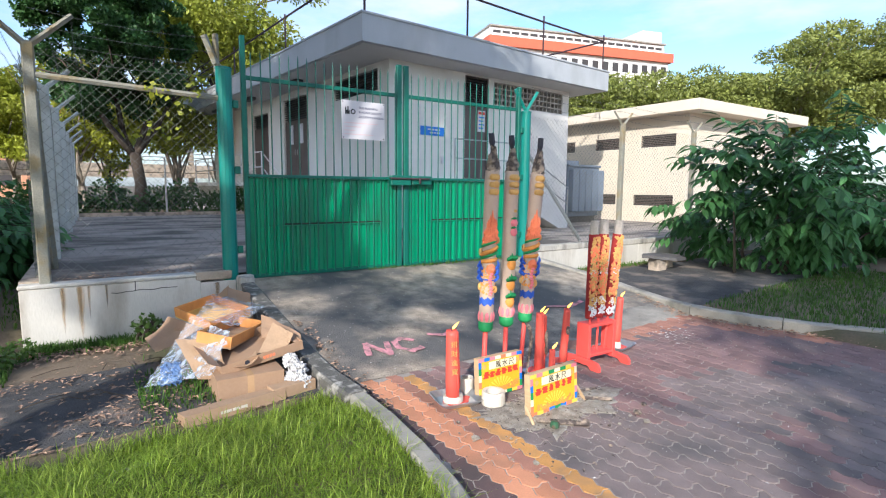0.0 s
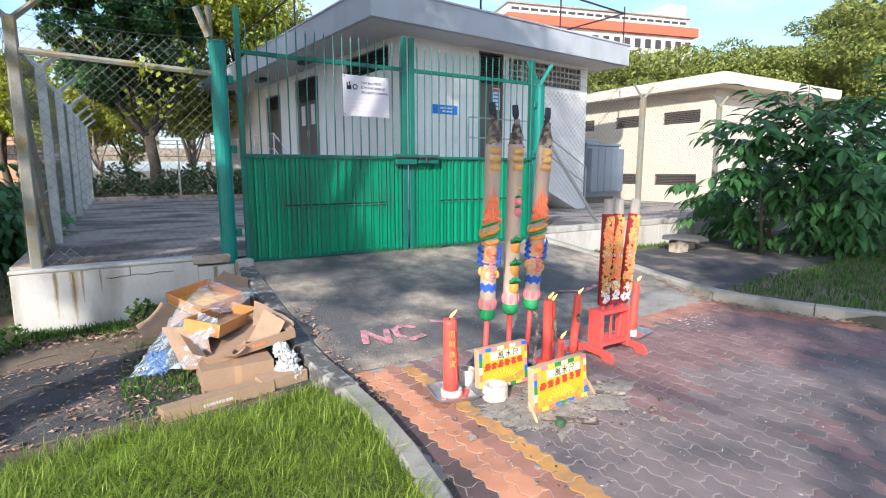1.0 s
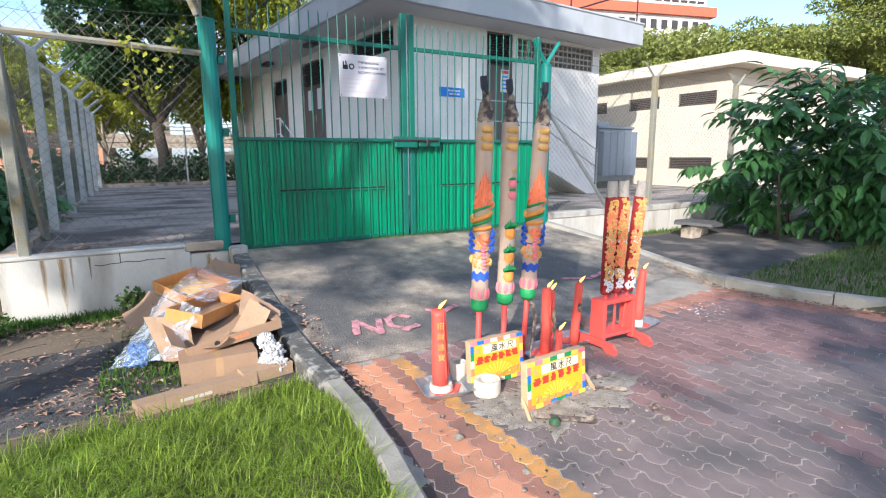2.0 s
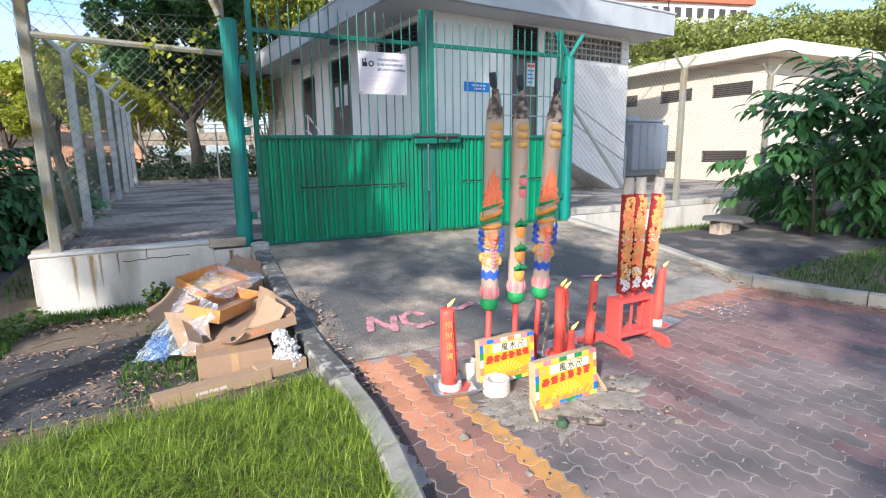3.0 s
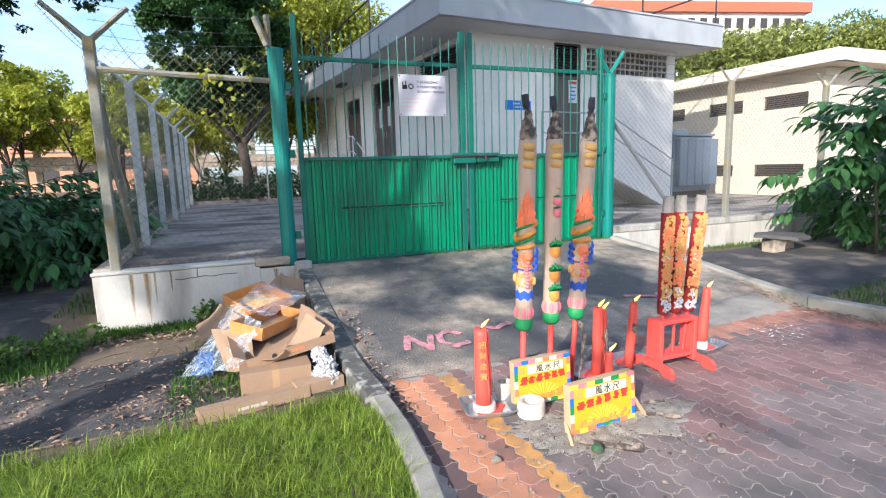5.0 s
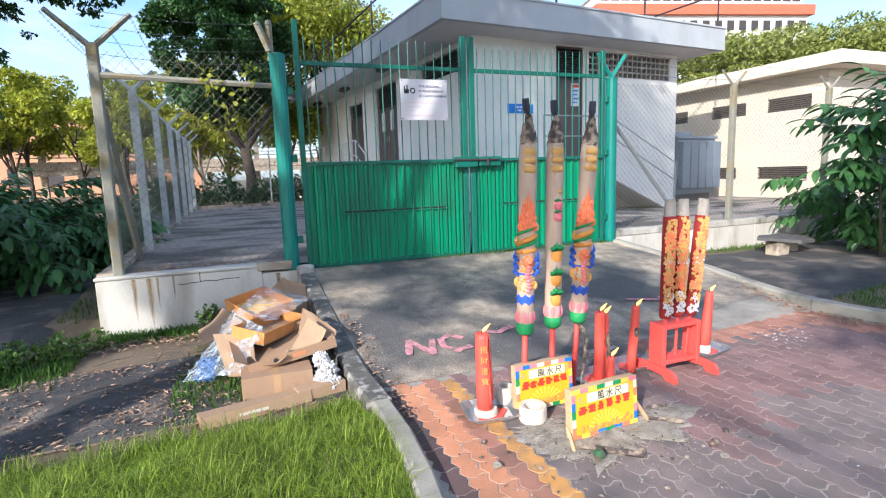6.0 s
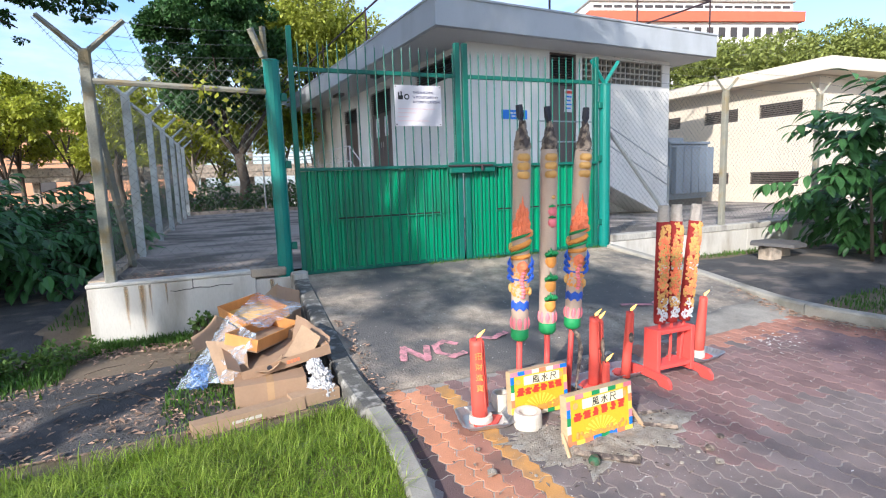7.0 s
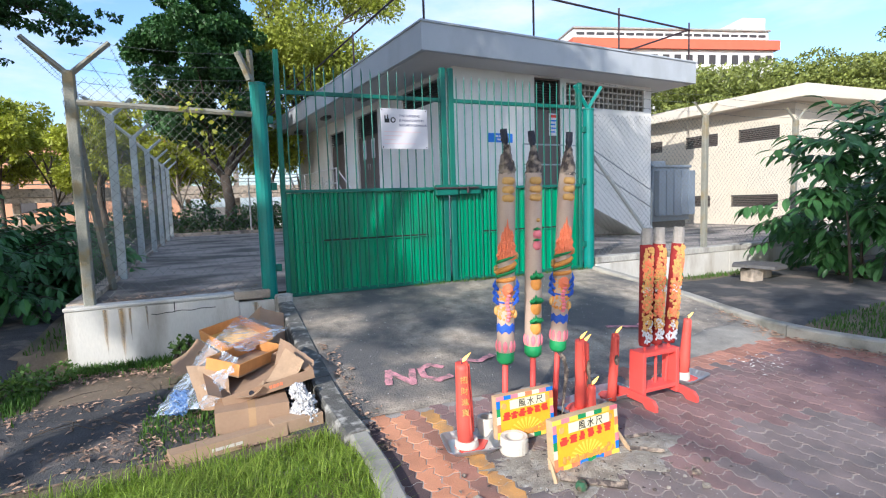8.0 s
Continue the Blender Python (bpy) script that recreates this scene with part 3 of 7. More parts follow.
def gate_leaf(x0, x1, label, posts):
    t = thing("gate_leaf", Matrix.Translation(((x0 + x1) / 2, GY, 0.41)), label, "gate", "gate leaves")
    zb, zm, zl = 0.415, 1.68, 1.075
    for (xa, xb, zt) in posts:
        bm = B()
        box(bm, xa, xb, GY - 0.03, GY + 0.03, zb, zt, 0.006)
        part("stile", bm, M_GREEN2, t)
    bm = B()
    box(bm, x0 + 0.055, x1 - 0.055, GY - 0.022, GY + 0.022, 2.85, 2.90, 0.005)
    part("top_rail", bm, M_GREEN2, t)
    bm = B()
    box(bm, x0 + 0.05, x1 - 0.05, GY - 0.062, GY + 0.03, zm, zm + 0.038, 0.004)
    part("middle_rail", bm, M_GREEN2, t)
    bm = B()
    box(bm, x0 + 0.05, x1 - 0.05, GY - 0.02, GY + 0.03, zb, zb + 0.05, 0.004)
    part("bottom_rail", bm, M_GREEN2, t)
    # folded sheet in two heights with a slot between
    for za, zc in ((zb + 0.03, zl - 0.003), (zl + 0.003, zm - 0.002)):
        bm = B()
        prof, x, k = [], x0 + 0.06, 0
        pitch = 0.125
        while x < x1 - 0.06:
            for fx, fy in ((0, 0), (0.55, 0), (0.66, -0.022), (0.89, -0.022)):
                xx = x + fx * pitch
                if xx <= x1 - 0.06:
                    prof.append((xx, GY + 0.0 + fy))
            x += pitch
        loop = prof + [(a, b + 0.004) for a, b in reversed(prof)]
        lo = [bm.verts.new((a, b, za)) for a, b in loop]
        hi = [bm.verts.new((a, b, zc)) for a, b in loop]
        q = len(loop)
        for i in range(q):
            bm.faces.new((lo[i], lo[(i + 1) % q], hi[(i + 1) % q], hi[i]))
        h2 = len(prof)
        for i in range(h2 - 1):
            bm.faces.new((lo[i], lo[q - 1 - i], lo[q - 2 - i], lo[i + 1]))
            bm.faces.new((hi[i], hi[i + 1], hi[q - 2 - i], hi[q - 1 - i]))
        bmesh.ops.recalc_face_normals(bm, faces=bm.faces)
        part("panel_sheet", bm, M_GREEN, t)
    bm = B()
    box(bm, x0 + 0.06, x1 - 0.06, GY + 0.014, GY + 0.03, zl - 0.05, zl + 0.05)
    part("slot_backing", bm, M_GREEN2, t, "green rail behind the seam")
    sa, sb = x0 + 0.22 * (x1 - x0), x0 + 0.85 * (x1 - x0)
    # dark bar on the sheet's face, its colour standing in for slot shadow
    bm = B()
    box(bm, sa, sb, GY - 0.0275, GY - 0.0225, zl + 0.004, zl + 0.024)
    part("slot", bm, M_SLOTSHADE, t, "dark bar painted as the shade of a slot")
    bm = B()
    box(bm, sa - 0.01, sb + 0.01, GY - 0.031, GY - 0.0225, zl - 0.012, zl + 0.003, 0.003)
    part("slot_lip", bm, M_GREEN, t)
    n = int(round((x1 - x0) / 0.1163))
    for i in range(1, n):
        x = x0 + (x1 - x0) * i / n
        bm = B()
        zt = 3.22 - 0.02 * random.random()
        tube(bm, [(x, GY - 0.032, zb + 0.02), (x, GY - 0.032, zt - 0.06), (x, GY - 0.032, zt)], [0.0085, 0.0085, 0.001], 6)
        part("bar", bm, M_GREEN2, t)
    return t


leaf_l = gate_leaf(1.55, 3.76, "green steel gate leaf, barred above folded sheet, carrying a notice", ((1.55, 1.61, 3.36), (3.68, 3.755, 3.30)))
leaf_r = gate_leaf(3.79, 6.02, "green steel gate leaf, barred above folded sheet, beside teal post", ((3.795, 3.87, 3.30), (5.96, 6.02, 3.24)))
lock = thing("gate_lock", Matrix.Translation((3.86, GY - 0.08, 1.6)), "green steel lock box with sliding bolt and padlock", "lock")
bm = B()
box(bm, 3.53, 3.86, GY - 0.13, GY - 0.05, 1.60, 1.745, 0.012)
part("case", bm, M_GREEN2, lock)
bm = B()
box(bm, 3.88, 4.21, GY - 0.12, GY - 0.05, 1.61, 1.74, 0.012)
part("case", bm, M_GREEN2, lock)
bm = B()
tube(bm, [(3.5, GY - 0.14, 1.70), (4.16, GY - 0.14, 1.70)], 0.014, 8)
tube(bm, [(3.99, GY - 0.15, 1.72), (3.99, GY - 0.15, 1.63)], 0.016, 8)
part("bolt", bm, M_DARKPIPE, lock, "dark steel bolt")


def text_mesh(body, size, m, material, name, parent, label="", thick=0.002, align="LEFT"):
    cu = bpy.data.curves.new(name, "FONT")
    cu.body, cu.size, cu.extrude, cu.align_x = body, size, thick / 2, align
    tmp = bpy.data.objects.new("tmp", cu)
    scene.collection.objects.link(tmp)
    me = bpy.data.meshes.new_from_object(tmp.evaluated_get(bpy.context.evaluated_depsgraph_get()))
    bpy.data.objects.remove(tmp)
    me.materials.clear()
    me.materials.append(material)
    me.transform(WM[parent].inverted() @ m)
    ob = new(name, me)
    ob.parent = parent
    WM[ob] = WM[parent]
    return tagged(ob, label)


def facing(x, y, z):
    """Upright, facing -y, x to the right."""
    return Matrix.Translation((x, y, z)) @ Matrix.Rotation(math.pi / 2, 4, "X")


notice = thing("notice_board", Matrix.Translation((3.14, GY - 0.05, 2.22)), "white security camera notice tied to the gate bars", "sign")
bm = B()
box(bm, 2.82, 3.46, GY - 0.058, GY - 0.05, 2.22, 2.73, 0.002)
part("board", bm, M_SIGNW, notice)
for i, line in enumerate(("THIS BUILDING", "IS MONITORED BY", "SECURITY CAMERAS")):
    text_mesh(line, 0.042, facing(3.065, GY - 0.0605, 2.628 - i * 0.06), M_NAVY, "lettering", notice, "dark blue capital letters")
for i, (w, h) in enumerate(((0.5, 0.012), (0.24, 0.012), (0.15, 0.012), (0.42, 0.012))):
    part("print_bar", boxes((2.86, 2.86 + w, GY - 0.0605, GY - 0.0585, 2.43 - i * 0.05, 2.43 - i * 0.05 + h)), M_PINKP, notice, "faded pink printed line")
for x, z in ((2.84, 2.24), (3.44, 2.24), (2.84, 2.71), (3.44, 2.71)):
    bm = B()
    lathe(bm, [(0.008, 0), (0.008, 0.004)], (0, 0, 0), 8, facing(x, GY - 0.058, z))
    part("bolt", bm, M_DARKPIPE, notice)
bm = B()
box(bm, 2.87, 2.935, GY - 0.0615, GY - 0.0585, 2.55, 2.60)
box(bm, 2.87, 2.885, GY - 0.0615, GY - 0.0585, 2.60, 2.64)
box(bm, 2.905, 2.92, GY - 0.0615, GY - 0.0585, 2.60, 2.65)
lathe(bm, [(0.036, 0), (0.036, 0.003)], (0, 0, 0), 16, facing(2.985, GY - 0.0585, 2.585))
part("pictogram", bm, M_BLACK, notice, "black camera pictogram")
bm = B()
lathe(bm, [(0.021, 0), (0.021, 0.0015)], (0, 0, 0), 16, facing(2.985, GY - 0.0618, 2.585))
part("pictogram_lens", bm, M_SIGNW, notice)


# ---- substation building, in its own turned frame ----
BM = Matrix.Translation((5.72, 12.0, 0)) @ Matrix.Rotation(radians(5.2), 4, "Z")
sub = thing("substation", BM, "flat-roofed white utility building with deep grey roof edge", "building")


def sub_part(name, bm, material, label="", parent=None):
    return part(name, bm, material, parent or sub, label, local=True)


U0, U1, V0, V1 = 1.25, 8.95, 1.0, 17.6
FZ = 1.75


def wall_with_holes(axis, a0, a1, z0, z1, t0, t1, holes):
    """A wall slab along u or v with rectangular holes cut through, made of blocks."""
    bm = B()
    cuts_a = sorted({a0, a1, *[h[0] for h in holes], *[h[1] for h in holes]})
    cuts_z = sorted({z0, z1, *[h[2] for h in holes], *[h[3] for h in holes]})
    for i in range(len(cuts_a) - 1):
        for j in range(len(cuts_z) - 1):
            ca, cz = (cuts_a[i] + cuts_a[i + 1]) / 2, (cuts_z[j] + cuts_z[j + 1]) / 2
            if any(h[0] < ca < h[1] and h[2] < cz < h[3] for h in holes):
                continue
            if axis == "u":
                box(bm, cuts_a[i], cuts_a[i + 1], t0, t1, cuts_z[j], cuts_z[j + 1])
            else:
                box(bm, t0, t1, cuts_a[i], cuts_a[i + 1], cuts_z[j], cuts_z[j + 1])
    bmesh.ops.remove_doubles(bm, verts=bm.verts, dist=0.0005)
    return bm


sub_part("front_wall", wall_with_holes("u", U0, U1, 0.1, 5.06, V0, V0 + 0.2, [(3.98, 4.97, FZ + 0.12, 5.0), (5.2, 8.6, 4.24, 4.95)]), M_BWALL)
sub_part("side_wall", wall_with_holes("v", V0 + 0.2, V1, 0.1, 5.06, U0, U0 + 0.2, [(6.3, 8.4, FZ, 4.8), (10.0, 11.8, FZ, 4.55), (1.6, 4.2, 4.3, 4.9)]), M_BWALL)
sub_part("side_wall", boxes((U1 - 0.2, U1, V0 + 0.2, V1, 0.1, 5.06)), M_BWALL)
sub_part("back_wall", boxes((U0 + 0.2, U1 - 0.2, V1 - 0.2, V1, 0.1, 5.06)), M_BWALL)
sub_part("floor_slab", boxes((U0 + 0.2, U1 - 0.2, V0 + 0.2, V1 - 0.2, FZ - 0.2, FZ)), M_KERB)
# roof slab with upstand
bm = B()
box(bm, -0.16, 9.88, 0.0, 19.6, 5.065, 5.75, 0.01)
roof = sub_part("roof", bm, M_FASCIA, "grey painted flat roof with deep fascia")
sub_part("soffit", boxes((-0.05, 9.77, 0.11, 19.5, 5.05, 5.062)), M_SOFFIT, "", roof)
bm = B()
box(bm, -0.19, 9.91, -0.03, 19.63, 5.71, 5.765, 0.006)
sub_part("roof_edge", bm, M_FASCIA, "", roof)
# front door with louvre over
door = sub_part("door", boxes((4.02, 4.93, V0 + 0.05, V0 + 0.1, FZ + 0.14, 4.04)), M_DOOR, "dark brown steel door")
bm = B()
for a in ((3.985, 4.03, V0 + 0.02, V0 + 0.14, FZ + 0.12, 4.99), (4.92, 4.965, V0 + 0.02, V0 + 0.14, FZ + 0.12, 4.99), (4.03, 4.92, V0 + 0.02, V0 + 0.14, 4.03, 4.09), (4.03, 4.92, V0 + 0.02, V0 + 0.14, 4.95, 4.99)):
    box(bm, *a)
sub_part("door_frame", bm, M_DOOR, "", door)
for i in range(11):
    bm = B()
    box(bm, 4.03, 4.92, -0.045, 0.045, -0.008, 0.008, 0, Matrix.Translation((0, V0 + 0.08, 4.14 + i * 0.075)) @ Matrix.Rotation(radians(38), 4, "X"))
    sub_part("slat", bm, M_LOUVRE, "", door)
# black sheet behind the slats, painted as the unlit interior
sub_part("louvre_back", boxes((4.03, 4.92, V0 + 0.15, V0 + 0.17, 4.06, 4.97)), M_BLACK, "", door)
# open block screen
for i in range(17):
    u = 5.2 + 3.4 * i / 17
    for j in range(4):
        z = 4.24 + 0.71 * j / 4
        bm = B()
        for a in ((u, u + 0.2, z, z + 0.022), (u, u + 0.2, z + 0.156, z + 0.178), (u, u + 0.022, z + 0.022, z + 0.156), (u + 0.178, u + 0.2, z + 0.022, z + 0.156)):
            box(bm, a[0], a[1], V0 + 0.04, V0 + 0.15, a[2], a[3])
        sub_part("vent_block", bm, M_BLOCK)
# dark sheet stands in for the shade inside the block screen
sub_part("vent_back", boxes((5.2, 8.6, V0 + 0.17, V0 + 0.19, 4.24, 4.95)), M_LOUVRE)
# side doors and window
for v0, v1, zt in ((6.3, 8.4, 4.8), (10.0, 11.8, 4.55)):
    for k in (0, 1):
        a, b = v0 + 0.04 + (v1 - v0 - 0.08) * k / 2, v0 + 0.04 + (v1 - v0 - 0.08) * (k + 1) / 2 - 0.015
        d = sub_part("door", boxes((U0 + 0.06, U0 + 0.11, a, b, FZ, 4.0)), M_DOOR, "dark brown steel door leaf")
        bm = B()
        tube(bm, [(U0 + 0.03, b - 0.1 if k == 0 else a + 0.1, 2.75), (U0 + 0.03, b - 0.1 if k == 0 else a + 0.1, 2.95)], 0.012, 6)
        sub_part("handle", bm, M_GALV, "", d)
        for i in range(int((zt - 4.05) / 0.08)):
            sub_part("slat", boxes((U0 + 0.04, U0 + 0.1, a, b, 4.06 + i * 0.08, 4.06 + i * 0.08 + 0.03)), M_LOUVRE, "", d)
    # black sheet behind the leaves, shade put into its colour
    sub_part("door_recess", boxes((U0 + 0.16, U0 + 0.18, v0, v1, FZ, zt)), M_BLACK)
for v in (6.75, 7.62):
    sub_part("notice", boxes((U0 + 0.045, U0 + 0.055, v, v + 0.33, 3.15, 3.85)), M_SIGNW, "white notice on the side door")
for i in range(8):
    sub_part("slat", boxes((U0 + 0.05, U0 + 0.15, 1.6, 4.2, 4.31 + i * 0.075, 4.31 + i * 0.075 + 0.025)), M_LOUVRE)
# black sheet painted as the darkness behind the side vent
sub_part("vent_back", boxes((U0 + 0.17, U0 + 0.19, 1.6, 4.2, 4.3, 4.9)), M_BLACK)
# lamps under the side eaves
for v in (5.2, 9.6, 14.0):
    bm = B()
    box(bm, 0.38, 0.66, v, v + 0.7, 4.93, 5.049, 0.02)
    sub_part("eaves_lamp", bm, M_LOUVRE, "dark bulkhead lamp under the eaves")
# blue name sign and danger notice
blue = sub_part("name_sign", boxes((2.30, 3.16, V0 - 0.02, V0 - 0.004, 3.10, 3.35)), M_BLUES, "blue name sign with white print")
for i in (0, 1):
    bm = B()
    x = 2.55 + 0.08 * i
    for w in (0.12, 0.09, 0.1, 0.07)[: 4 - i]:
        box(bm, x, x + w, V0 - 0.024, V0 - 0.021, 3.245 - i * 0.09, 3.29 - i * 0.09)
        x += w + 0.025
    sub_part("print_bar", bm, M_SIGNW, "", blue)
dang = sub_part("danger_notice", boxes((4.55, 4.86, V0 + 0.03, V0 + 0.045, 3.35, 4.0)), M_SIGNW, "white danger notice with red heading")
sub_part("print_bar", boxes((4.57, 4.84, V0 + 0.026, V0 + 0.029, 3.88, 3.96)), M_REDP, "", dang)
for i in range(4):
    sub_part("print_bar", boxes((4.59, 4.82 - 0.04 * (i % 2), V0 + 0.026, V0 + 0.029, 3.77 - i * 0.11, 3.81 - i * 0.11)), M_BLUES, "", dang)
bm = B()
box(bm, 3.05, 3.17, V0 - 0.06, V0, 2.3, 2.5, 0.01)
sub_part("junction_box", bm, M_SIGNW, "small cream junction box")
# front landing and stair falling along the wall
land = sub_part("landing", boxes((2.6, 4.85, -0.104, V0 - 0.004, FZ - 0.45, FZ + 0.1)), M_BWALL)
bm = B()
pts = [(4.85, FZ - 0.45), (7.15, 0.28), (7.52, 0.28), (7.52, 0.45)]
n = 8
for i in range(n, 0, -1):
    u = 4.85 + (7.52 - 4.85) * i / n
    zt = FZ + 0.1 - (FZ + 0.1 - 0.45) * (i - 1) / n
    pts.append((u, zt - (FZ + 0.1 - 0.45) / n))
    pts.append((u - (7.52 - 4.85) / n, zt - (FZ + 0.1 - 0.45) / n)) if i > 1 else None
    if i > 1:
        pts[-1] = (u - (7.52 - 4.85) / n, zt - (FZ + 0.1 - 0.45) / n)
pts.append((4.85, FZ + 0.1))
clean = [pts[0]]
for p in pts[1:]:
    if (abs(p[0] - clean[-1][0]) + abs(p[1] - clean[-1][1])) > 1e-4:
        clean.append(p)
prism(bm, clean, 0, 1.1, Matrix.Translation((0, V0 - 0.006, 0)) @ Matrix.Rotation(math.pi / 2, 4, "X"))
bmesh.ops.recalc_face_normals(bm, faces=bm.faces)
stair = sub_part("front_stair", bm, M_BWALL, "white concrete stair against the front wall")
bm = B()
for dz in (0.55, 1.08):
    tube(bm, [(2.65, -0.15, FZ + 0.1 + dz), (4.95, -0.15, FZ + 0.1 + dz), (7.6, -0.15, 0.55 + dz)], 0.02, 8)
for u, z in ((2.65, FZ + 0.1), (4.95, FZ + 0.1), (7.6, 0.5)):
    tube(bm, [(u, -0.15, z - 0.2), (u, -0.15, z + 1.08)], 0.022, 8)
sub_part("handrail", bm, M_GALV, "grey tubular steel handrail", stair)
bm = B()
prism(bm, [(4.85, FZ - 0.44), (7.15, 0.29), (7.6, 0.29), (7.6, 0.52), (4.85, FZ + 0.28)], 0, 0.08, Matrix.Translation((0, -0.108, 0)) @ Matrix.Rotation(math.pi / 2, 4, "X"))
bmesh.ops.recalc_face_normals(bm, faces=bm.faces)
sub_part("stringer", bm, M_BWALL, "white stair side", stair)
# side landing with rails
sl = sub_part("side_landing", boxes((0.15, U0 - 0.004, 5.6, 17.4, FZ - 0.16, FZ)), M_BWALL)
for v in (5.8, 11.5, 17.0):
    sub_part("landing_support", boxes((0.3, 0.5, v, v + 0.2, 0.2, FZ - 0.16)), M_BWALL, "", sl)
bm = B()
for dz in (0.55, 1.1):
    tube(bm, [(0.22, 8.0, FZ + dz), (0.22, 17.3, FZ + dz)], 0.025, 6)
    tube(bm, [(0.22, 8.0, FZ + dz), (0.22, 5.7, FZ + dz - 1.2)], 0.025, 6)
for v in (8.0, 10.3, 12.6, 15.0, 17.3):
    tube(bm, [(0.22, v, FZ - 0.02), (0.22, v, FZ + 1.1)], 0.025, 6)
sub_part("handrail", bm, M_SIGNW, "white tubular steel handrail", sl)
bm = B()
for i in range(8):
    box(bm, 0.15, U0 + 0.3, 17.41 + i * 0.3, 17.41 + (i + 1) * 0.3, 0.2, FZ - (i + 1) * 0.17, 0)
sub_part("side_stair", bm, M_BWALL, "white concrete steps at the far end")
# roof lightning tape on posts
corners = [(0.0, 0.15), (3.3, 0.15), (6.5, 0.15), (9.7, 0.15)]
for u, v in corners + [(0.0, 5.0), (0.0, 10.0), (9.7, 5.5)]:
    bm = B()
    tube(bm, [(u, v, 5.75), (u, v, 7.0 if v < 1 else 6.9)], 0.028, 6)
    sub_part("rod_post", bm, M_DARKPIPE, "thin dark rod standing on the roof")
bm = B()
tube(bm, [(0.0, 0.15, 6.85), (3.3, 0.15, 6.88), (6.5, 0.15, 6.82), (9.7, 0.15, 6.78)], 0.03, 6)
tube(bm, [(0.0, 0.15, 6.85), (0.0, 5.0, 6.8), (0.0, 10.0, 6.7), (0.0, 19, 6.6)], 0.03, 6)
tube(bm, [(9.7, 0.15, 6.78), (9.7, 5.5, 6.75), (9.7, 15, 6.7)], 0.03, 6)
sub_part("guard_rail", bm, M_DARKPIPE, "thin dark rail along the roof edge")

# pipe brace beside the gate
bm = B()
tube(bm, [(6.3, 6.95, 2.25), (7.75, 6.95, 0.6)], 0.03, 8)
solo("fence_brace", bm, M_GALV, "slanting grey pipe bracing the gate post", "fence brace", at=(7.75, 6.95, 0.6))

# ---- transformer ----
TM = Matrix.Translation((15.9, 15.0, 0.28)) @ Matrix.Rotation(radians(5.2), 4, "Z")
tr = thing("transformer", TM, "blue-grey finned electrical transformer on skids", "transformer")
bm = B()
box(bm, -0.9, 1.1, -0.7, 0.9, 0.25, 2.15, 0.02)
part("tank", bm, M_TRAFO, tr, local=True)
bm = B()
box(bm, -0.95, 1.15, -0.75, 0.95, 2.155, 2.25, 0.015)
box(bm, -0.5, 0.3, -0.3, 0.3, 2.25, 2.42, 0.02)
part("lid", bm, M_TRAFO, tr, local=True)
for i in range(5):
    bm = B()
    u = -0.85 + i * 0.4
    box(bm, u, u + 0.36, -0.93, -0.71, 0.45, 2.05, 0.015)
    part("radiator", bm, M_TRAFO, tr, local=True)
for i in range(4):
    bm = B()
    v = -0.65 + i * 0.4
    box(bm, -1.12, -0.91, v, v + 0.36, 0.45, 2.05, 0.015)
    part("radiator", bm, M_TRAFO, tr, local=True)
bm = B()
box(bm, -0.8, 1.0, -0.6, -0.45, 0.0, 0.25)
part("skid", bm, M_LOUVRE, tr, local=True)
bm = B()
box(bm, -0.8, 1.0, 0.6, 0.75, 0.0, 0.25)
part("skid", bm, M_LOUVRE, tr, local=True)

# ---- second building ----
hs = thing("switch_house", Matrix.Translation((18.6, 11.4, 0.3)), "low cream flat-roofed building with louvred vents", "building")
WX = 18.75
holes = [(12.2, 13.75, 3.28, 3.75), (14.6, 16.1, 3.28, 3.75), (17.3, 18.8, 3.28, 3.75), (12.2, 14.0, 0.95, 1.38), (14.9, 16.4, 0.95, 1.38)]
bm = wall_with_holes("v", 11.7, 26.0, 0.1, 4.45, WX, WX + 0.2, holes)
part("wall", bm, M_CREAM, hs)
part("wall", boxes((WX + 0.2, 26, 11.7, 11.9, 0.1, 4.45)), M_CREAM, hs)
part("wall", boxes((WX + 0.2, 26, 25.8, 26, 0.1, 4.45), (25.8, 26, 11.9, 25.8, 0.1, 4.45)), M_CREAM, hs)
bm = B()
box(bm, 18.1, 26.6, 10.95, 26.6, 4.455, 4.85, 0.01)
part("roof", bm, M_CREAM, hs, "cream flat roof slab with overhang")
for y0, y1, z0, z1 in holes:
    w = part("vent", boxes((WX + 0.02, WX + 0.06, y0, y1, z0, z0 + 0.04), (WX + 0.02, WX + 0.06, y0, y1, z1 - 0.04, z1)), M_LOUVRE, hs)
    for i in range(6):
        part("slat", boxes((WX + 0.03, WX + 0.09, y0, y1, z0 + 0.05 + i * (z1 - z0 - 0.06) / 6, z0 + 0.05 + i * (z1 - z0 - 0.06) / 6 + 0.03)), M_DOOR, w)
    # black sheet gives each vent its inner shade by colour
    part("vent_back", boxes((WX + 0.12, WX + 0.14, y0, y1, z0, z1)), M_BLACK, w)


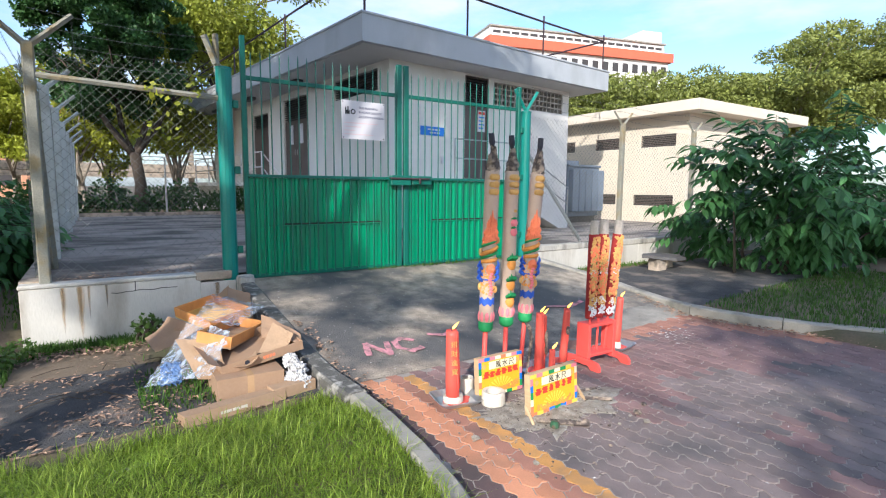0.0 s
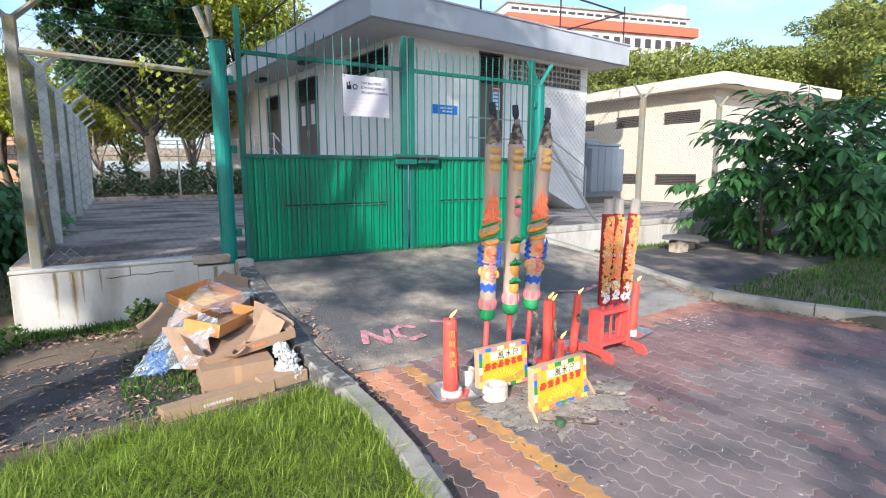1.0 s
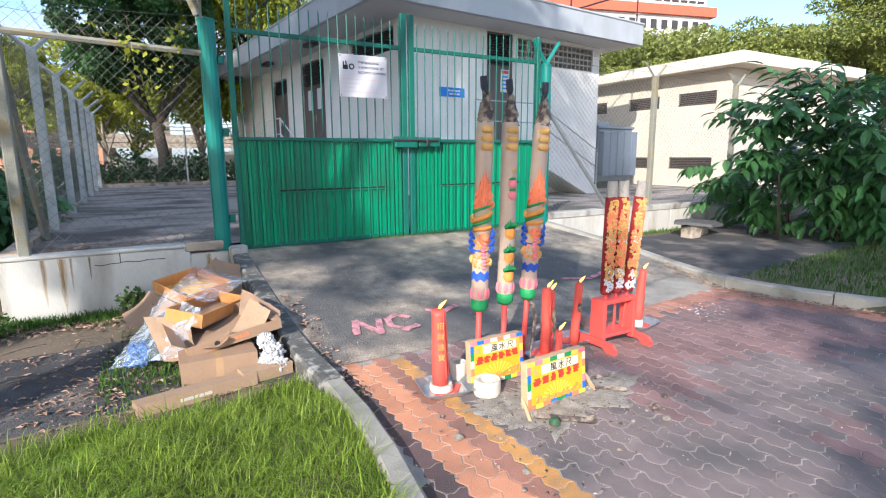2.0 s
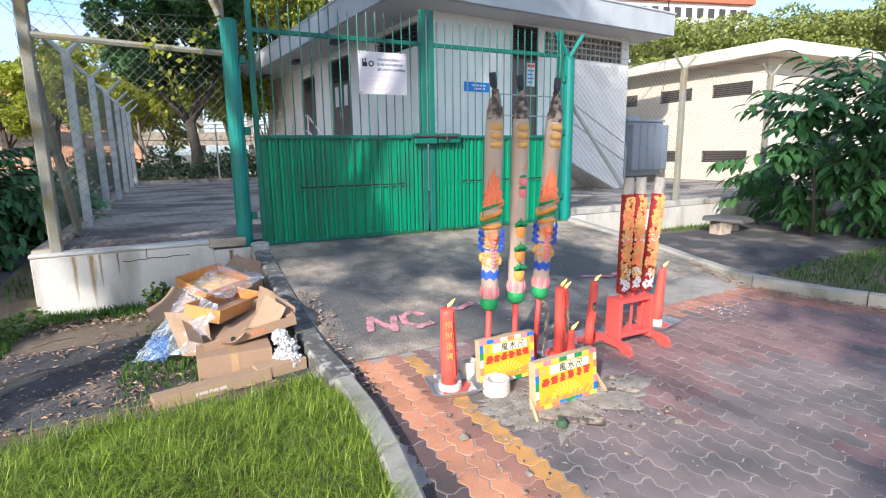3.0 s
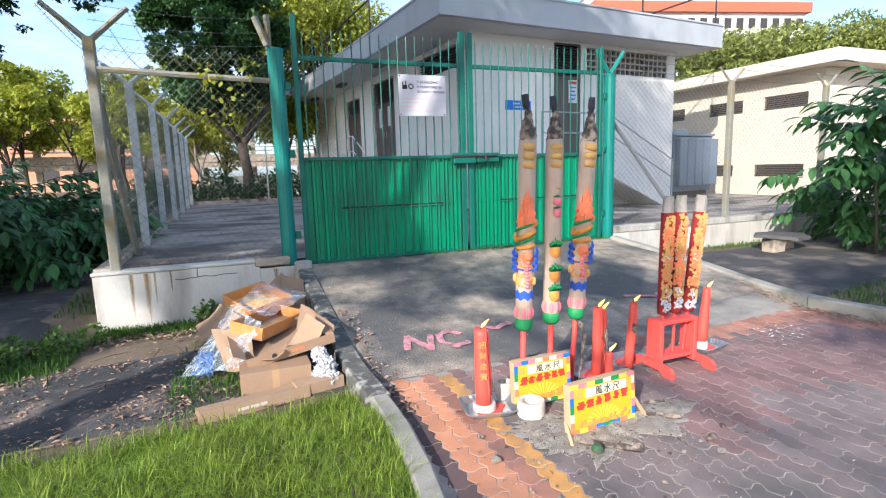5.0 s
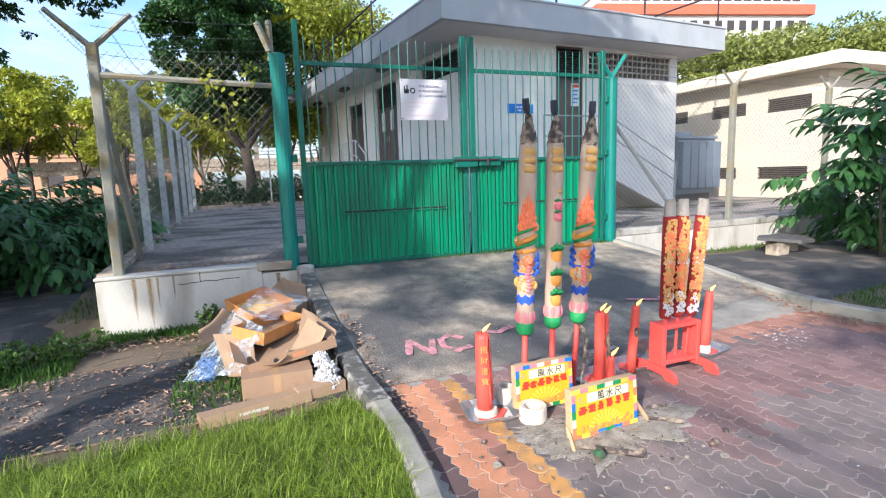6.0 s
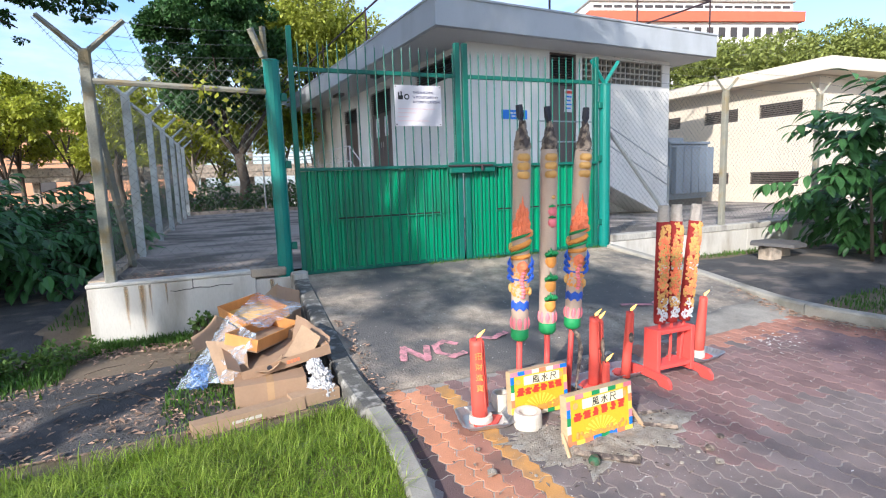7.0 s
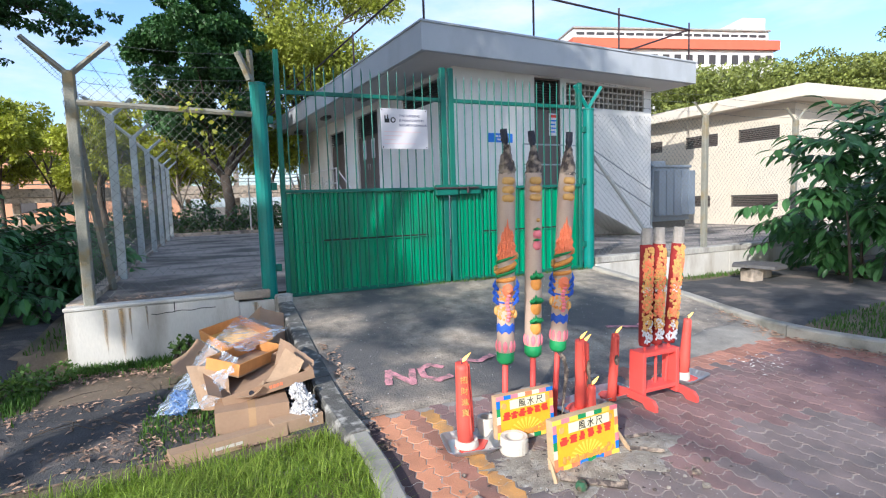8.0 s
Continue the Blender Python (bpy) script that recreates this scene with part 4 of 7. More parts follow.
# ---- plants ----
def leaf_cloud(name, centres, count, size, material, parent, label="", droop=0.3, seed=1, aspect=2.0, flat=1.0):
    """Many folded leaves in clumps round the given (x, y, z, radius)."""
    r = np.random.RandomState(seed)
    C = np.array(centres)
    w = C[:, 3] ** 2.2
    idx = r.choice(len(C), count, p=w / w.sum())
    d = r.normal(size=(count, 3))
    d /= np.linalg.norm(d, axis=1)[:, None]
    rad = C[idx, 3] * r.uniform(0.35, 1.05, count) ** 0.6
    d[:, 2] *= flat
    pos = C[idx, :3] + d * rad[:, None]
    ax = r.normal(size=(count, 3)) * 0.7 + d * 0.6
    ax[:, 2] -= droop
    ax /= np.linalg.norm(ax, axis=1)[:, None]
    up = r.normal(size=(count, 3)) * 0.6 + np.array([0, 0, 1.0])
    sd = np.cross(ax, up)
    sd /= np.linalg.norm(sd, axis=1)[:, None] + 1e-9
    nm = np.cross(sd, ax)
    s = size * r.uniform(0.6, 1.3, count)[:, None]
    L, W = s * 0.5, s * 0.5 / aspect
    v = np.stack([pos - ax * L, pos + sd * W - nm * W * 0.25, pos + ax * L - nm * L * 0.25, pos - sd * W - nm * W * 0.25], 1)
    v = v.reshape(-1, 3) - np.array(WM[parent].translation)
    f = np.arange(count * 4).reshape(-1, 4)
    f = np.concatenate([f[:, [0, 1, 2]], f[:, [0, 2, 3]]])
    me = from_arrays(name, v.tolist(), f.tolist(), material)
    ob = new(name, me)
    ob.parent = parent
    WM[ob] = WM[parent]
    return tagged(ob, label)


def tree(x, y, z0, height, spread_, trunk_r, material, label, seed, leaves=9000, size=0.28, crown_from=0.4, bark=None, lean=0.0, flat=0.8, limbs=7, droop=0.3):
    r = random.Random(seed)
    t = thing("tree", Matrix.Translation((x, y, z0)), label, "tree")
    bm = B()
    h1 = height * crown_from
    top = Vector((x + lean, y, z0 + height * 0.75))
    base = Vector((x, y, z0 - 0.2))
    trunk = [base.lerp(top, k / 6) + Vector((r.uniform(-1, 1), r.uniform(-1, 1), 0)) * (0.02 * height * (0 < k)) for k in range(7)]
    tube(bm, trunk, [trunk_r * (1.25 - k * 0.17) for k in range(7)], 9)
    cents = []
    for i in range(limbs):
        a = 2 * math.pi * (i + r.uniform(-0.3, 0.3)) / limbs
        s = r.uniform(0.25, 0.7)
        st = base.lerp(top, max(crown_from * 0.8, s))
        e = Vector((x + lean * s + math.cos(a) * spread_ * r.uniform(0.45, 0.95), y + math.sin(a) * spread_ * r.uniform(0.45, 0.95), z0 + h1 + (height - h1) * r.uniform(0.15, 0.85)))
        mid = st.lerp(e, 0.5) + Vector((0, 0, 0.06 * height))
        tube(bm, [st, mid, e], [trunk_r * 0.5, trunk_r * 0.3, trunk_r * 0.1], 6)
        for k in range(4):
            c = st.lerp(e, r.uniform(0.55, 1.1)) + Vector((r.uniform(-1, 1), r.uniform(-1, 1), r.uniform(-0.4, 0.7))) * spread_ * 0.25
            tube(bm, [mid, c], [trunk_r * 0.2, trunk_r * 0.05], 5)
            cents.append((c.x, c.y, c.z, spread_ * r.uniform(0.16, 0.34)))
    for k in range(limbs):
        cents.append((x + lean + r.uniform(-0.5, 0.5) * spread_, y + r.uniform(-0.5, 0.5) * spread_, z0 + height * r.uniform(0.75, 0.98), spread_ * r.uniform(0.2, 0.36)))
    part("trunk", bm, bark or M_BARK, t, smooth=True)
    leaf_cloud("crown", cents, leaves, size, material, t, "", droop, seed, 2.0, flat)
    return t


def shrub(name, cents, count, size, material, label, seed, droop=0.35, aspect=2.0, stems=10, kind="", base=None, thick=1.0):
    c0 = base or (sum(c[0] for c in cents) / len(cents), sum(c[1] for c in cents) / len(cents), min(c[2] - c[3] for c in cents))
    t = thing(name, Matrix.Translation(c0), label, "shrub", "", kind)
    r = random.Random(seed)
    bm = B()
    for i in range(stems):
        c = r.choice(cents)
        b = Vector((c[0] * 0.6 + c0[0] * 0.4 + r.uniform(-0.3, 0.3), c[1] * 0.6 + c0[1] * 0.4, c0[2] - 0.05))
        e = Vector(c[:3])
        tube(bm, [b, b.lerp(e, 0.5) + Vector((r.uniform(-0.1, 0.1), 0, 0.1)), e], [0.025 * thick, 0.018 * thick, 0.006 * thick], 5)
    pieces("stem", bm, M_BARK, t, "", True, False)
    leaf_cloud("foliage", cents, count, size, material, t, "", droop, seed, aspect, 1.0)
    return t


# trees behind the yard, on the left
def forked_tree(x, y, z0, fork, height, spread_, trunk_r, material, label, seed, leaves, size, crown_z, drift):
    """A trunk parting into two rising limbs under a dense rounded crown."""
    r = random.Random(seed)
    t = thing("tree", Matrix.Translation((x, y, z0)), label, "tree")
    bm = B()
    f = Vector((x - 0.12, y, z0 + fork))
    tube(bm, [(x, y, z0 - 0.2), (x + 0.04, y, z0 + fork * 0.5), f], [trunk_r * 1.4, trunk_r, trunk_r * 0.95], 10)
    part("trunk", bm, M_BARK, t, smooth=True)
    cents = []
    for s_, w in ((-1, 0.55), (1, 0.8), (-1, 1.6), (1, 1.7)):
        e = f + Vector((s_ * w, r.uniform(-0.8, 0.8), crown_z - fork + r.uniform(0.6, 1.6)))
        bm = B()
        tube(bm, [f - Vector((0, 0, 0.15)), f.lerp(e, 0.45) + Vector((s_ * 0.16, 0, 0)), e], [trunk_r * 0.7, trunk_r * 0.5, trunk_r * 0.3], 8)
        for k in range(7):
            a = 2 * math.pi * (k + r.random()) / 7
            q = e + Vector((math.cos(a) * spread_ * 0.7, math.sin(a) * spread_ * 0.7, r.uniform(0.1, 2.4)))
            tube(bm, [f.lerp(e, 0.8), f.lerp(e, 0.8).lerp(q, 0.5) + Vector((0, 0, 0.3)), q], [trunk_r * 0.25, trunk_r * 0.15, 0.01], 5)
        part("limb", bm, M_BARK, t, smooth=True)
    mid, half = z0 + (crown_z + height) / 2, (height - crown_z) / 2
    for k in range(120):
        u = r.uniform(-1, 1)
        a, q = r.uniform(0, 2 * math.pi), math.sqrt(1 - 0.8 * u * u) * math.sqrt(r.random()) * spread_
        cents.append((x + drift + math.cos(a) * q, y + math.sin(a) * q, mid + u * half * 0.92, spread_ * r.uniform(0.12, 0.25)))
    leaf_cloud("crown", cents, leaves, size, material, t, "", 0.3, seed, 2.0, 0.8)
    return t


forked_tree(1.6, 25.0, 0.4, 2.5, 10.2, 2.6, 0.22, M_LEAF_DARK, "broad dark-green tree with a forked trunk", 11, 50000, 0.2, 3.7, -0.6)
for i, (x, y, h, s_) in enumerate(((-0.4, 27.5, 5.6, 2.0), (3.4, 28.0, 5.8, 2.1), (-2.8, 29.0, 5.2, 1.9), (5.6, 31.0, 6.2, 2.2))):
    tree(x, y, 0.4, h, s_, 0.09, M_LEAF_LIGHT, "slender sunlit yellow-green tree behind the hedge", 120 + i, 7500, 0.2, 0.34, bark=M_BARKL)
tree(6.0, 29.0, 0.4, 15.0, 4.8, 0.2, M_LEAF_BAMBOO, "tall feathery yellow-green tree behind the building", 12, 52000, 0.22, 0.3, limbs=12)
tree(-4.0, 31.0, 0.4, 6.4, 2.2, 0.15, M_LEAF_LIGHT, "slender sunlit yellow-green tree", 13, 9000, 0.26, 0.35)
tree(-1.2, 32.0, 0.4, 7.5, 2.8, 0.13, M_LEAF_LIGHT, "small sunlit yellow-green tree", 14, 8000, 0.26, 0.3)
tree(3.8, 33.0, 0.4, 7.0, 2.6, 0.13, M_LEAF_LIGHT, "small sunlit tree beyond the hedge", 15, 7000, 0.26, 0.3, bark=M_BARKL)
tree(-9.5, 34.0, 0.3, 7.0, 2.4, 0.12, M_LEAF_LIGHT, "open-crowned green street tree", 16, 7000, 0.28, 0.35)
tree(-7.5, 38.0, 0.3, 7.0, 2.6, 0.12, M_LEAF_LIGHT, "sunlit yellow-green street tree", 17, 7000, 0.26, 0.3)
tree(-12.0, 45.0, 0.3, 9.0, 3.2, 0.14, M_LEAF_LIGHT, "sunlit yellow-green street tree", 19, 7000, 0.3, 0.3)
tree(0.8, 37.0, 0.3, 6.5, 2.6, 0.12, M_LEAF_LIGHT, "small sunlit tree beyond the hedge", 20, 7000, 0.26, 0.25)
tree(-14.5, 40.0, 0.3, 10.5, 4.0, 0.2, M_LEAF_MID, "green street tree in front of flats", 18, 7000, 0.32, 0.35)
# spreading trees beyond the second building
for i, (x, y, h, s) in enumerate(((35, 31, 8.2, 5), (43, 34, 11.6, 8), (48, 28, 12.4, 8), (50, 21.5, 12.6, 7.5), (58, 22, 15.0, 8), (61, 14.5, 17.0, 8), (31, 38, 8.8, 6), (66, 8, 19.0, 8))):
    tree(x, y, 0.3, h, s, 0.3, M_LEAF_RAIN, "wide flat-topped rain tree with pale spreading limbs", 30 + i, 30000, 0.33, 0.5, bark=M_BARKL, flat=0.45, limbs=9, droop=0.05)

# hedge along the back of the yard
r_ = random.Random(5)
hedge = [(x, 22.6 + r_.uniform(-0.3, 0.3), 1.0 + r_.uniform(-0.35, 0.25), r_.uniform(0.45, 0.7)) for x in np.linspace(-2, 8, 26)]
shrub("hedge", hedge, 9000, 0.16, M_LEAF_DARK, "clipped dark-green hedge behind the back fence", 6, stems=16)
# dense bush left of the side fence
lb = [(r_.uniform(-4.9, -1.35), r_.uniform(8.4, 12.5), r_.uniform(0.2, 1.2), r_.uniform(0.35, 0.5)) for _ in range(70)]


# big-leaved bush on the right verge: drooping oval leaves along twigs
def oval_leaf(V, F, base, axis, side, nrm, L, W):
    """A pointed oval leaf, folded along its midrib and curving down."""
    k = len(V)
    for s_, w_, d_ in ((0.0, 0.0, 0.0), (0.22, 0.36, 0.02), (0.55, 0.5, 0.07), (0.82, 0.3, 0.16), (1.0, 0.0, 0.26)):
        mid = base + axis * (L * s_) - nrm * (L * d_)
        V += [mid - side * (W * w_) + nrm * (W * w_ * 0.35), mid, mid + side * (W * w_) + nrm * (W * w_ * 0.35)]
    for i in range(4):
        q = k + i * 3
        F += [(q, q + 1, q + 4, q + 3), (q + 1, q + 2, q + 5, q + 4)]


lv, lf = [], []
oval_leaf(lv, lf, Vector((0, 0, 0)), Vector((1, 0, 0)), Vector((0, 1, 0)), Vector((0, 0, 1)), 1.0, 0.42)
leaf_mesh = from_arrays("leaf", [tuple(v) for v in lv], lf, M_LEAF_BUSH)


def spray_bush(name, centres, twigs, per, size, label, seed, origin, singles):
    r = random.Random(seed)
    t = thing(name, Matrix.Translation(origin), label, "shrub")
    o = Vector(origin)
    stems, V, F = B(), [], []
    heart = Vector((sum(c[0] for c in centres) / len(centres), sum(c[1] for c in centres) / len(centres), sum(c[2] for c in centres) / len(centres)))
    main = B()
    for c in centres[::4]:
        e = Vector(c[:3])
        g = Vector((o.x + (e.x - o.x) * 0.5 + r.uniform(-0.2, 0.2), o.y + (e.y - o.y) * 0.5, o.z - 0.05))
        tube(main, [g, g.lerp(e, 0.55) + Vector((0, 0, 0.15)), e], [0.03, 0.02, 0.008], 6)
    n = 0
    for i in range(twigs):
        c = centres[r.randrange(len(centres))]
        st = Vector(c[:3]) + Vector((r.gauss(0, 1), r.gauss(0, 1), r.gauss(0, 1))) * c[3] * 0.4
        out = (st - heart) * Vector((1, 1, 0.6)) + Vector((r.uniform(-1, 1), r.uniform(-1, 1), r.uniform(-0.1, 0.6))) * 0.9
        out.normalize()
        Lt = r.uniform(0.35, 0.75)
        bend = Vector((0, 0, -0.35))
        tube(stems, [st, st + out * Lt * 0.5 + bend * Lt * 0.1, st + out * Lt + bend * Lt * 0.5], [0.007, 0.005, 0.003], 4)
        lat = out.cross(Vector((0, 0, 1)))
        lat = lat.normalized() if lat.length > 0.01 else Vector((1, 0, 0))
        for k in range(per):
            f = 0.15 + 0.85 * k / (per - 1)
            p = st + out * Lt * f + bend * Lt * 0.5 * f * f
            if p.z < 0.12:
                continue
            sgn = 1 if k % 2 else -1
            ax = (out * 0.55 + lat * sgn * 0.75 * (1 - 0.7 * (k == per - 1)) + Vector((0, 0, r.uniform(-0.75, -0.15)))).normalized()
            sd = ax.cross(Vector((r.uniform(-0.3, 0.3), r.uniform(-0.3, 0.3), 1))).normalized()
            nm = sd.cross(ax)
            s = size * r.uniform(0.65, 1.25)
            if n < singles and i % 3 == 0 and st.x < o.x - 0.2:
                ob = new("leaf", leaf_mesh)
                ob.parent = t
                mm = Matrix((ax, sd, nm)).transposed().to_4x4()
                ob.matrix_local = Matrix.Translation(p - o) @ mm @ Matrix.Diagonal((s, s, s, 1))
                n += 1
            else:
                oval_leaf(V, F, p - o, ax, sd, nm, s, s * 0.42)
    pieces("stem", main, M_BARK, t, "", True, False)
    part("branchwork", stems, M_BARK, t, smooth=True)["kind"] = "stuff"
    ob = new("foliage", from_arrays("foliage", [tuple(v) for v in V], F, M_LEAF_BUSH))
    ob.parent = t
    ob["kind"] = "stuff"
    return t


spray_bush("bush", lb, 1500, 8, 0.23, "dense leafy green bush beside the side fence", 7, (-2.8, 10.5, 0.0), 0)
rb = [(10.45 + r_.uniform(-1.3, 4.0), 4.9 + r_.uniform(-1.0, 1.0), 1.45 + r_.uniform(-1.15, 1.2), r_.uniform(0.4, 0.75)) for _ in range(56)]
rb = [(x + 0.4 + max(0.0, 1.15 - z) * 1.1, y, z, r) for x, y, z, r in rb]
rb += [(9.3, 4.9, 1.4, 0.25), (9.4, 5.0, 1.85, 0.28), (9.5, 4.8, 2.1, 0.3), (10.1, 4.7, 1.0, 0.3), (10.7, 4.4, 0.7, 0.4), (10.1, 4.5, 1.5, 0.5), (10.1, 4.5, 2.3, 0.5)]
spray_bush("bush", rb, 820, 8, 0.26, "large bush with long glossy drooping leaves", 8, (10.1, 4.9, 0.08), 280)
# ---- distance ----
flats = thing("apartment_block", Matrix.Translation((65.1, 82.8, 0)) @ Matrix.Rotation(radians(-15.2), 4, "Z"), "long white apartment block with orange band under the roof", "building")
part("wall", boxes((0, 42, 0, 10, 0, 29)), M_BWALL, flats, local=True)
part("band", boxes((-0.3, 42.8, -0.8, 10.5, 29, 30.8)), M_ORANGE, flats, "orange painted band", local=True)
part("roof", boxes((0.2, 41, 0.3, 9.5, 30.8, 32.7)), M_BWALL, flats, "white roof parapet", local=True)
part("roof_edge", boxes((0, 41.3, -0.1, 9.8, 32.7, 33.0)), M_KERB, flats, local=True)
part("roof_room", boxes((35.5, 40.5, 0.6, 8, 33.0, 35.4)), M_BWALL, flats, local=True)
for i in range(17):
    for j in range(3):
        u = 1 + i * 2.45
        part("window", boxes((u, u + 1.4, -0.06, 0.05, 26.3 - j * 3, 28.1 - j * 3)), M_LOUVRE, flats, local=True)
for i in range(20):
    u = 0.8 + i * 2.0
    part("parapet_slot", boxes((u, u + 1.6, 0.24, 0.35, 31.6, 32.1)), M_LOUVRE, flats, local=True)
low = thing("terrace_flats", Matrix.Translation((-20, 62, 0)), "low cream and orange blocks of flats beyond the trees", "building")
part("wall", boxes((-22, 18, 0, 8, 0, 8)), M_WARMFLAT, low, local=True)
part("roof", boxes((-22.5, 18.5, -0.8, 8.5, 8, 8.8)), M_ORANGE, low, "orange roof edge", local=True)
for i in range(14):
    for j in range(2):
        u = -21 + i * 2.8
        part("window", boxes((u, u + 1.6, -0.06, 0.05, 1.5 + j * 3.3, 3.2 + j * 3.3)), M_LOUVRE, low, local=True)
bridge = thing("walkway", Matrix.Translation((3, 46, 0)), "grey covered walkway with railings beyond the hedge", "walkway")
part("deck", boxes((-16, 20, 0, 2.4, 2.6, 3.2)), M_CAP, bridge, local=True)
part("roof", boxes((-16, 20, -0.3, 2.7, 5.2, 5.5)), M_CAP, bridge, local=True)
for i in range(10):
    part("column", boxes((-15 + i * 3.7, -14.6 + i * 3.7, 1.0, 1.4, 0, 5.2)), M_CAP, bridge, local=True)
for i in range(4):
    part("rail", boxes((-16, 20, -0.05, 0.0, 3.45 + i * 0.28, 3.53 + i * 0.28)), M_GALV, bridge, local=True)
part("fascia", boxes((-16, 20, 0.02, 0.1, 2.2, 2.55)), M_CAP, bridge, local=True)


# ---- offerings on the forecourt ----
M_RED = mat("red_wax", (0.80, 0.115, 0.085), 0.45, vary=0.06, scale=9, bump=0.05, trans=0.12)
M_REDWOOD = mat("red_painted_wood", (0.72, 0.085, 0.07), 0.55, vary=0.08, scale=8, bump=0.1)
M_DKRED = mat("dark_red_joss_paste", (0.26, 0.02, 0.018), 0.75, vary=0.1, scale=12, bump=0.3)
M_TAN = mat("joss_paste", (0.49, 0.37, 0.29), 0.8, vary=0.06, scale=10, fine=140, bump=0.2)
M_CHAR = mat("charred_joss", (0.075, 0.06, 0.055), 0.95, vary=0.4, scale=24, fine=70, bump=1.0, stain=(0.34, 0.27, 0.21), stain_amt=0.9, stain_scale=22, stain_at=0.44)
M_STUB = mat("black_stub", (0.03, 0.032, 0.045), 0.85, vary=0.2, scale=20, bump=0.4)
M_GOLD = mat("gold_paste", (0.60, 0.35, 0.11), 0.55, vary=0.1, scale=16, bump=0.2)
M_FLAME = mat("coral_paste", (0.85, 0.22, 0.10), 0.6, vary=0.10, scale=12, bump=0.2)
M_PINK = mat("pink_paste", (0.82, 0.22, 0.26), 0.6, vary=0.10, scale=14, bump=0.2)
M_JGREEN = mat("green_paste", (0.02, 0.26, 0.08), 0.6, vary=0.12, scale=14, bump=0.2)
M_DULLGREEN = mat("sooty_green_paste", (0.035, 0.11, 0.055), 0.85, vary=0.3, scale=22, bump=0.5, stain=(0.16, 0.07, 0.06), stain_amt=0.9, stain_scale=20, stain_at=0.5)
M_JBLUE = mat("blue_paste", (0.03, 0.10, 0.50), 0.6, vary=0.12, scale=14, bump=0.2)
M_OCHRE = mat("orange_paste", (0.72, 0.30, 0.06), 0.6, vary=0.12, scale=14, bump=0.2)
M_SILVER = mat("silver_paper", (0.62, 0.64, 0.68), 0.35, 0.5, vary=0.1, scale=20, bump=0.3)
M_ASHW = mat("grey_ash", (0.34, 0.31, 0.28), 0.95, vary=0.2, scale=14, fine=90, bump=0.7)
M_FOIL = mat("foil_tray", (0.74, 0.75, 0.76), 0.28, 0.85, vary=0.05, scale=20, bump=0.15)
M_YELLOW = mat("yellow_card", (0.77, 0.42, 0.018), 0.55, vary=0.05, scale=10, bump=0)
M_YELLOWL = mat("pale_yellow_print", (0.83, 0.57, 0.07), 0.55, vary=0.03, bump=0)
M_CREAMP = mat("cream_print", (0.80, 0.72, 0.50), 0.55, vary=0.03, bump=0)
M_PLY = mat("raw_plywood", (0.52, 0.36, 0.21), 0.75, vary=0.1, scale=8, bump=0.15, stretch=(1, 1, 5))
M_CUP = mat("paper_pulp_cup", (0.62, 0.57, 0.49), 0.85, vary=0.08, scale=14, bump=0.3)
M_FLAMEFIRE = mat("candle_flame", (0.9, 0.5, 0.1), 0.6, bump=0, vary=0, emit=((1.0, 0.55, 0.08), 2.0))
M_ASHGROUND = mat("ash_and_grit", (0.38, 0.34, 0.285), 0.95, vary=0.36, scale=14, fine=160, bump=1.6, stain=(0.46, 0.44, 0.41), stain_amt=0.85, stain_scale=9, stain_at=0.54)
M_CHALK = mat("pink_road_paint", (0.56, 0.25, 0.28), 0.85, vary=0.3, scale=14, bump=0.5, stain=(0.15, 0.135, 0.13), stain_amt=1.0, stain_scale=11, stain_at=0.5)


def ball(bm, c, rx, ry, rz, u=10, v=7, m=None):
    r = bmesh.ops.create_uvsphere(bm, u_segments=u, v_segments=v, radius=1)
    mm = Matrix.Translation(c) @ Matrix.Diagonal((rx, ry, rz, 1))
    bmesh.ops.transform(bm, matrix=(m @ mm) if m is not None else mm, verts=r["verts"])
    return bm


def blob_row(bm, rad, z0, z1, a0, a1, r, n, seed):
    """Small swellings scattered on a cylinder's front."""
    rr = random.Random(seed)
    for i in range(n):
        a, z = rr.uniform(a0, a1), rr.uniform(z0, z1)
        s = r * rr.uniform(0.6, 1.2)
        ball(bm, (math.sin(a) * rad, -math.cos(a) * rad, z), s, s * 0.8, s * rr.uniform(0.6, 1.3), 7, 5)


def coil(bm, rad, z0, z1, a0, a1, r, n=14):
    tube(bm, [(math.sin(a0 + (a1 - a0) * k / n) * rad, -math.cos(a0 + (a1 - a0) * k / n) * rad, z0 + (z1 - z0) * k / n) for k in range(n + 1)], r, 6)


def curl_leaf(bm, rad, a, z, w, h, spikes, out=0.012):
    """A spiky relief hugging a cylinder: base row and points above."""
    for i in range(spikes):
        aa = a + w * ((i + 0.5) / spikes - 0.5)
        hh = h * (1 - 0.5 * abs((i + 0.5) / spikes - 0.5) * 2) * (0.85 + 0.3 * ((i * 7) % 3) / 2)
        p = [(math.sin(aa) * rad, -math.cos(aa) * rad, z), (math.sin(aa) * (rad + out), -math.cos(aa) * (rad + out), z + hh * 0.5), (math.sin(aa) * (rad + out * 0.6), -math.cos(aa) * (rad + out * 0.6), z + hh)]
        tube(bm, p, [w * rad / spikes * 1.0, w * rad / spikes * 0.95, 0.001], 6)


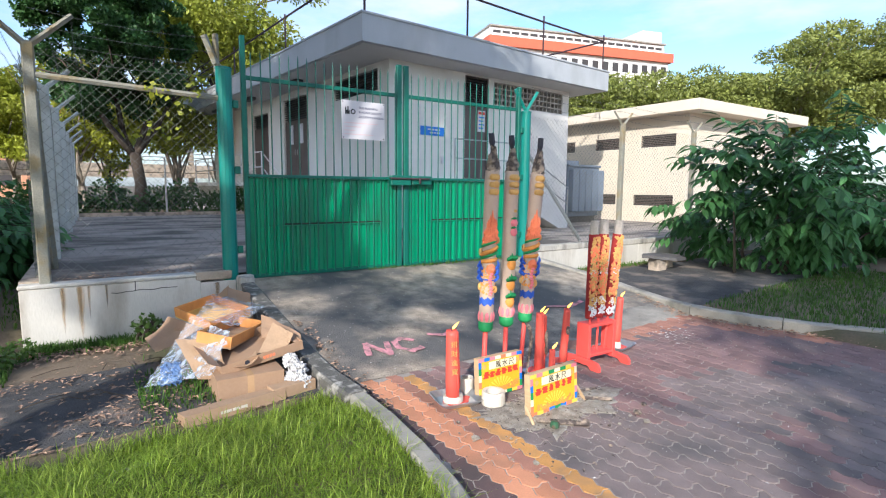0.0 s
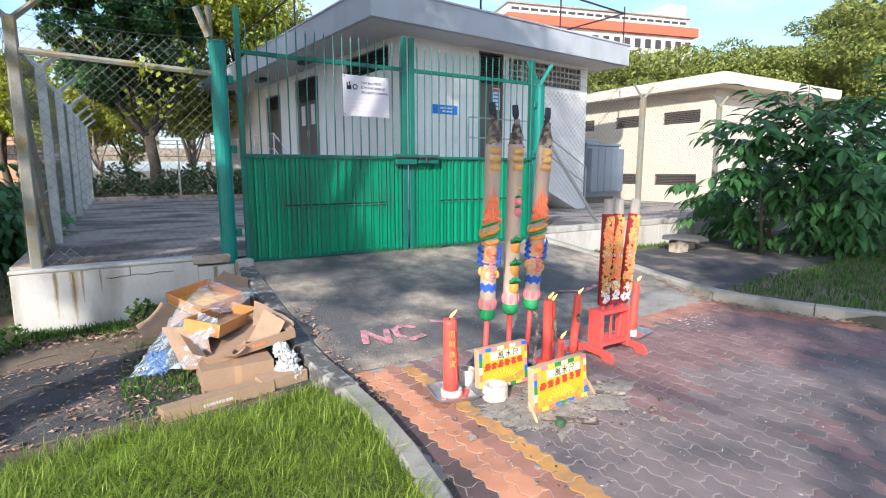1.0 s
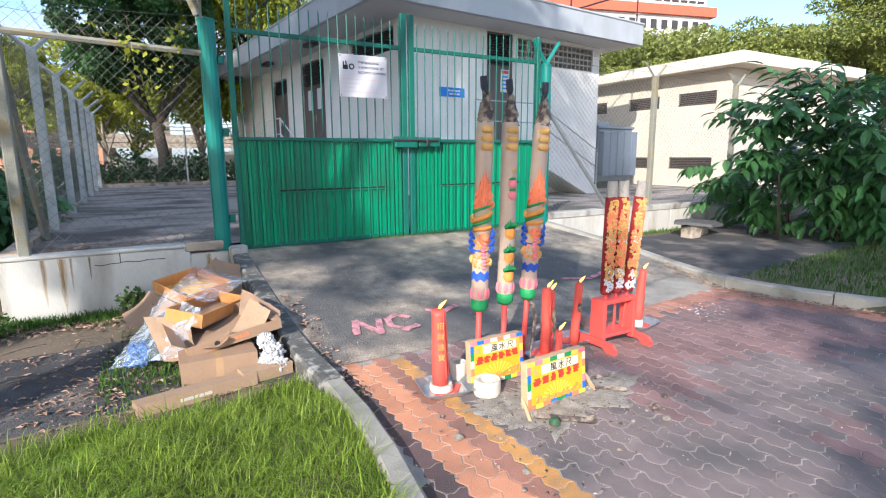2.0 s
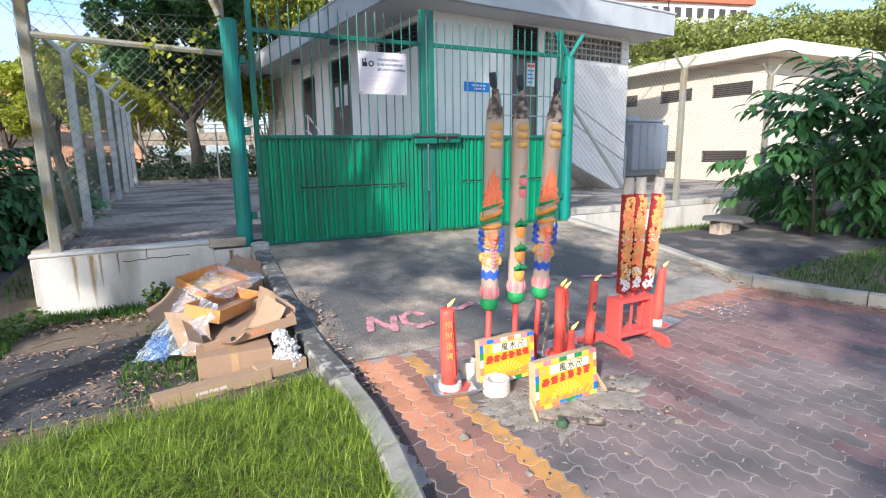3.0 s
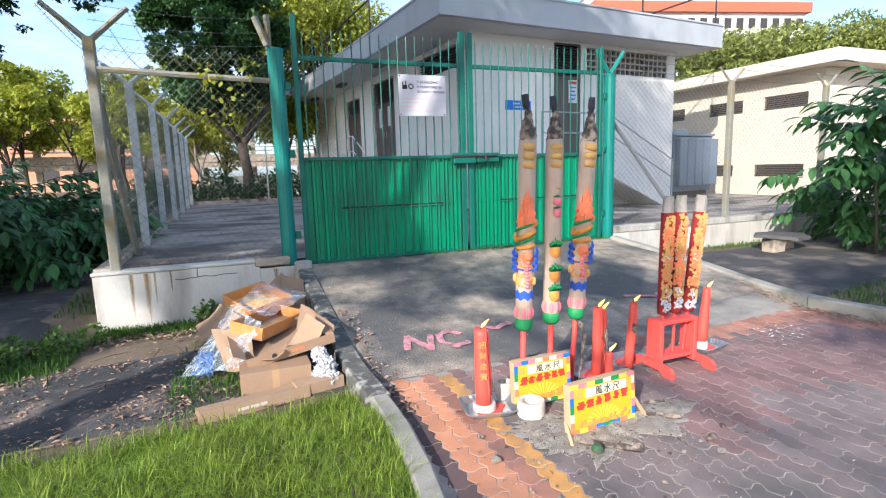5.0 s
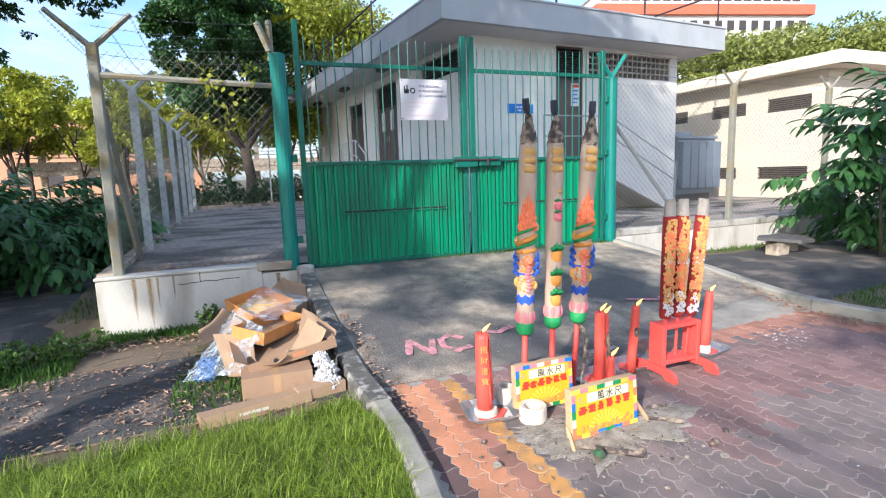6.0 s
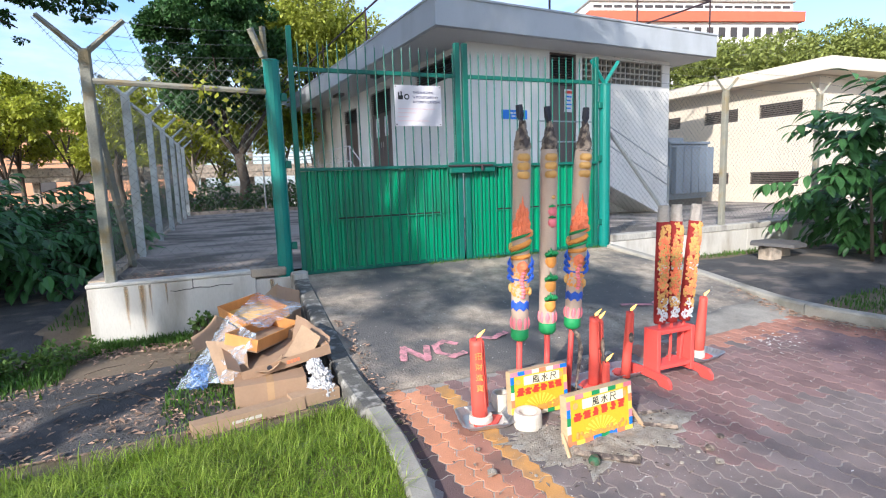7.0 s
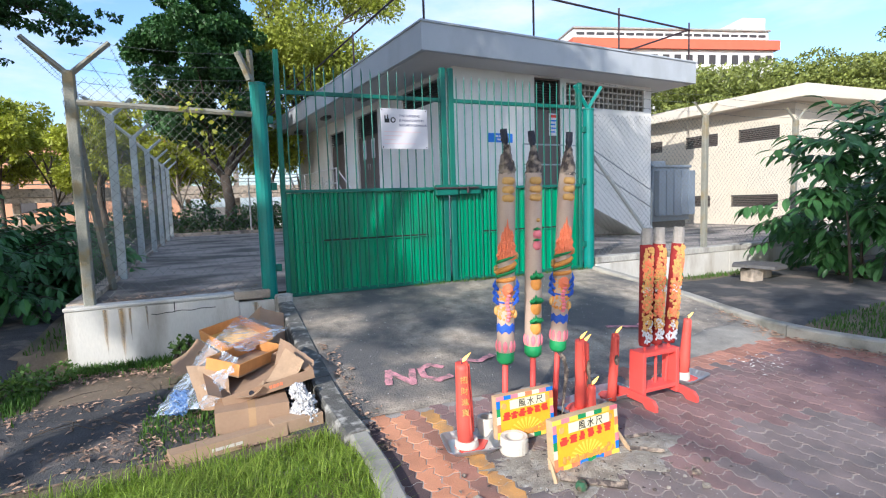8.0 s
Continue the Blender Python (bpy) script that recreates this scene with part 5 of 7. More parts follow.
def big_joss(x, y, tilt_x, tilt_y, kind, label, seed):
    m = Matrix.Translation((x, y, 0.0)) @ Matrix.Rotation(radians(-32), 4, "Z") @ Matrix.Rotation(tilt_x, 4, "X") @ Matrix.Rotation(tilt_y, 4, "Y")
    t = thing("joss_stick", m, label, "joss stick", "giant joss sticks")
    R = 0.054

    def P(name, bm, mt, lab="", par=None, smooth=True):
        return part(name, bm, mt, par or t, lab, smooth, True)

    bm = B()
    tube(bm, [(0, 0, -0.05), (0, 0, 0.56)], 0.019, 8)
    P("stem", bm, M_REDWOOD, "red wooden stem")
    rr = random.Random(seed)
    bm = B()
    lathe(bm, [(R * 0.85, 0.515), (R, 0.54), (R * 1.03, 0.9), (R, 1.3), (R * 1.05, 1.62), (R * 0.95, 1.70)], (0, 0, 0), 18)
    body = P("body", bm, M_TAN)
    bm = B()
    n = 14
    rings = [(R * 0.97, 1.69), (R * 0.93, 1.715), (R * 0.84, 1.74), (R * 0.74, 1.77), (R * 0.62, 1.80), (R * 0.48, 1.83), (R * 0.38, 1.85), (R * 0.3, 1.875)]
    lathe(bm, rings, (0, 0, 0), n)
    for v in bm.verts:
        v.co += Vector((rr.uniform(-1, 1), rr.uniform(-1, 1), rr.uniform(-1.3, 1.0))) * 0.009
    P("burnt_tip", bm, M_CHAR, "charred cracked tip", smooth=False)
    bm = B()
    dx = rr.uniform(-0.03, 0.0)
    tube(bm, [(0, 0, 1.84), (dx * 0.4, 0, 1.875), (dx * 0.6, 0, 1.90), (dx, 0, 1.965)], [0.013, 0.014, 0.023, 0.021], 8)
    P("stub", bm, M_STUB, "blackened stub", smooth=False)
    # stacked gold ingots near the top
    for i in range(3):
        bm = B()
        box(bm, -0.026, 0.05, -R * 1.22, -R * 0.3, 1.520 + i * 0.053, 1.568 + i * 0.053, 0.014)
        P("ingot", bm, M_GOLD, "moulded gold ingot")
    bm = B()
    lathe(bm, [(R * 0.75, 0.50), (R * 1.05, 0.52), (R * 1.04, 0.575), (R * 0.9, 0.58)], (0, 0, 0), 16)
    P("leaf_cup", bm, M_JGREEN, "green lotus cup")
    bm = B()
    for i in range(9):
        a = 2 * math.pi * i / 9
        ball(bm, (math.sin(a) * R * 0.9, -math.cos(a) * R * 0.9, 0.615), 0.017, 0.012, 0.042, 8, 6)
    pieces("petal", bm, M_PINK, t, "pink lotus petal", True)
    if kind == "fruit":
        for i, z in enumerate((0.70, 0.83, 0.99)):
            bm = B()
            ball(bm, (0.013, -R * 0.62, z), 0.040, 0.032, 0.055, 12, 8)
            fr = P("pineapple", bm, M_OCHRE, "orange moulded pineapple")
            bm = B()
            curl_leaf(bm, R * 1.0, 0.35, z + 0.035, 1.3, 0.055, 6, 0.02)
            P("leaf_crown", bm, M_JGREEN, "green leaf crown", fr)
        for z in (1.24, 1.31):
            bm = B()
            ball(bm, (0.022, -R * 0.78, z), 0.031, 0.026, 0.034, 10, 7)
            pe = P("peach", bm, M_PINK, "pink moulded peach")
            bm = B()
            tube(bm, [(0.0, -R * 1.0, z + 0.03), (0.022, -R * 1.25, z + 0.037), (0.045, -R * 0.9, z + 0.033)], [0.004, 0.01, 0.002], 5)
            P("leaf", bm, M_JGREEN, "", pe)
        bm = B()
        ball(bm, (0.028, -R * 0.8, 1.40), 0.015, 0.012, 0.014, 8, 6)
        P("bud", bm, M_GOLD)
        return t
    # coiled scaly relief
    bm = B()
    blob_row(bm, R * 0.93, 0.79, 1.0, -1.2, 1.4, 0.010, 190, seed)
    P("scaly_relief", bm, M_OCHRE, "orange scaly relief")["kind"] = "stuff"
    bm = B()
    for i in range(9):
        ball(bm, (math.sin(0.25) * R * 1.15 + 0.006 * math.sin(i), -math.cos(0.25) * R * 1.15, 0.79 + i * 0.022), 0.015, 0.008, 0.011, 8, 6)
    pieces("belly_rib", bm, M_PINK, t, "pale pink moulded rib", True)
    bm = B()
    lathe(bm, [(R * 1.0, 0.705), (R * 1.05, 0.712), (R * 1.06, 0.752), (R * 1.0, 0.76)], (0, 0, 0), 28)
    for v in bm.verts:
        v.co.z += 0.01 * math.sin(7 * math.atan2(v.co.y, v.co.x))
    P("wave_band", bm, M_JBLUE, "blue wave band", smooth=False)
    bm = B()
    for q in range(3):
        curl_leaf(bm, R * 0.98, -1.25, 0.885 + q * 0.045, 0.8, 0.07, 4, 0.024)
        curl_leaf(bm, R * 0.98, 1.35, 0.885 + q * 0.045, 0.8, 0.07, 4, 0.024)
    coil(bm, R * 1.02, 0.90, 0.895, -1.3, 1.3, 0.006)
    pieces("collar_spike", bm, M_JBLUE, t, "blue collar spike")
    bm = B()
    ball(bm, (0.012, -R * 0.82, 0.975), 0.036, 0.026, 0.045, 12, 8)
    ball(bm, (0.02, -R * 1.35, 0.975), 0.02, 0.016, 0.014, 8, 6)
    P("relief_knob", bm, M_FLAME, "coral moulded knob")
    bm = B()
    coil(bm, R * 1.12, 1.055, 1.105, -1.2, 1.2, 0.010)
    coil(bm, R * 1.12, 1.145, 1.20, -1.1, 1.3, 0.010)
    P("ribbon", bm, M_JGREEN, "green ribbon")
    bm = B()
    coil(bm, R * 0.95, 1.08, 1.14, -1.4, 1.4, 0.019)
    coil(bm, R * 0.95, 1.03, 1.05, -1.3, 1.3, 0.016)
    coil(bm, R * 0.95, 1.155, 1.20, -1.2, 1.4, 0.014)
    P("coil", bm, M_OCHRE, "orange coiled relief")
    bm = B()
    curl_leaf(bm, R * 0.95, 0.1, 1.17, 2.3, 0.10, 9, 0.010)
    curl_leaf(bm, R * 0.95, 0.1, 1.22, 2.0, 0.11, 8, 0.009)
    curl_leaf(bm, R * 0.95, 0.15, 1.28, 1.3, 0.12, 5, 0.008)
    pieces("flame_relief", bm, M_FLAME, t, "coral flame-shaped relief")
    bm = B()
    ball(bm, (-R * 1.15, -0.01, 1.10), 0.016, 0.016, 0.03, 8, 6)
    ball(bm, (R * 1.15, -0.01, 1.19), 0.014, 0.014, 0.025, 8, 6)
    ball(bm, (-R * 1.1, -0.01, 0.84), 0.016, 0.016, 0.03, 8, 6)
    ball(bm, (R * 1.1, -0.01, 0.82), 0.014, 0.014, 0.028, 8, 6)
    pieces("claw", bm, M_GOLD, t, "gold claw", True)
    return t


big_joss(2.40, 3.06, 0.0, radians(1.5), "coil", "giant tan joss stick with coral and blue relief, burnt tip", 21)
big_joss(2.637, 3.095, 0.0, radians(1.0), "fruit", "giant tan joss stick with moulded pineapples, burnt at the tip", 22)
big_joss(2.832, 3.13, 0.0, radians(3.6), "coil", "leaning giant joss stick with coral and blue relief, burnt tip", 23)
bm = B()
tube(bm, [(2.845, 3.09, 0.50), (2.875, 3.07, 0.46), (2.895, 3.06, 0.36), (2.88, 3.06, 0.27), (2.86, 3.08, 0.02)], [0.012, 0.018, 0.017, 0.012, 0.005], 7)
solo("burnt_stick", bm, M_CHAR, "curled charred incense remnant beside the joss sticks", "burnt stick", at=(2.86, 3.08, 0.02))


# stand with three dark red joss sticks
def red_stand():
    t = thing("joss_stand", Matrix.Translation((3.74, 3.12, 0)), "red-painted wooden stand holding three joss sticks", "stand")
    for x0, x1 in ((3.565, 3.60), (3.895, 3.93)):
        bm = B()
        box(bm, x0, x1, 3.05, 3.19, 0.04, 0.385, 0.004)
        part("upright", bm, M_REDWOOD, t)
    for z in (0.352, 0.085):
        bm = B()
        box(bm, 3.602, 3.893, 3.05, 3.19, z, z + 0.03, 0.004)
        part("shelf", bm, M_REDWOOD, t)
    for x in (3.58, 3.912):
        bm = B()
        pts = [(-0.22, 0.0), (-0.22, 0.04), (-0.19, 0.075), (-0.08, 0.085), (0.08, 0.085), (0.19, 0.075), (0.22, 0.04), (0.22, 0.0), (0.13, 0.0), (0.1, 0.03), (-0.1, 0.03), (-0.13, 0.0)]
        prism(bm, pts, -0.014, 0.014, Matrix.Translation((x - 0.034 if x < 3.7 else x + 0.034, 3.12, 0.0)) @ Matrix.Rotation(math.pi / 2, 4, "Z") @ Matrix.Rotation(math.pi / 2, 4, "X"))
        part("foot", bm, M_REDWOOD, t)
    return t


red_stand()
for i, (x, lean) in enumerate(((3.645, 0.6), (3.755, 1.2), (3.858, 4.4))):
    m = Matrix.Translation((x, 3.12, 0.115)) @ Matrix.Rotation(radians(-34), 4, "Z") @ Matrix.Rotation(radians(lean), 4, "Y")
    t = thing("joss_stick", m, "dark red joss stick covered in gold and silver flowers, ashen top", "joss stick", "red joss sticks")
    bm = B()
    tube(bm, [(0, 0, -0.0), (0, 0, 0.32)], 0.011, 6)
    part("stem", bm, M_REDWOOD, t, local=True)
    bm = B()
    lathe(bm, [(0.04, 0.305), (0.045, 0.33), (0.046, 0.8), (0.045, 1.06)], (0, 0, 0), 14)
    part("body", bm, M_DKRED, t, "", True, True)
    bm = B()
    lathe(bm, [(0.043, 1.061), (0.042, 1.12), (0.036, 1.18)], (0, 0, 0), 10)
    for v in bm.verts:
        v.co += Vector((random.uniform(-1, 1), random.uniform(-1, 1), random.uniform(-1, 1))) * 0.004
    part("ash_top", bm, M_ASHW, t, "grey ash top", local=True)
    for nm, mt, rng, n, s, lb in (("gold_relief", M_GOLD, (0.60, 1.05), 80, 0.017, "gold moulded flowers"), ("orange_relief", M_FLAME, (0.52, 0.98), 70, 0.017, "orange moulded flowers"),
                                  ("gold_curl_relief", M_GOLD, (0.42, 0.60), 36, 0.015, "gold curls"), ("silver_relief", M_SILVER, (0.34, 0.50), 24, 0.014, "silver moulded flowers"),
                                  ("silver_rosette", M_SILVER, (0.70, 0.75), 14, 0.013, "silver rosette"), ("leaf_relief", M_JGREEN, (0.62, 0.90), 14, 0.010, "green leaves")):
        bm = B()
        rr = random.Random(i * 10 + n)
        for k in range(n):
            a, z = rr.uniform(-0.55, 1.15), rr.uniform(*rng)
            for q in range(3):
                b2 = rr.uniform(0, 6.28)
                ball(bm, (math.sin(a) * 0.046 + 0.010 * math.cos(b2) * math.cos(a), -math.cos(a) * 0.046, z + 0.010 * math.sin(b2)), s * 0.55, s * 0.55, s * 0.65, 6, 4)
        part(nm, bm, mt, t, lb, local=True)["kind"] = "stuff"


# candles
def candle(x, y, h, r0, r1, label, text="", drips=4, lean=0.0, seed=0, side=0.0):
    m = Matrix.Translation((x, y, 0.02)) @ Matrix.Rotation(radians(lean), 4, "Y")
    t = thing("candle", m, label, "candle", "red candles")
    rr = random.Random(seed)
    bm = B()
    lathe(bm, [(r0, 0.0), (r0 * 0.97, h * 0.3), (r1, h * 0.93), (r1 * 0.96, h), (r1 * 0.55, h - 0.008)], (0, 0, 0), 14)
    for v in bm.verts:
        v.co.x += 0.004 * noise.noise(v.co * 12 + Vector((seed, 0, 0)))
    part("wax", bm, M_RED, t, "", True, True)
    for i in range(drips):
        bm = B()
        a = rr.uniform(0.2, 1.6)
        L = h * rr.uniform(0.4, 0.95)
        pts = [(math.sin(a + 0.1 * noise.noise((z * 9, seed + i, 0))) * (r0 * (1 - z / h) + r1 * z / h), -math.cos(a) * (r0 * (1 - z / h) + r1 * z / h), z) for z in np.linspace(h * 0.98, max(0.0, h - L), 9)]
        tube(bm, pts, [0.005, 0.006, 0.006, 0.006, 0.007, 0.007, 0.008, 0.009, 0.006], 6)
        part("drip", bm, M_RED, t, "", True, True)
    bm = B()
    tube(bm, [(0, 0, h - 0.01), (0.002, 0, h + 0.018)], 0.003, 5)
    part("wick", bm, M_STUB, t, local=True)
    bm = B()
    lathe(bm, [(0.003, 0.0), (0.010, 0.014), (0.009, 0.036), (0.001, 0.075)], (0, 0, 0), 8, Matrix.Translation((0.004, 0, h + 0.006)) @ Matrix.Rotation(radians(52), 4, "Y"))
    part("flame", bm, M_FLAMEFIRE, t, "small yellow flame", True, True)
    return t


cA = candle(2.115, 3.05, 0.53, 0.052, 0.042, "tall red candle with gold characters in a foil tray", drips=5, lean=-1.5, seed=1)
for i, ch in enumerate("招財進寶"):
    text_mesh(ch, 0.048, WM[cA] @ Matrix.Rotation(radians(-22), 4, "Z") @ facing(-0.018, -0.0525 + 0.002 * i * -0.5, 0.42 - i * 0.068), M_GOLD, "character", cA, "gold character", 0.006)
candle(3.115, 3.2, 0.5, 0.04, 0.034, "tall red candle with a torn gold label", drips=6, lean=0.0, seed=2)
candle(3.165, 3.22, 0.47, 0.034, 0.03, "red candle leaning against another candle", drips=4, lean=0.5, seed=3)
candle(3.405, 3.2, 0.5, 0.036, 0.026, "slim red candle with a charred patch", drips=4, lean=4.0, seed=4)
candle(4.225, 3.28, 0.5, 0.044, 0.03, "tapered red candle on a paper base", drips=3, lean=5.0, seed=5)
candle(2.99, 2.93, 0.27, 0.024, 0.022, "short red candle stump behind the card", drips=2, lean=1.0, seed=6)
bm = B()
ball(bm, (3.425, 3.165, 0.33), 0.022, 0.014, 0.04, 8, 6)
solo("charred_label", bm, M_CHAR, "charred paper scrap stuck on a candle", "paper scrap", at=(3.425, 3.165, 0.3))
bm = B()
ball(bm, (3.165, 3.165, 0.30), 0.012, 0.02, 0.07, 8, 6)
ball(bm, (3.17, 3.165, 0.2), 0.014, 0.02, 0.05, 8, 6)
solo("charred_label", bm, M_CHAR, "charred label curling off a candle", "paper scrap", at=(3.165, 3.165, 0.2))


def foil_tray(x, y, L, W, rot, label, wax=True):
    m = Matrix.Translation((x, y, 0.002)) @ Matrix.Rotation(radians(rot), 4, "Z")
    t = thing("foil_tray", m, label, "tray", "foil trays")
    bm = B()
    n = 56
    rings = []
    for k, (sc, z, rip) in enumerate(((0.0, 0.006, 0), (0.78, 0.006, 0), (0.80, 0.008, 0.4), (0.97, 0.045, 1.0), (1.0, 0.047, 0.3), (1.04, 0.044, 0.0))):
        ring = []
        for i in range(n):
            a = 2 * math.pi * i / n
            c, s = math.cos(a), math.sin(a)
            q = 1.0 / (abs(c) ** 8 + abs(s) ** 8) ** 0.125
            f = sc * (1 + 0.018 * rip * (1 if i % 2 else -1))
            ring.append(bm.verts.new((L / 2 * c * q * f, W / 2 * s * q * f, z + 0.004 * noise.noise((a * 2, sc * 3, x)))))
        rings.append(ring)
    for r0, r1 in zip(rings[1:], rings[2:]):
        for i in range(n):
            bm.faces.new((r0[i], r0[(i + 1) % n], r1[(i + 1) % n], r1[i]))
    bm.faces.new(rings[1])
    for v in rings[0]:
        bm.verts.remove(v)
    bmesh.ops.solidify(bm, geom=bm.faces[:], thickness=0.0012)
    part("foil", bm, M_FOIL, t, local=True)
    if wax:
        bm = B()
        out = [(L * 0.36 * math.cos(a) * (0.8 + 0.3 * noise.noise((math.cos(a) * 2, math.sin(a) * 2, x))), W * 0.36 * math.sin(a) * (0.8 + 0.3 * noise.noise((math.cos(a) * 2, math.sin(a) * 2, x)))) for a in np.linspace(0, 2 * math.pi, 26)[:-1]]
        prism(bm, out, 0.0085, 0.016)
        part("melted_wax", bm, M_RED, t, "pool of melted red wax", local=True)
    return t


foil_tray(2.15, 3.05, 0.34, 0.30, -12, "crimped foil tray catching red wax")
foil_tray(3.11, 3.21, 0.36, 0.28, 8, "crimped foil tray under red candles")
foil_tray(3.47, 3.3, 0.36, 0.26, -4, "foil tray full of melted red wax")
foil_tray(4.27, 3.29, 0.34, 0.26, 12, "foil tray with red wax beside the stand")


def pulp_cup(x, y, r, h, label, z=0.0):
    bm = B()
    n = 24
    prof = [(r * 0.95, 0), (r, 0.01), (r * 0.98, h - 0.015), (r * 0.92, h), (r * 0.62, h - 0.004), (r * 0.58, h * 0.55), (0.01, h * 0.5)]
    lathe(bm, prof, (0, 0, 0), n)
    for v in bm.verts:
        a = math.atan2(v.co.y, v.co.x)
        v.co.xy *= 1 + 0.025 * math.sin(a * 12)
    bmesh.ops.translate(bm, verts=bm.verts, vec=(x, y, z))
    return solo("pulp_cup", bm, M_CUP, label, "pulp cup", "pulp cups", at=(x, y, z))


pulp_cup(2.12, 3.05, 0.075, 0.05, "fluted pulp base under the tall candle", 0.012)
pulp_cup(2.36, 2.88, 0.088, 0.1, "scorched round pulp candle base standing empty")
pulp_cup(2.325, 3.17, 0.06, 0.12, "cream pulp candle base behind the tray")
pulp_cup(4.225, 3.28, 0.055, 0.07, "brown pulp base under the tapered candle", 0.012)


# printed offering cards
def card(x0, x1, y, z0, z1, rot, label, seed):
    W, H = x1 - x0, z1 - z0
    m = Matrix.Translation((x0, y, z0)) @ Matrix.Rotation(radians(rot), 4, "Z") @ Matrix.Rotation(radians(-4), 4, "X")
    t = thing("offering_card", m, label, "offering box", "offering boxes")

    def P(name, bm, mt, lab="", par=None):
        return part(name, bm, mt, par or t, lab, local=True)

    bm = B()
    box(bm, 0, W, 0.0, 0.055, 0, H, 0.003)
    P("box", bm, M_PLY, "plain wooden box behind the print")
    pr = P("print", boxes((0.004, W - 0.004, -0.003, -0.0006, 0.004, H - 0.004)), M_YELLOW, "yellow printed face")
    cols = [M_JGREEN, M_BLUES, M_PINK, M_YELLOWL, M_FLAME, M_CREAMP]
    b = 0.026
    k = 0
    n = 8
    for i in range(n):
        for zz in (0.0, H - b):
            P("border_block", boxes((W * i / n, W * (i + 1) / n, -0.0055, -0.0034, zz, zz + b)), cols[(k * 5 + seed + (i * i)) % 6], "", pr)
            k += 1
    for j in range(5):
        for xx in (0.0, W - b):
            z = b + (H - 2 * b) * j / 5
            P("border_block", boxes((xx, xx + b, -0.0055, -0.0034, z, z + (H - 2 * b) / 5)), cols[(k * 3 + j + seed) % 6], "", pr)
            k += 1
    P("title_plate", boxes((W * 0.23, W * 0.86, -0.006, -0.0034, H * 0.69, H * 0.88)), M_CREAMP, "pale title strip", pr)
    for i, ch in enumerate("風水尺"):
        text_mesh(ch, 0.056, m @ facing(W * 0.37 + i * 0.066, -0.0075, H * 0.72), M_BLACK, "character", t, "black brushed character", 0.002)
    # row of red lozenges where the print cannot be read
    for i in range(6):
        bm = B()
        c = Vector((W * (0.16 + 0.135 * i), 0, H * (0.545 + 0.008 * i)))
        rr = random.Random(seed * 10 + i)
        for q in range(5):
            w, h = rr.uniform(0.03, 0.05), rr.uniform(0.008, 0.015)
            box(bm, c.x - w / 2 + rr.uniform(-0.008, 0.008), c.x + w / 2 + rr.uniform(-0.008, 0.008), -0.0062 - 0.0003 * q, -0.0036, c.z - 0.02 + q * 0.009, c.z - 0.02 + q * 0.009 + h)
        P("red_print", bm, M_REDP, "", pr)
    # rays and coins
    for i in range(11):
        a = radians(18 + 14.5 * i)
        bm = B()
        c, L = (W * 0.5, H * 0.1), H * 0.36
        p = [(c[0] + 0.03 * math.cos(a), c[1] + 0.03 * math.sin(a)), (c[0] + L * 1.25 * math.cos(a + 0.06), c[1] + L * math.sin(a + 0.06)), (c[0] + L * 1.25 * math.cos(a - 0.06), c[1] + L * math.sin(a - 0.06))]
        prism(bm, p, 0, 0.0012, facing(0, -0.0033, 0))
        P("ray", bm, M_YELLOWL, "", pr)
    bm = B()
    rr = random.Random(seed)
    for i in range(46):
        u = rr.uniform(-0.4, 0.4)
        lathe(bm, [(rr.uniform(0.008, 0.015), 0), (0.008, 0.002)], (0, 0, 0), 7, facing(W * (0.5 + u), -0.0036 - 0.00015 * i, H * (0.12 + 0.14 * rr.random() * (0.4 + 1.8 * abs(u)))))
    P("coin_print", bm, M_OCHRE, "heap of printed orange coins", pr)
    for xx in (0.13, 0.88):
        bm = B()
        lathe(bm, [(0.02, 0), (0.018, 0.002)], (0, 0, 0), 8, facing(W * xx, -0.0036, H * 0.78))
        P("medallion", bm, M_GOLD, "", pr)
    return t


card(2.30, 2.725, 2.972, 0.012, 0.312, 0.5, "yellow printed offering box with black characters, scorched beside candles", 3)
card(2.405, 2.895, 2.53, 0.015, 0.305, 4, "yellow printed offering box with coloured border, propped upright", 4)
bm = B()
tube(bm, [(2.405, 2.58, 0.08), (2.36, 2.44, -0.005)], 0.012, 4)
solo("prop_stick", bm, M_PLY, "thin wooden stick propping the offering box", "stick", at=(2.36, 2.44, 0))
bm = B()
tube(bm, [(2.90, 2.6, 0.14), (2.98, 2.56, 0.0)], 0.012, 4)
solo("prop_stick", bm, M_PLY, "thin wooden stick propping the offering box", "stick", at=(2.98, 2.56, 0))
for p, q, w in (((2.40, 2.47, 0.02), (2.66, 2.24, 0.02), 0.02), ((2.92, 2.62, 0.015), (3.13, 2.44, 0.015), 0.016), ((2.95, 2.72, 0.012), (3.22, 2.66, 0.012), 0.012)):
    bm = B()
    tube(bm, [p, q], w, 4)
    solo("burnt_wood", bm, M_CHAR, "half-burnt strip of wood lying in the ash", "wood strip", "burnt wood strips", at=p)
bm = B()
lathe(bm, [(0.014, 0), (0.03, 0.01), (0.033, 0.028), (0.02, 0.05)], (2.43, 2.33, 0.012), 12)
solo("lotus_end", bm, M_DULLGREEN, "fallen green and pink joss stick foot", "joss end", at=(2.43, 2.33, 0.005))
bm = B()
rr = random.Random(77)
N = 96
c = [bm.verts.new((2.62 + 0.0, 2.62, 0.03))]
rings = []
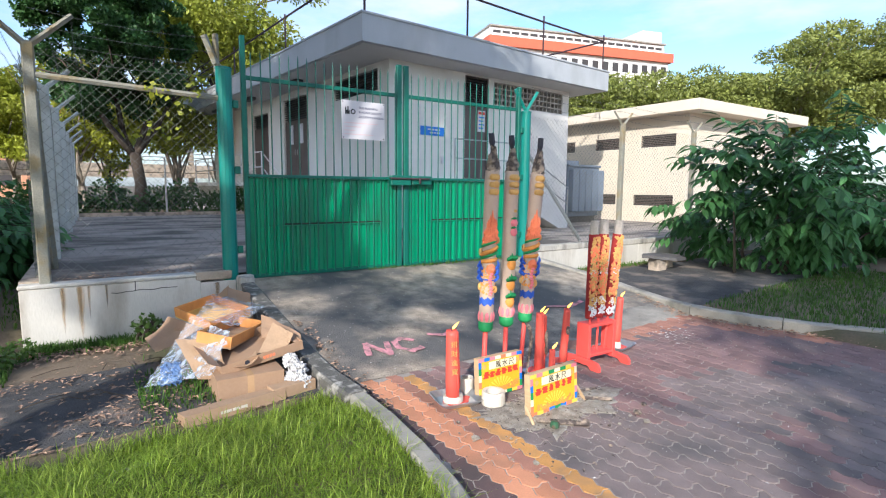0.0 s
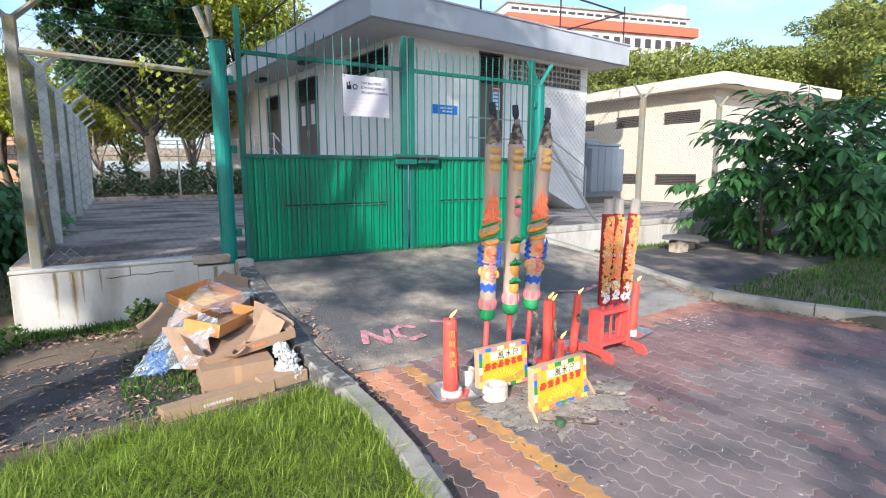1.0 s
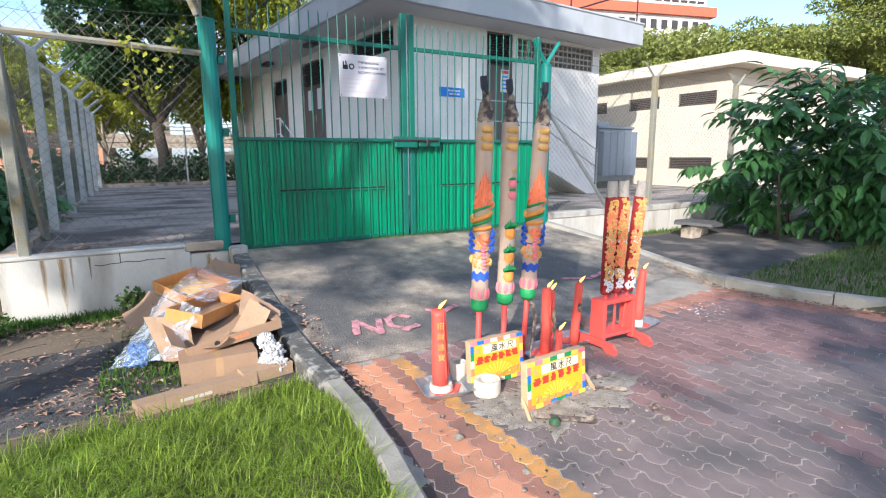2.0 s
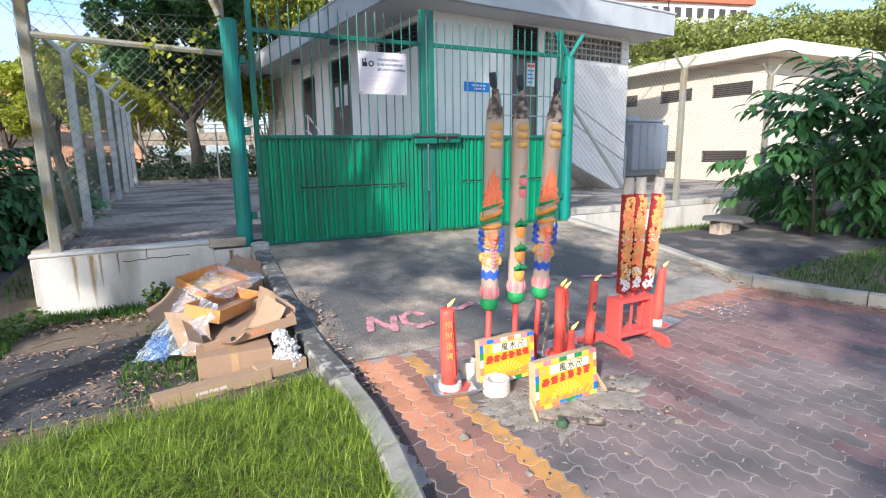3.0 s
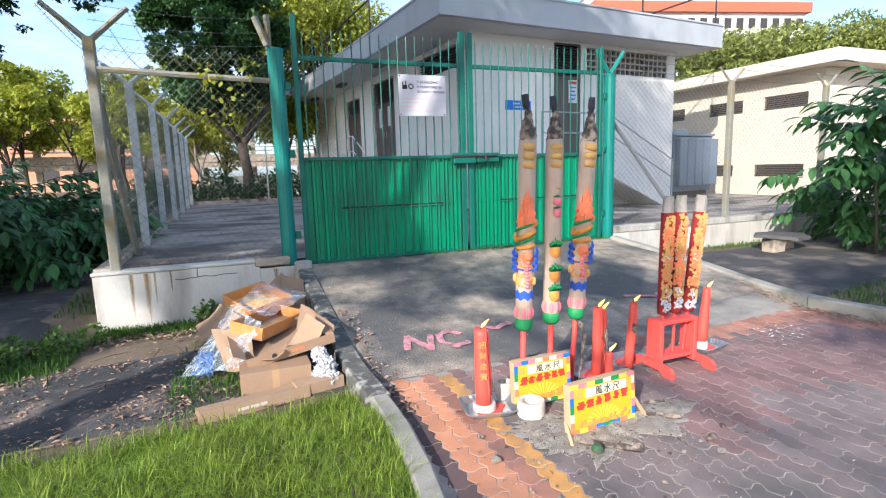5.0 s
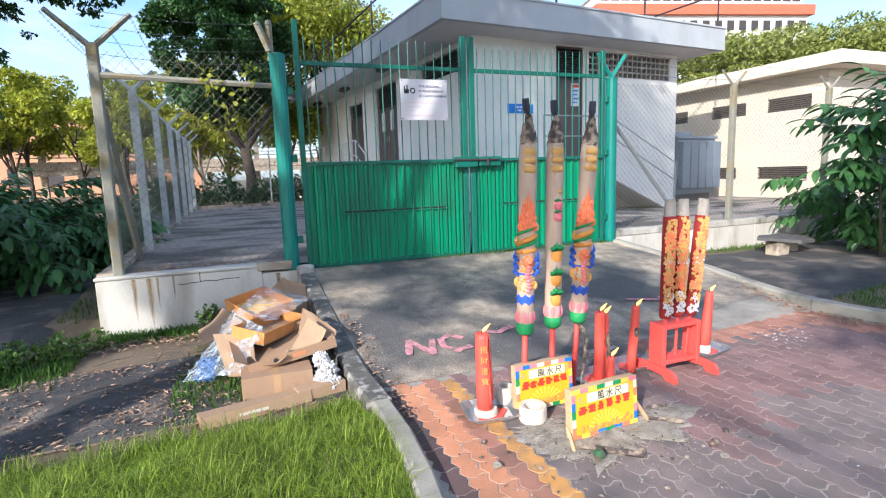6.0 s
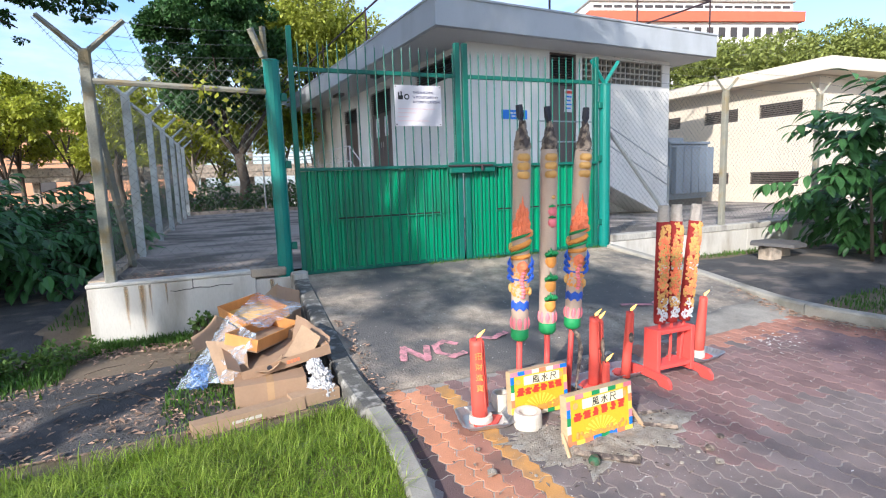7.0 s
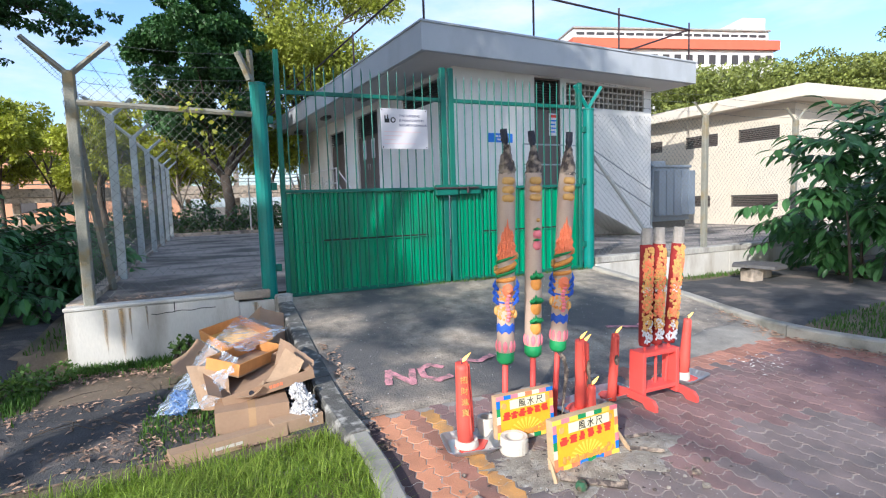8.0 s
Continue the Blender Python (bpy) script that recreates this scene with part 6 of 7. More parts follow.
for k in range(1, 13):
    ring = []
    for i in range(N):
        a = 2 * math.pi * i / N
        rad = (0.44 + 0.24 * noise.noise((math.cos(a) * 1.5, math.sin(a) * 1.5, 4)) + 0.16 * noise.noise((math.cos(a) * 6, math.sin(a) * 6, 1)) + 0.09 * noise.noise((math.cos(a) * 17, math.sin(a) * 17, 2))) * k / 12
        px, py = 2.66 + rad * 1.25 * math.cos(a), 2.60 + rad * 0.85 * math.sin(a)
        ring.append(bm.verts.new((px, py, 0.022 * (1 - (k / 12) ** 1.5) + (0.024 * noise.noise((px * 12, py * 12, 0)) + 0.012 * noise.noise((px * 40, py * 40, 5))) * (1 - 0.6 * k / 12) - 0.012 * (k == 12))))
    rings.append(ring)
for i in range(N):
    bm.faces.new((c[0], rings[0][i], rings[0][(i + 1) % N]))
for r0, r1 in zip(rings, rings[1:]):
    for i in range(N):
        bm.faces.new((r0[i], r1[i], r1[(i + 1) % N], r0[(i + 1) % N]))
solo("ash_heap", bm, M_ASHGROUND, "thin grey heap of incense ash and grit on the pavers", "ash", at=(2.66, 2.6, 0), kind="stuff", smooth=True)
for i in range(64):
    bm = B()
    px, py = (rr.uniform(1.9, 3.3), rr.uniform(1.9, 2.8)) if i < 22 else (rr.gauss(2.6, 0.28), rr.gauss(2.5, 0.17))
    s = rr.uniform(0.008, 0.03) if i < 22 else rr.uniform(0.006, 0.02)
    r = bmesh.ops.create_icosphere(bm, subdivisions=1, radius=s)
    for v in bm.verts:
        v.co = Vector((v.co.x * rr.uniform(0.7, 1.3) + px, v.co.y * rr.uniform(0.7, 1.3) + py, v.co.z * 0.6 + s * 0.4 + 0.006))
    solo("charred_lump", bm, M_CHAR if i % 3 else M_ASHGROUND, "small lump of charred paper on the pavers" if i % 3 else "crumb of pale grey ash on the pavers", "charred lump", "charred lumps", at=(px, py, 0.006))

# road paint on the ramp
bm = B()
lift = 0.012
for pts in ([(1.99, 4.20), (2.06, 4.42), (2.18, 4.14), (2.26, 4.38)], [(2.52, 4.34), (2.43, 4.42), (2.33, 4.36), (2.31, 4.22), (2.40, 4.12), (2.52, 4.16)], [(2.75, 4.4), (2.9, 4.33), (3.05, 4.4)], [(4.6, 4.6), (4.9, 4.5), (5.2, 4.6)]):
    for a, b in zip(pts, pts[1:]):
        A, Bv = Vector((*a, 0)), Vector((*b, 0))
        d = (Bv - A).normalized()
        s = Vector((-d.y, d.x, 0)) * 0.03
        A, Bv = A - d * 0.018, Bv + d * 0.018
        row = []
        lift += 0.0004
        for k in range(9):
            p = A.lerp(Bv, k / 8)
            e0, e1 = (1 + 0.5 * noise.noise((p.x * 22, p.y * 22, 1 + i_)) for i_ in (0, 5))
            row.append([bm.verts.new((v.x, v.y, ramp_z(v.y) + lift)) for v in (p + s * e0, p - s * e1)])
        for r0, r1 in zip(row, row[1:]):
            bm.faces.new((r0[0], r0[1], r1[1], r1[0]))
setting("trim_paint", bm, M_CHALK, "faded pink spray-painted letters on the ramp", "paint marking")

# ---- rubbish beside the ramp ----
M_CARD = mat("brown_cardboard", (0.345, 0.225, 0.145), 0.85, vary=0.07, scale=5, fine=50, bump=0.12, stain=(0.36, 0.22, 0.13), stain_amt=0.4, stain_scale=6)
M_CARD2 = mat("pale_cardboard", (0.385, 0.262, 0.168), 0.85, vary=0.09, scale=5, fine=50, bump=0.12, stain=(0.33, 0.21, 0.12), stain_amt=0.5, stain_scale=5)
M_TRAYWOOD = mat("orange_card_tray", (0.58, 0.26, 0.08), 0.5, vary=0.10, scale=7, bump=0.08, stretch=(4, 1, 1))
M_TRAYIN = mat("gold_card", (0.68, 0.40, 0.10), 0.45, vary=0.08, scale=7, bump=0.05)
M_TAPE = mat("packing_tape", (0.46, 0.30, 0.17), 0.25, vary=0.05, bump=0)
M_FILM = mat("clear_plastic_film", (0.62, 0.72, 0.86), 0.08, vary=0.03, scale=12, bump=0.1, alpha=0.24, spec=0.9)
# stretched noise in the alpha paints pale highlight streaks on the film
fn, fl = M_FILM.node_tree.nodes, M_FILM.node_tree.links
fw = fn.new("ShaderNodeTexNoise")
fw.inputs["Scale"].default_value, fw.inputs["Detail"].default_value = 7, 5
fp = fn.new("ShaderNodeMapping")
fp.inputs["Scale"].default_value, fp.inputs["Rotation"].default_value = (1.0, 4.0, 0.6), (0.3, 0.5, 0.6)
fr = fn.new("ShaderNodeMapRange")
for k_, v_ in (("From Min", 0.47), ("From Max", 0.68), ("To Min", 0.16), ("To Max", 0.65)):
    fr.inputs[k_].default_value = v_
fl.new(fn["Geometry"].outputs["Position"], fp.inputs["Vector"])
fl.new(fp.outputs["Vector"], fw.inputs["Vector"])
fl.new(fw.outputs["Fac"], fr.inputs["Value"])
fl.new(fr.outputs["Result"], fn["Principled BSDF"].inputs["Alpha"])
M_BLUEBAG = mat("blue_plastic_bag", (0.16, 0.30, 0.62), 0.3, vary=0.15, scale=10, bump=0.3, alpha=0.5)
M_PAPER = mat("newspaper", (0.55, 0.54, 0.54), 0.8, vary=0.1, scale=10, bump=0.2, stain=(0.12, 0.12, 0.13), stain_amt=0.8, stain_scale=30, stain_at=0.5)


def box_frame(name, m, L, W, H, t, material, label, cat="cardboard box", open_top=True, inner=None, flaps=(), group=""):
    """An open-topped box with real wall thickness; flaps are (side, length, angle)."""
    th = thing(name, m, label, cat, group)
    part("base", boxes((0, L, 0, W, 0, t)), inner or material, th, local=True)
    for a in ((0, L, 0, t, t, H), (0, L, W - t, W, t, H), (0, t, t, W - t, t, H), (L - t, L, t, W - t, t, H)):
        bm = B()
        box(bm, *a)
        part("side", bm, material, th, local=True)
    if not open_top:
        part("lid", boxes((0, L, 0, W / 2 - 0.002, H, H + t), (0, L, W / 2 + 0.002, W, H, H + t)), material, th, local=True)
    for side, ln, ang in flaps:
        bm = B()
        if side == "front":
            box(bm, 0, L, -ln, 0, -t / 2, t / 2, 0, Matrix.Translation((0, 0, H)) @ Matrix.Rotation(radians(ang), 4, "X"))
        elif side == "back":
            box(bm, 0, L, 0, ln, -t / 2, t / 2, 0, Matrix.Translation((0, W, H)) @ Matrix.Rotation(radians(ang), 4, "X"))
        elif side == "left":
            box(bm, -ln, 0, 0, W, -t / 2, t / 2, 0, Matrix.Translation((0, 0, H)) @ Matrix.Rotation(radians(ang), 4, "Y"))
        else:
            box(bm, 0, ln, 0, W, -t / 2, t / 2, 0, Matrix.Translation((L, 0, H)) @ Matrix.Rotation(radians(ang), 4, "Y"))
        part("flap", bm, material, th, local=True)
    return th


closed = box_frame("cardboard_box", pose(0.69, 4.09, -0.075, 0, 0, -1), 0.5, 0.42, 0.19, 0.004, M_CARD, "closed brown cardboard box sealed with tape", open_top=False)
part("tape", boxes((0.22, 0.27, -0.0015, 0.0, 0.0, 0.19), (0.22, 0.27, -0.0015, 0.21, 0.1945, 0.196)), M_TAPE, closed, "strip of packing tape", local=True)
flatb = box_frame("cardboard_box", pose(0.43, 3.77, -0.065, -6, 0, 12), 0.74, 0.14, 0.08, 0.004, M_CARD2, "long narrow flattened cardboard box in the grass", open_top=False)
for i in range(9):
    w = 0.014 + 0.006 * (i % 3)
    part("print_bar", boxes((0.24 + i * 0.021, 0.24 + i * 0.021 + w, -0.002, -0.0004, 0.03, 0.05)), M_CUP, flatb, local=True)
bm = B()
box(bm, 0.0, 0.36, 0.0, 0.12, 0, 0.09, 0.003, pose(1.06, 3.92, -0.06, 0, 0, 10))
solo("cardboard_offcut", bm, M_CARD2, "folded length of pale cardboard against the box", "cardboard", at=(1.06, 3.92, -0.06))
big = box_frame("cardboard_box", pose(0.755, 4.225, 0.10, 3, -8.7, 4), 0.67, 0.60, 0.078, 0.005, M_CARD, "shallow open cardboard carton with torn flaps",
                flaps=(("back", 0.15, -12), ("left", 0.10, 35)))
for i in range(4):
    part("print_bar", boxes((0.33 + i * 0.026, 0.35 + i * 0.026, -0.002, -0.0004, 0.028, 0.052)), M_FLAME, big, "faded red print", local=True)
bm = B()
lathe(bm, [(0.016, 0), (0.02, 0.0015), (0.012, 0.003)], (0, 0, 0), 10, Matrix.Translation((0.2, -0.0005, 0.045)) @ Matrix.Rotation(math.pi / 2, 4, "X"))
part("torn_hole", bm, M_STUB, big, "dark torn hand hole", local=True)
box_frame("cardboard_box", pose(0.74, 5.02, -0.09, 0, 0, 20), 0.46, 0.5, 0.31, 0.004, M_CARD, "closed cardboard box under the carton trays", open_top=False)


def quad_grid(a, b, c, d, n, lift):
    """Points between four corners, moved off the plane by lift(u, v)."""
    A, Bq, C, D = (Vector(q) for q in (a, b, c, d))
    nrm = (Bq - A).cross(D - A).normalized()
    return [[A.lerp(Bq, i / n).lerp(D.lerp(C, i / n), j / n) + nrm * lift(i / n, j / n) for j in range(n + 1)] for i in range(n + 1)], nrm


def bent_card(a, b, c, d, label, seed, material=None, bow=0.015, t=0.005):
    """A bowed sheet of corrugated board with ragged edges and real thickness."""
    n = 8
    g, nrm = quad_grid(a, b, c, d, n, lambda u, v: bow * math.sin(math.pi * u) + 0.012 * noise.noise((u * 2.5, v * 2.5, seed)))
    bm = B()
    for sgn in (0.5, -0.5):
        for i in range(n + 1):
            for j in range(n + 1):
                e = 0.010 * noise.noise((i * 0.9, j * 0.9, seed + 7)) * (i in (0, n) or j in (0, n))
                bm.verts.new(g[i][j] + nrm * t * sgn + Vector((e, e, 0)))
    bm.verts.ensure_lookup_table()
    m_, k_ = n + 1, (n + 1) ** 2
    for i in range(n):
        for j in range(n):
            q = (i * m_ + j, (i + 1) * m_ + j, (i + 1) * m_ + j + 1, i * m_ + j + 1)
            bm.faces.new([bm.verts[w] for w in q])
            bm.faces.new([bm.verts[w + k_] for w in reversed(q)])
    rim = [i * m_ for i in range(n)] + [n * m_ + j for j in range(n)] + [i * m_ + n for i in range(n, 0, -1)] + [j for j in range(n, 0, -1)]
    for p, q in zip(rim, rim[1:] + rim[:1]):
        bm.faces.new([bm.verts[w] for w in (q, p, p + k_, q + k_)])
    bmesh.ops.recalc_face_normals(bm, faces=bm.faces)
    low_pt = min((Vector(q) for q in (a, b, c, d)), key=lambda q: q.z)
    return solo("cardboard_sheet", bm, material or M_CARD, label, "cardboard", at=low_pt)


bent_card((0.33, 5.66, 0.11), (0.56, 5.88, 0.25), (0.74, 5.05, 0.30), (0.385, 5.3, 0.07), "wide cardboard flap spread over the weeds", 1, M_CARD, 0.03)
bent_card((0.50, 4.80, 0.29), (0.79, 4.64, 0.30), (0.815, 4.30, 0.07), (0.60, 4.37, 0.06), "pale cardboard flap hanging off the carton", 2, M_CARD2, 0.01)
bent_card((1.06, 4.36, 0.20), (1.24, 4.55, 0.39), (1.35, 4.33, 0.33), (1.26, 4.28, 0.22), "folded cardboard corner standing in the carton", 3, M_CARD2, 0.012)
bent_card((1.25, 4.98, 0.37), (1.44, 4.42, 0.29), (1.40, 4.27, 0.24), (1.16, 4.62, 0.25), "torn cardboard sheet sloping across the carton", 4, M_CARD, -0.02)
bent_card((1.0, 5.95, -0.10), (1.02, 6.12, 0.32), (1.2, 6.15, 0.47), (1.22, 5.95, -0.08), "cardboard sheet leaning on the wall end", 5, M_CARD2, 0.02)
bent_card((1.18, 6.12, 0.46), (1.42, 6.1, 0.37), (1.40, 5.9, 0.10), (1.16, 5.92, 0.12), "torn cardboard piece propped by the gate post", 6, M_CARD, 0.03)
bent_card((0.86, 4.40, 0.14), (1.06, 4.43, 0.20), (1.02, 4.20, 0.21), (0.84, 4.19, 0.17), "curled torn flap lying on the carton edge", 8, M_CARD2, 0.03)
box_frame("carton_tray", pose(0.872, 4.492, 0.222, 9, 3, 52.5), 0.68, 0.30, 0.105, 0.012, M_TRAYWOOD, "orange wooden offering tray tilted on the pile", "tray", inner=M_CARD, group="orange trays")
box_frame("carton_tray", pose(0.83, 5.07, 0.245, 5, -9, 22), 0.42, 0.6, 0.10, 0.012, M_TRAYWOOD, "orange wooden offering tray with gold lining", "tray", inner=M_TRAYIN, group="orange trays")


def draped(name, a, b, c, d, amp, material, label, seed, sag=0.0):
    """Crumpled sheet hung between four corners."""
    n = 40
    g, nrm = quad_grid(a, b, c, d, n, lambda u, v: amp * (noise.ridged_multi_fractal((u * 4 + seed, v * 2.2, seed), 0.9, 2.0, 4, 1.0, 2.0) * 0.5 - 0.5 + noise.noise((u * 9, v * 6, seed))) - sag * math.sin(math.pi * u) * math.sin(math.pi * v))
    bm = B()
    vs = [[bm.verts.new(p + Vector((0.025 * noise.noise((i * 0.25, j * 0.25, seed + 5)), 0.03 * noise.noise((i * 0.22, j * 0.22, seed + 9)), 0))) for j, p in enumerate(row)] for i, row in enumerate(g)]
    for i in range(n):
        for j in range(n):
            bm.faces.new((vs[i][j], vs[i + 1][j], vs[i + 1][j + 1], vs[i][j + 1]))
    return solo(name, bm, material, label, "plastic sheet", at=min((Vector(q) for q in (a, b, c, d)), key=lambda q: q.z), smooth=True)


draped("plastic_film", (0.68, 5.0, 0.40), (0.95, 4.62, 0.375), (1.36, 5.2, 0.40), (0.96, 5.75, 0.46), 0.02, M_FILM, "crumpled clear plastic film over the trays", 2)
draped("plastic_film", (0.68, 5.12, 0.40), (0.25, 4.70, -0.05), (0.70, 4.30, 0.10), (0.88, 4.52, 0.36), 0.028, M_FILM, "clear plastic bag trailing down to the ground", 3)


draped("plastic_bag", (0.36, 4.62, -0.03), (0.50, 4.48, 0.02), (0.52, 4.66, 0.14), (0.40, 4.78, 0.10), 0.045, M_BLUEBAG, "scrunched translucent blue plastic bag", 4)
for i, (px, py, pz, s) in enumerate(((1.27, 4.16, 0.15, 0.055), (1.31, 4.1, 0.08, 0.062), (1.26, 4.08, 0.03, 0.058), (1.33, 4.02, 0.0, 0.055))):
    bm = B()
    bmesh.ops.create_icosphere(bm, subdivisions=4, radius=1)
    for v in bm.verts:
        d = v.co.normalized()
        k = 1 + 0.7 * abs(noise.noise(d * 2.6 + Vector((i * 7, 0, 0)))) - 0.5 * abs(noise.noise(d * 5.0 + Vector((0, i * 7, 0))))
        v.co = Vector((px, py, pz)) + Vector((d.x, d.y, d.z * 1.1)) * s * k
    solo("crumpled_newspaper", bm, M_PAPER, "crumpled sheet of newspaper stuffed beside the boxes", "newspaper", "crumpled newspapers", at=(px, py, pz - s))

# slab resting on stones beside the right wall
M_SLATE = mat("grey_slab", (0.11, 0.105, 0.105), 0.8, vary=0.15, scale=6, bump=0.4)
bm = B()
prism(bm, [(8.35, 5.75), (8.75, 5.55), (9.2, 5.65), (9.42, 5.95), (9.15, 6.2), (8.6, 6.15), (8.3, 5.95)], 0.31, 0.36)
for v in bm.verts:
    v.co.z += 0.05 * noise.noise((v.co.x * 2, v.co.y * 2, 1)) - 0.05 * (v.co.x - 8.8)
solo("stone_slab", bm, M_SLATE, "dark grey slab laid across two stones", "slab", at=(8.8, 5.9, 0.33))
for px, py, sx in ((8.6, 5.82, 0.15), (9.05, 5.95, 0.1)):
    bm = B()
    box(bm, px - sx, px + sx, py - 0.1, py + 0.12, 0.06, 0.33 - 0.03 * (px - 8.6), 0.03)
    for v in bm.verts:
        v.co += Vector((0.03 * noise.noise(v.co * 9), 0.03 * noise.noise(v.co * 8), 0))
    solo("stone", bm, M_CAP, "rough pale stone under the slab", "stone", "stones under the slab", at=(px, py, 0.06))


# ---- unseen trees added behind the camera to shade the forecourt ----
SD = Vector((math.sin(SUN_AZ), math.cos(SUN_AZ), 0))      # ground direction to the sun
SP = Vector((-SD.y, SD.x, 0))


def shade_tree(s, p, z0, z1, spread_, seed, leaves, size=0.3):
    """s metres towards the sun, p metres to its side, crown between the two heights."""
    c = SD * s + SP * p
    return tree(c.x, c.y, 0.0, z1, spread_, 0.22, M_LEAF_DARK, "unseen leafy green tree added to shade the forecourt", seed, leaves, size, z0 / z1, limbs=9)


shade_tree(9.0, 5.3, 3.6, 14.0, 4.0, 61, 17000)
shade_tree(6.0, -7.2, 4.0, 9.0, 2.4, 66, 2600)
shade_tree(7.0, -14.5, 9.0, 19.0, 5.0, 67, 13000)
shade_tree(4.0, -3.6, 9.0, 17.5, 4.3, 62, 15000)
shade_tree(6.0, -9.5, 5.0, 16.0, 4.6, 63, 16000)


def limb_tree(s, p, h, crowns, seed, leaves):
    """A tree whose limbs reach out to crowns given as (s, p, height, radius)."""
    c = SD * s + SP * p
    t = thing("tree", Matrix.Translation((c.x, c.y, 0)), "unseen tree with long limbs added to shade the forecourt", "tree")
    bm = B()
    top = Vector((c.x, c.y, h))
    tube(bm, [(c.x, c.y, -0.2), (c.x + 0.1, c.y, h * 0.5), top], [0.24, 0.19, 0.13], 9)
    part("trunk", bm, M_BARK, t, smooth=True)
    cl_ = []
    rr_ = random.Random(seed)
    for s2, p2, z2, r2 in crowns:
        e = SD * s2 + SP * p2 + Vector((0, 0, z2))
        bm = B()
        tube(bm, [top - Vector((0, 0, 0.4)), top.lerp(e, 0.5) + Vector((0, 0, 0.5)), e], [0.09, 0.06, 0.02], 6)
        part("limb", bm, M_BARK, t, smooth=True)
        for k in range(7):
            q = e + Vector((rr_.uniform(-1, 1), rr_.uniform(-1, 1), rr_.uniform(-0.7, 0.7))) * r2 * 0.7
            cl_.append((q.x, q.y, q.z, r2 * rr_.uniform(0.35, 0.6)))
    leaf_cloud("crown", cl_, leaves, 0.22, M_LEAF_DARK, t, "", 0.3, seed)
    return t


# crowns added out of view, set where they block sun from ramp and joss
limb_tree(11.0, -5.0, 8.6, [(9.0, -0.6, 7.95, 0.8), (9.4, -1.9, 8.0, 0.8), (10.5, -4.2, 9.0, 1.2), (9.0, 1.9, 6.2, 0.75)], 68, 4600)
shade_tree(12.0, 9.0, 3.0, 11.0, 4.5, 64, 8000)
# more unseen trees, added to keep sun off the side wall and yard
for i, (x, y, h, s_, low_) in enumerate(((-7.6, 4.6, 15.0, 4.4, 7.0), (-8.4, 11.0, 15.5, 4.6, 6.5), (-12.5, 3.0, 11.5, 4.2, 4.0))):
    tree(x, y, 0.0, h, s_, 0.24, M_LEAF_DARK, "unseen tall leafy tree added to shade the yard", 90 + i, 17000, 0.3, low_ / h, limbs=10)

# ---- grass, weeds and litter ----


def blades(name, n, place, h0, h1, w, material, label, seed, lean=0.5):
    """Bent tapering blades; place gives (x, y, z) or None from a random source."""
    r = random.Random(seed)
    P = np.array([p for p in (place(r) for _ in range(n)) if p is not None])
    k = len(P)
    g = np.random.RandomState(seed)
    a, h = g.uniform(0, 2 * math.pi, k), g.uniform(h0, h1, k)
    d = np.stack([np.cos(a), np.sin(a), np.zeros(k)], 1)
    sd = np.stack([-d[:, 1], d[:, 0], np.zeros(k)], 1) * (w * g.uniform(0.6, 1.3, k))[:, None]
    l = h * lean * g.uniform(0.2, 1.5, k)
    up = np.array([0, 0, 1.0])
    m1 = P + d * (l * 0.35)[:, None] + up * (h * 0.6)[:, None]
    tp = P + d * l[:, None] + up * (h * (1 - 0.25 * np.minimum(1, l / h)))[:, None]
    V = np.stack([P - sd, P + sd, m1 + sd * 0.8, m1 - sd * 0.8, tp], 1).reshape(-1, 3)
    q = np.arange(k)[:, None] * 5
    F = (q + np.array([0, 1, 2, 3])).tolist() + (q + np.array([3, 2, 4])).tolist()
    ob = new(name, from_arrays(name, V.tolist(), F, material))
    return tagged(ob, label, "grass", "", "stuff")


M_GRASSL = mat("long_grass_blades", (0.28, 0.37, 0.05), 0.5, vary=0.2, scale=2.4, fine=8, bump=0, island=0.45, trans=0.4)


def lawn(r):
    x, y = r.uniform(-3.6, 1.5), r.uniform(-0.6, 3.85) if r.random() < 0.35 else r.uniform(1.5, 3.85)
    if y > 3.66 + 0.06 * noise.noise((x * 3, 0, 0)) + 0.12 * max(0, x - 0.5):
        return None
    if x > lawn_edge(y) - 0.045 + 0.03 * noise.noise((y * 6, 3, 0)):
        return None
    return (x, y, ground_z(x, y) - 0.01)


blades("grass", 125000, lawn, 0.025, 0.085, 0.0022, M_GRASS, "bright sunlit grass along the kerb", 1, 1.3)
blades("grass", 24000, lambda r: (lambda p: p if p and noise.noise((p[0] * 4, p[1] * 4, 2)) > -0.12 else None)(lawn(r)), 0.07, 0.16, 0.0022, M_GRASSL, "longer arching grass tufts in the lawn", 31, 1.3)
blades("grass_tuft", 500, lambda r: (lambda x, y: (x, y, ground_z(x, y)))(r.uniform(-1.0, 1.45), r.uniform(3.5, 3.72)), 0.08, 0.18, 0.003, M_GRASS, "longer grass round the cardboard", 2)


def wall_weeds(r):
    x, y = r.uniform(-3.5, 0.75), 6.66 - abs(r.gauss(0, 0.16))
    if x < -0.7:
        y = 5.75 + 0.22 * x * 0.5 + r.gauss(0, 0.22)
    return (x, y, ground_z(x, y) - 0.01)


